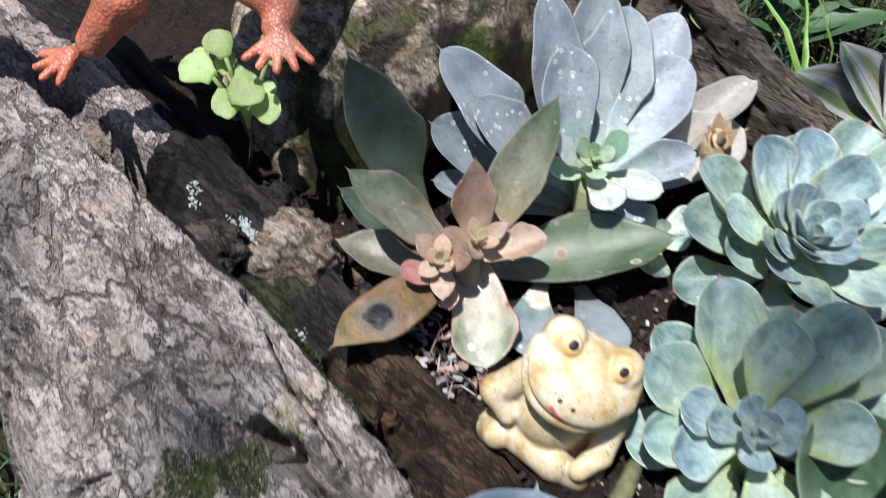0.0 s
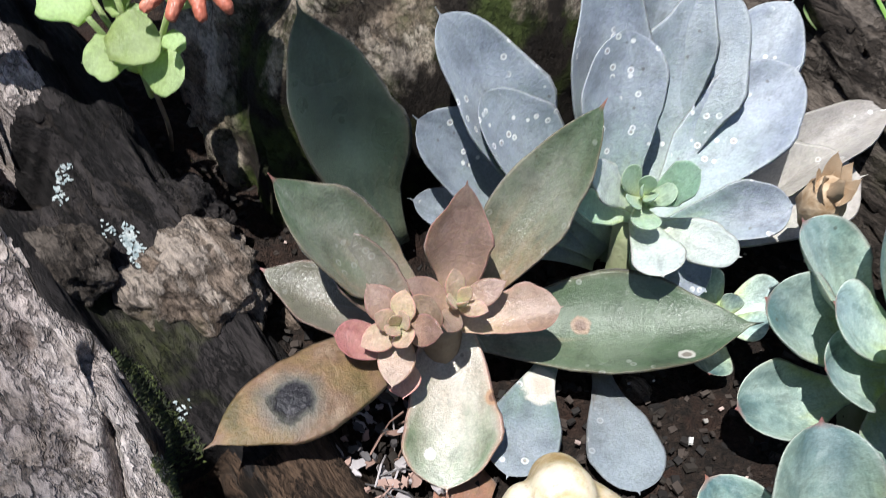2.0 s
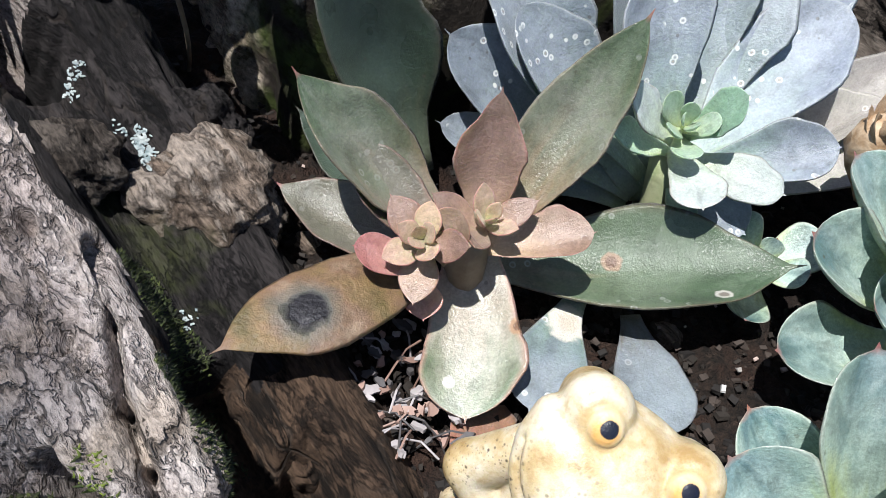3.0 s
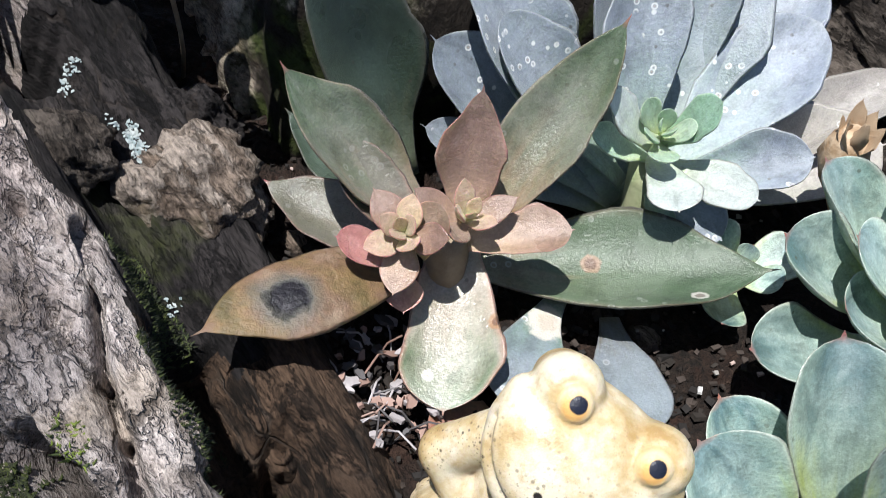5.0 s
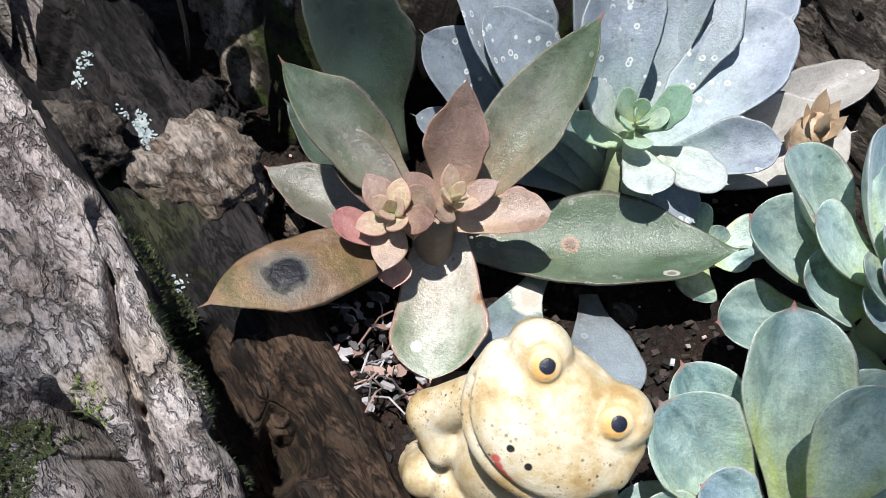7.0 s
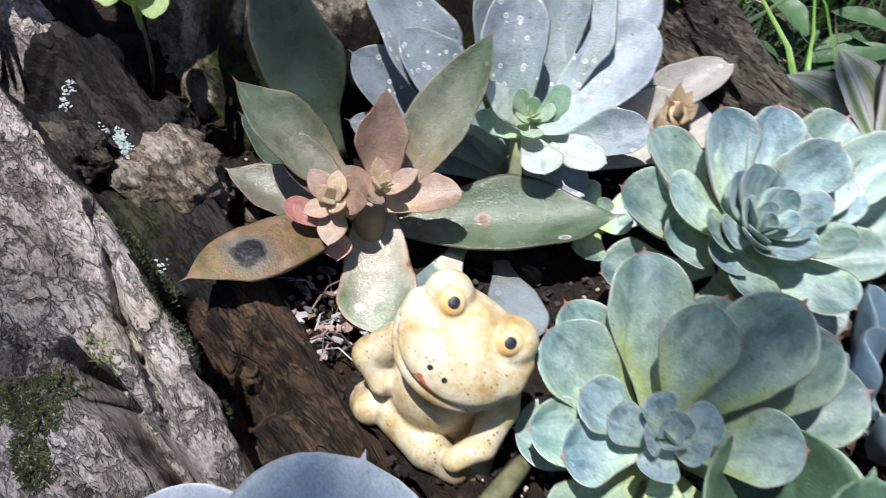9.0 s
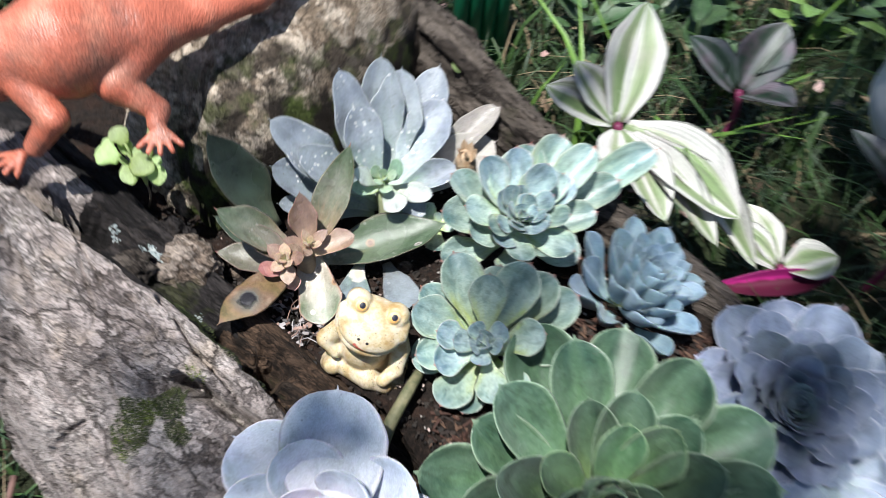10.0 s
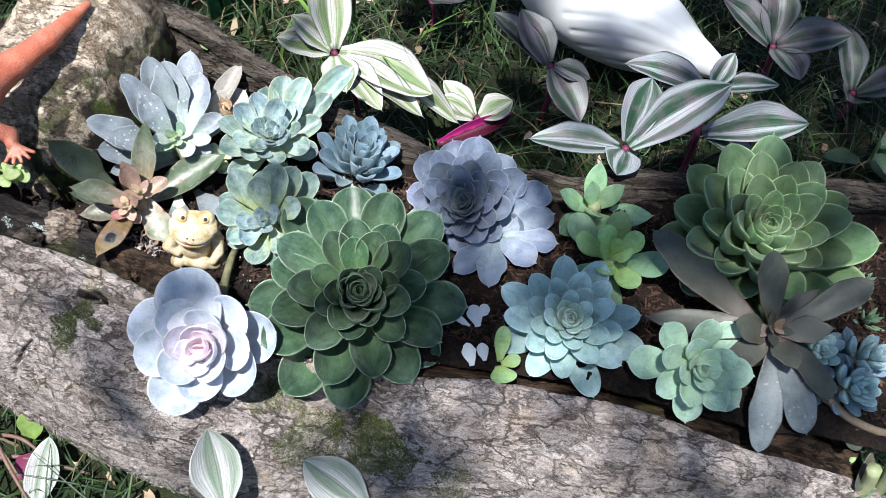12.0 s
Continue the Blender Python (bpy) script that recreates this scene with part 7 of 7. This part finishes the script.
for k, (a, b, wd) in enumerate([((0.008, -0.040, 0.030), (0.024, 0.002, 0.098), 0.042), ((0.114, -0.088, 0.014), (0.081, -0.043, 0.063), 0.042), ((-0.15, 0.06, -0.03), (-0.118, 0.112, -0.01), 0.030)]):
    ob = thing("tradescantia", (a[0], a[1], GROUND), "single pale striped tradescantia leaf in front of the log", "tradescantia", "tradescantias in the grass")
    add_leaf(ob, a, b, (0, -0.5, 0.8), wd, leaf_mesh("blade", 0.012, 0.07, 0.05, [MAT["stripe_white"], MAT["purple"]], fold=0.25, wave=0.1, n=22, m=14, seed=k))
    stem(ob, (a[0], a[1], GROUND - 0.01), a, 0.003, MAT["purple"])

# ---- grass, weeds, litter ----
def blade_stuff(name, label, spots, mats, height, width, lean, seed):
    rng = random.Random(seed)
    verts, faces, idx = [], [], []
    for x, y in spots:
        h, w = height * rng.uniform(0.4, 1.25), width * rng.uniform(0.6, 1.3)
        a, bend = rng.uniform(0, 2 * math.pi), lean * rng.uniform(0.3, 1.4)
        dx, dy = math.cos(a), math.sin(a)
        tw = rng.uniform(-0.6, 0.6)
        sx, sy = -dy * math.cos(tw) + dx * math.sin(tw), dx * math.cos(tw) + dy * math.sin(tw)
        o = len(verts)
        for t in (0, 0.33, 0.66, 1.0):
            r, z = bend * h * t * t, GROUND + h * t * (1 - 0.35 * bend * t)
            ww = w * (1 - t) ** 0.6 * 0.5 + 0.0001
            verts.append((x + dx * r - sx * ww, y + dy * r - sy * ww, z))
            verts.append((x + dx * r, y + dy * r, z - ww * 0.5))
            verts.append((x + dx * r + sx * ww, y + dy * r + sy * ww, z))
        for q in range(3):
            b = o + q * 3
            faces += [[b, b + 1, b + 4, b + 3], [b + 1, b + 2, b + 5, b + 4]]
        idx += [rng.randrange(len(mats))] * 6
    return tagged(new(name, make_mesh(name, verts, faces, mats, index=idx)), label, "grass", kind="stuff")


def outside_log(x, y):
    u, v = to_log(x, y)
    if u < -0.36 or u > 0.62:
        return True
    return v < np.interp(u, rim_u, foot_v) - 0.004 or v > np.interp(u, far_u, far_v) + 0.06 - (0.0 if u > -0.1 else -0.06)


rng = random.Random(77)
near_spots = []
while len(near_spots) < 22000:
    x, y = rng.uniform(-0.75, 1.25), rng.uniform(-0.55, 1.25)
    if outside_log(x, y):
        near_spots.append((x, y))
far_spots = [(rng.uniform(-2.2, 2.6), rng.uniform(-1.6, 2.8)) for _ in range(7000)]
far_spots = [p for p in far_spots if not (-0.75 < p[0] < 1.25 and -0.55 < p[1] < 1.25)]
g1 = plain_material("grass_green", (0.024, 0.055, 0.015), (0.05, 0.095, 0.026), 0.5, 30, 0.1)
g2 = plain_material("grass_dark", (0.016, 0.036, 0.014), (0.032, 0.06, 0.022), 0.5, 30, 0.1)
g3 = plain_material("grass_dry", (0.13, 0.10, 0.055), (0.24, 0.18, 0.11), 0.7, 30, 0.1)
blade_stuff("grass", "fine dark green lawn grass around the log", near_spots, [g1, g1, g1, g2, g2, g2, g2, g3], 0.06, 0.0030, 1.1, 1)
blade_stuff("grass", "dark green lawn grass farther off", far_spots, [g1, g2, g2], 0.07, 0.006, 1.0, 2)
tall = [(rng.uniform(0.24, 1.0), rng.uniform(0.42, 0.9)) for _ in range(110)] + [(0.30 + 0.03 * rng.random(), 0.45 + 0.05 * rng.random()) for _ in range(10)]
blade_stuff("tall_grass", "long arching grass blades behind the log", tall, [g1, plain_material("grass_bright", (0.10, 0.20, 0.03), (0.17, 0.30, 0.06), 0.45, 30, 0.1)], 0.22, 0.007, 0.7, 3)


def litter(name, count, seed, mats, label):
    rng = random.Random(seed)
    pieces = []
    while count:
        x, y = rng.uniform(-0.6, 1.1), rng.uniform(-0.5, 0.9)
        if not outside_log(x, y):
            continue
        s = rng.uniform(0.004, 0.014)
        pieces.append((flake(x, y, GROUND + 0.012 + rng.uniform(0, 0.012), s, rng.random(), (rng.uniform(-35, 35), rng.uniform(-35, 35), rng.uniform(0, 360))), rng.randrange(len(mats))))
        count -= 1
    V, Fc, I = merged(pieces)
    return tagged(new(name, make_mesh(name, V, Fc, mats, index=I, smooth=False)), label, "leaf litter", kind="stuff")


litter("leaf_litter", 360, 4, [plain_material("litter_tan", (0.26, 0.18, 0.11), (0.4, 0.3, 0.2)), plain_material("litter_brown", (0.11, 0.06, 0.04), (0.2, 0.12, 0.08)), plain_material("litter_pink", (0.34, 0.2, 0.18), (0.5, 0.36, 0.32))], "dry brown and tan leaf litter in the grass")


def weeds(name, label, spots, mat, size, seed, leaves=7, h=0.06):
    rng = random.Random(seed)
    for x, y in spots:
        ob = thing(name, (x, y, GROUND), label, "weed", "weeds behind the log")
        for k in range(leaves):
            a = rng.uniform(0, 6.28)
            z0 = GROUND + h * rng.uniform(0.2, 0.9)
            ln = size * rng.uniform(0.6, 1.2)
            b = Vector((x + 0.008 * math.cos(a), y + 0.008 * math.sin(a), z0))
            t = b + Vector((math.cos(a) * ln, math.sin(a) * ln, ln * rng.uniform(0.0, 0.6)))
            add_leaf(ob, b, t, (0, 0, 1), ln * 0.5, leaf_mesh("blade", 0.015, 0.06, -0.06, [mat], fold=0.15, wave=0.2, seed=k % 4))
        stem(ob, (x, y, GROUND - 0.01), (x, y, GROUND + h), 0.002, MAT["weed"])


MAT["weed"] = LM("dark_weed_leaf", (0.05, 0.10, 0.03), (0.045, 0.09, 0.03), (0.05, 0.10, 0.035), (0.08, 0.12, 0.05), 0.3, 0.4, 0.3, (0.1, 0.15, 0.08), 0.2, 0.0, 0.0, 0.5)
MAT["weed_lime"] = LM("lime_weed_leaf", (0.16, 0.26, 0.04), (0.15, 0.26, 0.05), (0.17, 0.28, 0.05), (0.2, 0.3, 0.08), 0.3, 0.4, 0.3, (0.25, 0.35, 0.15), 0.2, 0.0, 0.0, 0.5)
wrng = random.Random(12)
weeds("weed", "low dark green broad-leaved weed in the grass", [(wrng.uniform(0.35, 1.25), wrng.uniform(0.42, 1.0)) for _ in range(26)] + [(wrng.uniform(-0.5, 0.2), wrng.uniform(0.52, 0.95)) for _ in range(10)] + [(0.9, -0.02), (1.0, 0.06), (0.82, 0.02), (0.78, -0.1), (0.7, -0.16), (0.64, -0.24)], MAT["weed"], 0.06, 6)
weeds("weed", "bright green broad-leaved weed in the grass", [(0.62, 0.62), (0.72, 0.58), (0.80, 0.52), (0.55, 0.70), (0.95, 0.45), (-0.02, 0.5)], MAT["weed_lime"], 0.05, 7, 6, 0.07)
# stonecrop at the right end
for k, (x, y) in enumerate([(0.585, -0.165), (0.62, -0.13), (0.66, -0.10), (0.60, -0.21), (0.56, -0.25), (0.50, -0.28), (0.66, -0.17), (0.545, -0.29), (0.64, -0.05)]):
    rosette("stonecrop", "small feathery green stonecrop tuft", (x, y, 0.09 - 0.012 * k), (0, -0.2, 1), 0.026, 20, 0.22, "lance", [MAT["jade"]], 0.2, 0.03, 0.03, (80, 5), 0.4, 0.5, 0.03, k, group="stonecrop tufts", seed=50 + k, stem_mat=MAT["stem"])

for k, (x, y, z) in enumerate([(0.545, -0.268, 0.03), (0.57, -0.245, 0.035), (0.515, -0.29, 0.01), (0.59, -0.275, 0.02), (0.555, -0.305, 0.01), (0.525, -0.255, 0.05), (0.60, -0.235, 0.045)]):
    rosette("stonecrop", "small feathery green stonecrop tuft", (x, y, z), (-0.1, -0.3, 1), 0.03, 24, 0.2, "lance", [MAT["jade"], MAT["lime"]], 0.2, 0.03, 0.03, (80, 0), 0.4, 0.5, 0.03, k, group="stonecrop tufts", seed=80 + k, stem_mat=MAT["stem"])
v, f = tube(curve_through([(0.492, -0.196, 0.085), (0.500, -0.222, 0.078), (0.520, -0.245, 0.070), (0.556, -0.262, 0.055), (0.58, -0.275, 0.02)], 16), np.linspace(0.0042, 0.003, 16))
trail = thing("trailing_succulent", (0.58, -0.275, GROUND), "bare trailing succulent stem with dull brown leaves", "succulent")
part("stem", make_mesh("stem", v, f, [MAT["brown_stem"]]), trail)
for k, (a, b, wd) in enumerate([((0.497, -0.212, 0.08), (0.487, -0.196, 0.095), 0.014), ((0.512, -0.238, 0.072), (0.488, -0.243, 0.068), 0.017), ((0.540, -0.256, 0.06), (0.513, -0.272, 0.066), 0.022), ((0.550, -0.260, 0.058), (0.552, -0.286, 0.060), 0.022), ((0.560, -0.262, 0.05), (0.57, -0.24, 0.065), 0.02), ((0.53, -0.25, 0.05), (0.49, -0.275, 0.03), 0.012)]):
    add_leaf(trail, a, b, (-0.1, -0.4, 1), wd, leaf_mesh("spoon", 0.1, 0.04, 0.03, [MAT["a_brown2"]], seed=k % 3))
for k, (a, b, wd, mt, lb) in enumerate([((-0.142, 0.128, -0.035), (-0.125, 0.150, -0.012), 0.024, "weed_lime", "fresh green weed leaf beside the log"), ((-0.165, 0.102, -0.035), (-0.125, 0.098, -0.022), 0.022, "purple", "dark red tradescantia leaf in the litter")]):
    ob = new("ground_leaf", leaf_mesh("blade", 0.03, 0.05, -0.05, [MAT[mt]], fold=0.15, wave=0.2, seed=k))
    ob.matrix_world = leaf_pose(a, b, (0, -0.4, 1), wd)
    tagged(ob, lb, "leaf")

# ---- green plastic post behind the log, and the yellow stake ----
MAT["green_plastic"] = plain_material("green_plastic", (0.008, 0.11, 0.05), (0.012, 0.15, 0.07), 0.35, 20, 0.05)
post = thing("plastic_edging", (0.235, 0.63, GROUND), "upright green plastic garden edging panel", "garden edging")
for k in range(4):
    v, f = tube([(0.21 + 0.016 * k, 0.62 + 0.004 * k, GROUND - 0.02), (0.21 + 0.016 * k, 0.62 + 0.004 * k, 0.06), (0.21 + 0.016 * k, 0.625 + 0.004 * k, 0.16)], 0.0085, 12)
    part("rib", make_mesh("rib", v, f, [MAT["green_plastic"]]), post)
MAT["bamboo"] = plain_material("yellow_bamboo", (0.45, 0.34, 0.06), (0.55, 0.44, 0.12), 0.5, 40, 0.2)
for x, y in [(0.70, 0.66), (0.77, 0.63)]:
    v, f = tube([(x, y, GROUND - 0.02), (x, y, 0.05), (x + 0.004, y, 0.055), (x + 0.01, y + 0.01, 0.2)], [0.007, 0.0065, 0.008, 0.006], 10)
    tagged(new("garden_stake", make_mesh("garden_stake", v, f, [MAT["bamboo"]])), "short yellow bamboo stake in the weeds", "stake", "garden stakes")
# pink twigs in the grass before the log
MAT["pink_twig"] = plain_material("pinkish_twig", (0.13, 0.075, 0.06), (0.22, 0.13, 0.11), 0.6, 90, 0.3)
for k, pts in enumerate([[(-0.22, 0.13, -0.03), (-0.16, 0.115, -0.024), (-0.125, 0.09, -0.028), (-0.10, 0.07, -0.035)], [(-0.20, 0.16, -0.03), (-0.15, 0.13, -0.02), (-0.13, 0.10, -0.028)], [(-0.165, 0.17, -0.02), (-0.162, 0.12, -0.012), (-0.15, 0.05, -0.03)]]):
    v, f = tube(curve_through(pts, 14), np.linspace(0.0023, 0.0013, 14))
    tagged(new("twig", make_mesh("twig", v, f, [MAT["pink_twig"]])), "pinkish bare twig lying in the grass", "twig", "twigs")


# ---- the tree whose leaves dapple the light ----
def shade_tree():
    rng = random.Random(21)
    root = Vector((2.1, 2.3, GROUND))
    tree = thing("tree", root, "leafy garden tree shading the log planter", "tree")
    MAT["tree_bark"] = plain_material("tree_bark", (0.07, 0.055, 0.04), (0.16, 0.13, 0.1), 0.9, 30, 0.8, 200)
    MAT["tree_leaf"] = leaf_material("tree_leaf", (0.05, 0.10, 0.03), (0.05, 0.11, 0.03), (0.06, 0.12, 0.03), (0.08, 0.14, 0.04), 0.2, 0.4, 0.2, (0.1, 0.15, 0.08), 0.1, 0.0, 0.0, 0.5)
    crown_c = Vector((0.55, 0.0, 0.13)) + SUN * 4.5
    trunk_pts = [root - Vector((0, 0, 0.1)), root + Vector((-0.06, 0.02, 1.4)), root + Vector((-0.2, -0.05, 2.9)), root + Vector((-0.6, -0.6, 3.9)), crown_c + Vector((0.75, 0.25, 0.1))]
    v, f = tube(curve_through([tuple(p) for p in trunk_pts], 24), np.linspace(0.11, 0.03, 24), 12)
    part("trunk", make_mesh("trunk", v, f, [MAT["tree_bark"]]), tree)
    start = crown_c + Vector((0.75, 0.25, 0.1))
    for k in range(9):
        a = 1.9 + 0.33 * k
        end = crown_c + Vector((0.4 * math.cos(a), 0.75 * math.sin(a), rng.uniform(-0.1, 0.2)))
        v, f = tube(curve_through([tuple(start), tuple((start + end) / 2 + Vector((0, 0, 0.08))), tuple(end)], 10), np.linspace(0.02, 0.005, 10), 7)
        part("limb", make_mesh("limb", v, f, [MAT["tree_bark"]]), tree)
    # leaves, thick over the log's far half and thin over its near end
    verts, faces = [], []
    # the tree stands unseen; clumps and gaps are placed to steer sun and shade
    patches = ((-0.010, 0.184, 0.0006, 0.9), (-0.025, 0.125, 0.0012, 0.15), (0.035, 0.04, 0.004, 0.5), (0.04, 0.23, 0.003, 0.05), (0.0, 0.268, 0.0012, 0.35), (0.19, -0.01, 0.002, 0.3), (0.13, -0.045, 0.003, 0.7))
    gaps = ((0.65, 0.28, 0.055, 0.99), (0.73, 0.22, 0.012, 0.95), (0.37, -0.13, 0.004, 0.5), (0.52, -0.07, 0.010, 0.45), (0.285, 0.345, 0.010, 0.97), (0.035, 0.04, 0.005, 0.15), (0.10, 0.155, 0.0040, 0.95), (0.16, 0.115, 0.0030, 0.9), (0.18, 0.22, 0.0040, 0.9), (0.10, 0.38, 0.006, 0.8), (0.02, -0.02, 0.0014, 0.9), (0.09, -0.075, 0.0014, 0.9), (0.195, 0.155, 0.0015, 0.85), (-0.056, 0.236, 0.0007, 0.8), (0.0, 0.334, 0.003, 0.6))
    for _ in range(2700):
        gx, gy = rng.uniform(-0.6, 1.3), rng.uniform(-0.7, 1.2)
        pick, deep, ln, wd = rng.random(), rng.uniform(-0.5, 0.5), rng.uniform(0.07, 0.12), rng.uniform(0.03, 0.05)
        turn = pose(0, 0, 0, rng.uniform(-45, 45), rng.uniform(-45, 45), rng.uniform(0, 360))
        u, v_ = to_log(gx, gy)
        dens = 0.07 + 0.93 * float(smooth_step(0.03, 0.22, np.array(u + 0.25 * max(0, 0.12 - v_))))
        dens = max(dens * (1.0 if v_ > 0.1 else 0.32) * (0.75 if 0.42 < v_ < 0.5 else 1.0), (0.36 if -0.15 < u < -0.05 else 0.14 if u < 0.0 else 0.24) if v_ < 0.115 else 0.0)
        dens = min(1.4, dens + sum(amount * math.exp(-((gx - px) ** 2 + (gy - py) ** 2) / spread) for px, py, spread, amount in patches))
        dens *= 1.25 if v_ > 0.5 else 0.35 + 0.9 * float(np.clip(0.5 + 1.6 * vnoise(np.array(gx * 9.0), np.array(gy * 9.0), 4), 0, 1))
        # gaps over the bird, the pale rosettes, the frog and the sunlit tradescantia
        for px, py, spread, amount in gaps:
            dens *= 1 - amount * math.exp(-((gx - px) ** 2 + (gy - py) ** 2) / spread)
        if pick > dens or math.hypot((gx - 0.35) / 0.98, (gy - 0.25) / 0.98) > 1.0 + 0.12 * math.sin(5 * math.atan2(gy - 0.25, gx - 0.35)):
            continue
        M = Matrix.Translation(Vector((gx, gy, 0.12)) + SUN * (4.5 + deep)) @ turn
        o = len(verts)
        for x, y, z in ((0, 0, 0), (0.5, 0.35, 0.06), (0.45, 0.65, 0.05), (0, 1, -0.05), (-0.45, 0.65, 0.05), (-0.5, 0.35, 0.06), (0, 0.5, 0)):
            verts.append(tuple(M @ Vector((x * wd, (y - 0.5) * ln, z * ln))))
        faces += [[o, o + 1, o + 6], [o + 1, o + 2, o + 6], [o + 2, o + 3, o + 6], [o + 3, o + 4, o + 6], [o + 4, o + 5, o + 6], [o + 5, o, o + 6]]
    # single unseen leaves added to shade the lavender rosette and a rear ghost-plant leaf
    for k, (gx, gy) in enumerate([(0.045, 0.102), (0.058, 0.090), (0.030, 0.088), (0.002, 0.268)]):
        M = Matrix.Translation(Vector((gx, gy, 0.15)) + SUN * 3.6) @ pose(0, 0, 0, 12, -10, 70 * k)
        o = len(verts)
        for x, y, z in ((0, 0, 0), (0.5, 0.35, 0.06), (0.45, 0.65, 0.05), (0, 1, -0.05), (-0.45, 0.65, 0.05), (-0.5, 0.35, 0.06), (0, 0.5, 0)):
            verts.append(tuple(M @ Vector((x * 0.034, (y - 0.5) * 0.06, z * 0.06))))
        faces += [[o + a, o + b, o + 6] for a, b in ((0, 1), (1, 2), (2, 3), (3, 4), (4, 5), (5, 0))]
    part("crown", make_mesh("crown", verts, faces, [MAT["tree_leaf"]]), tree)
    return tree


shade_tree()
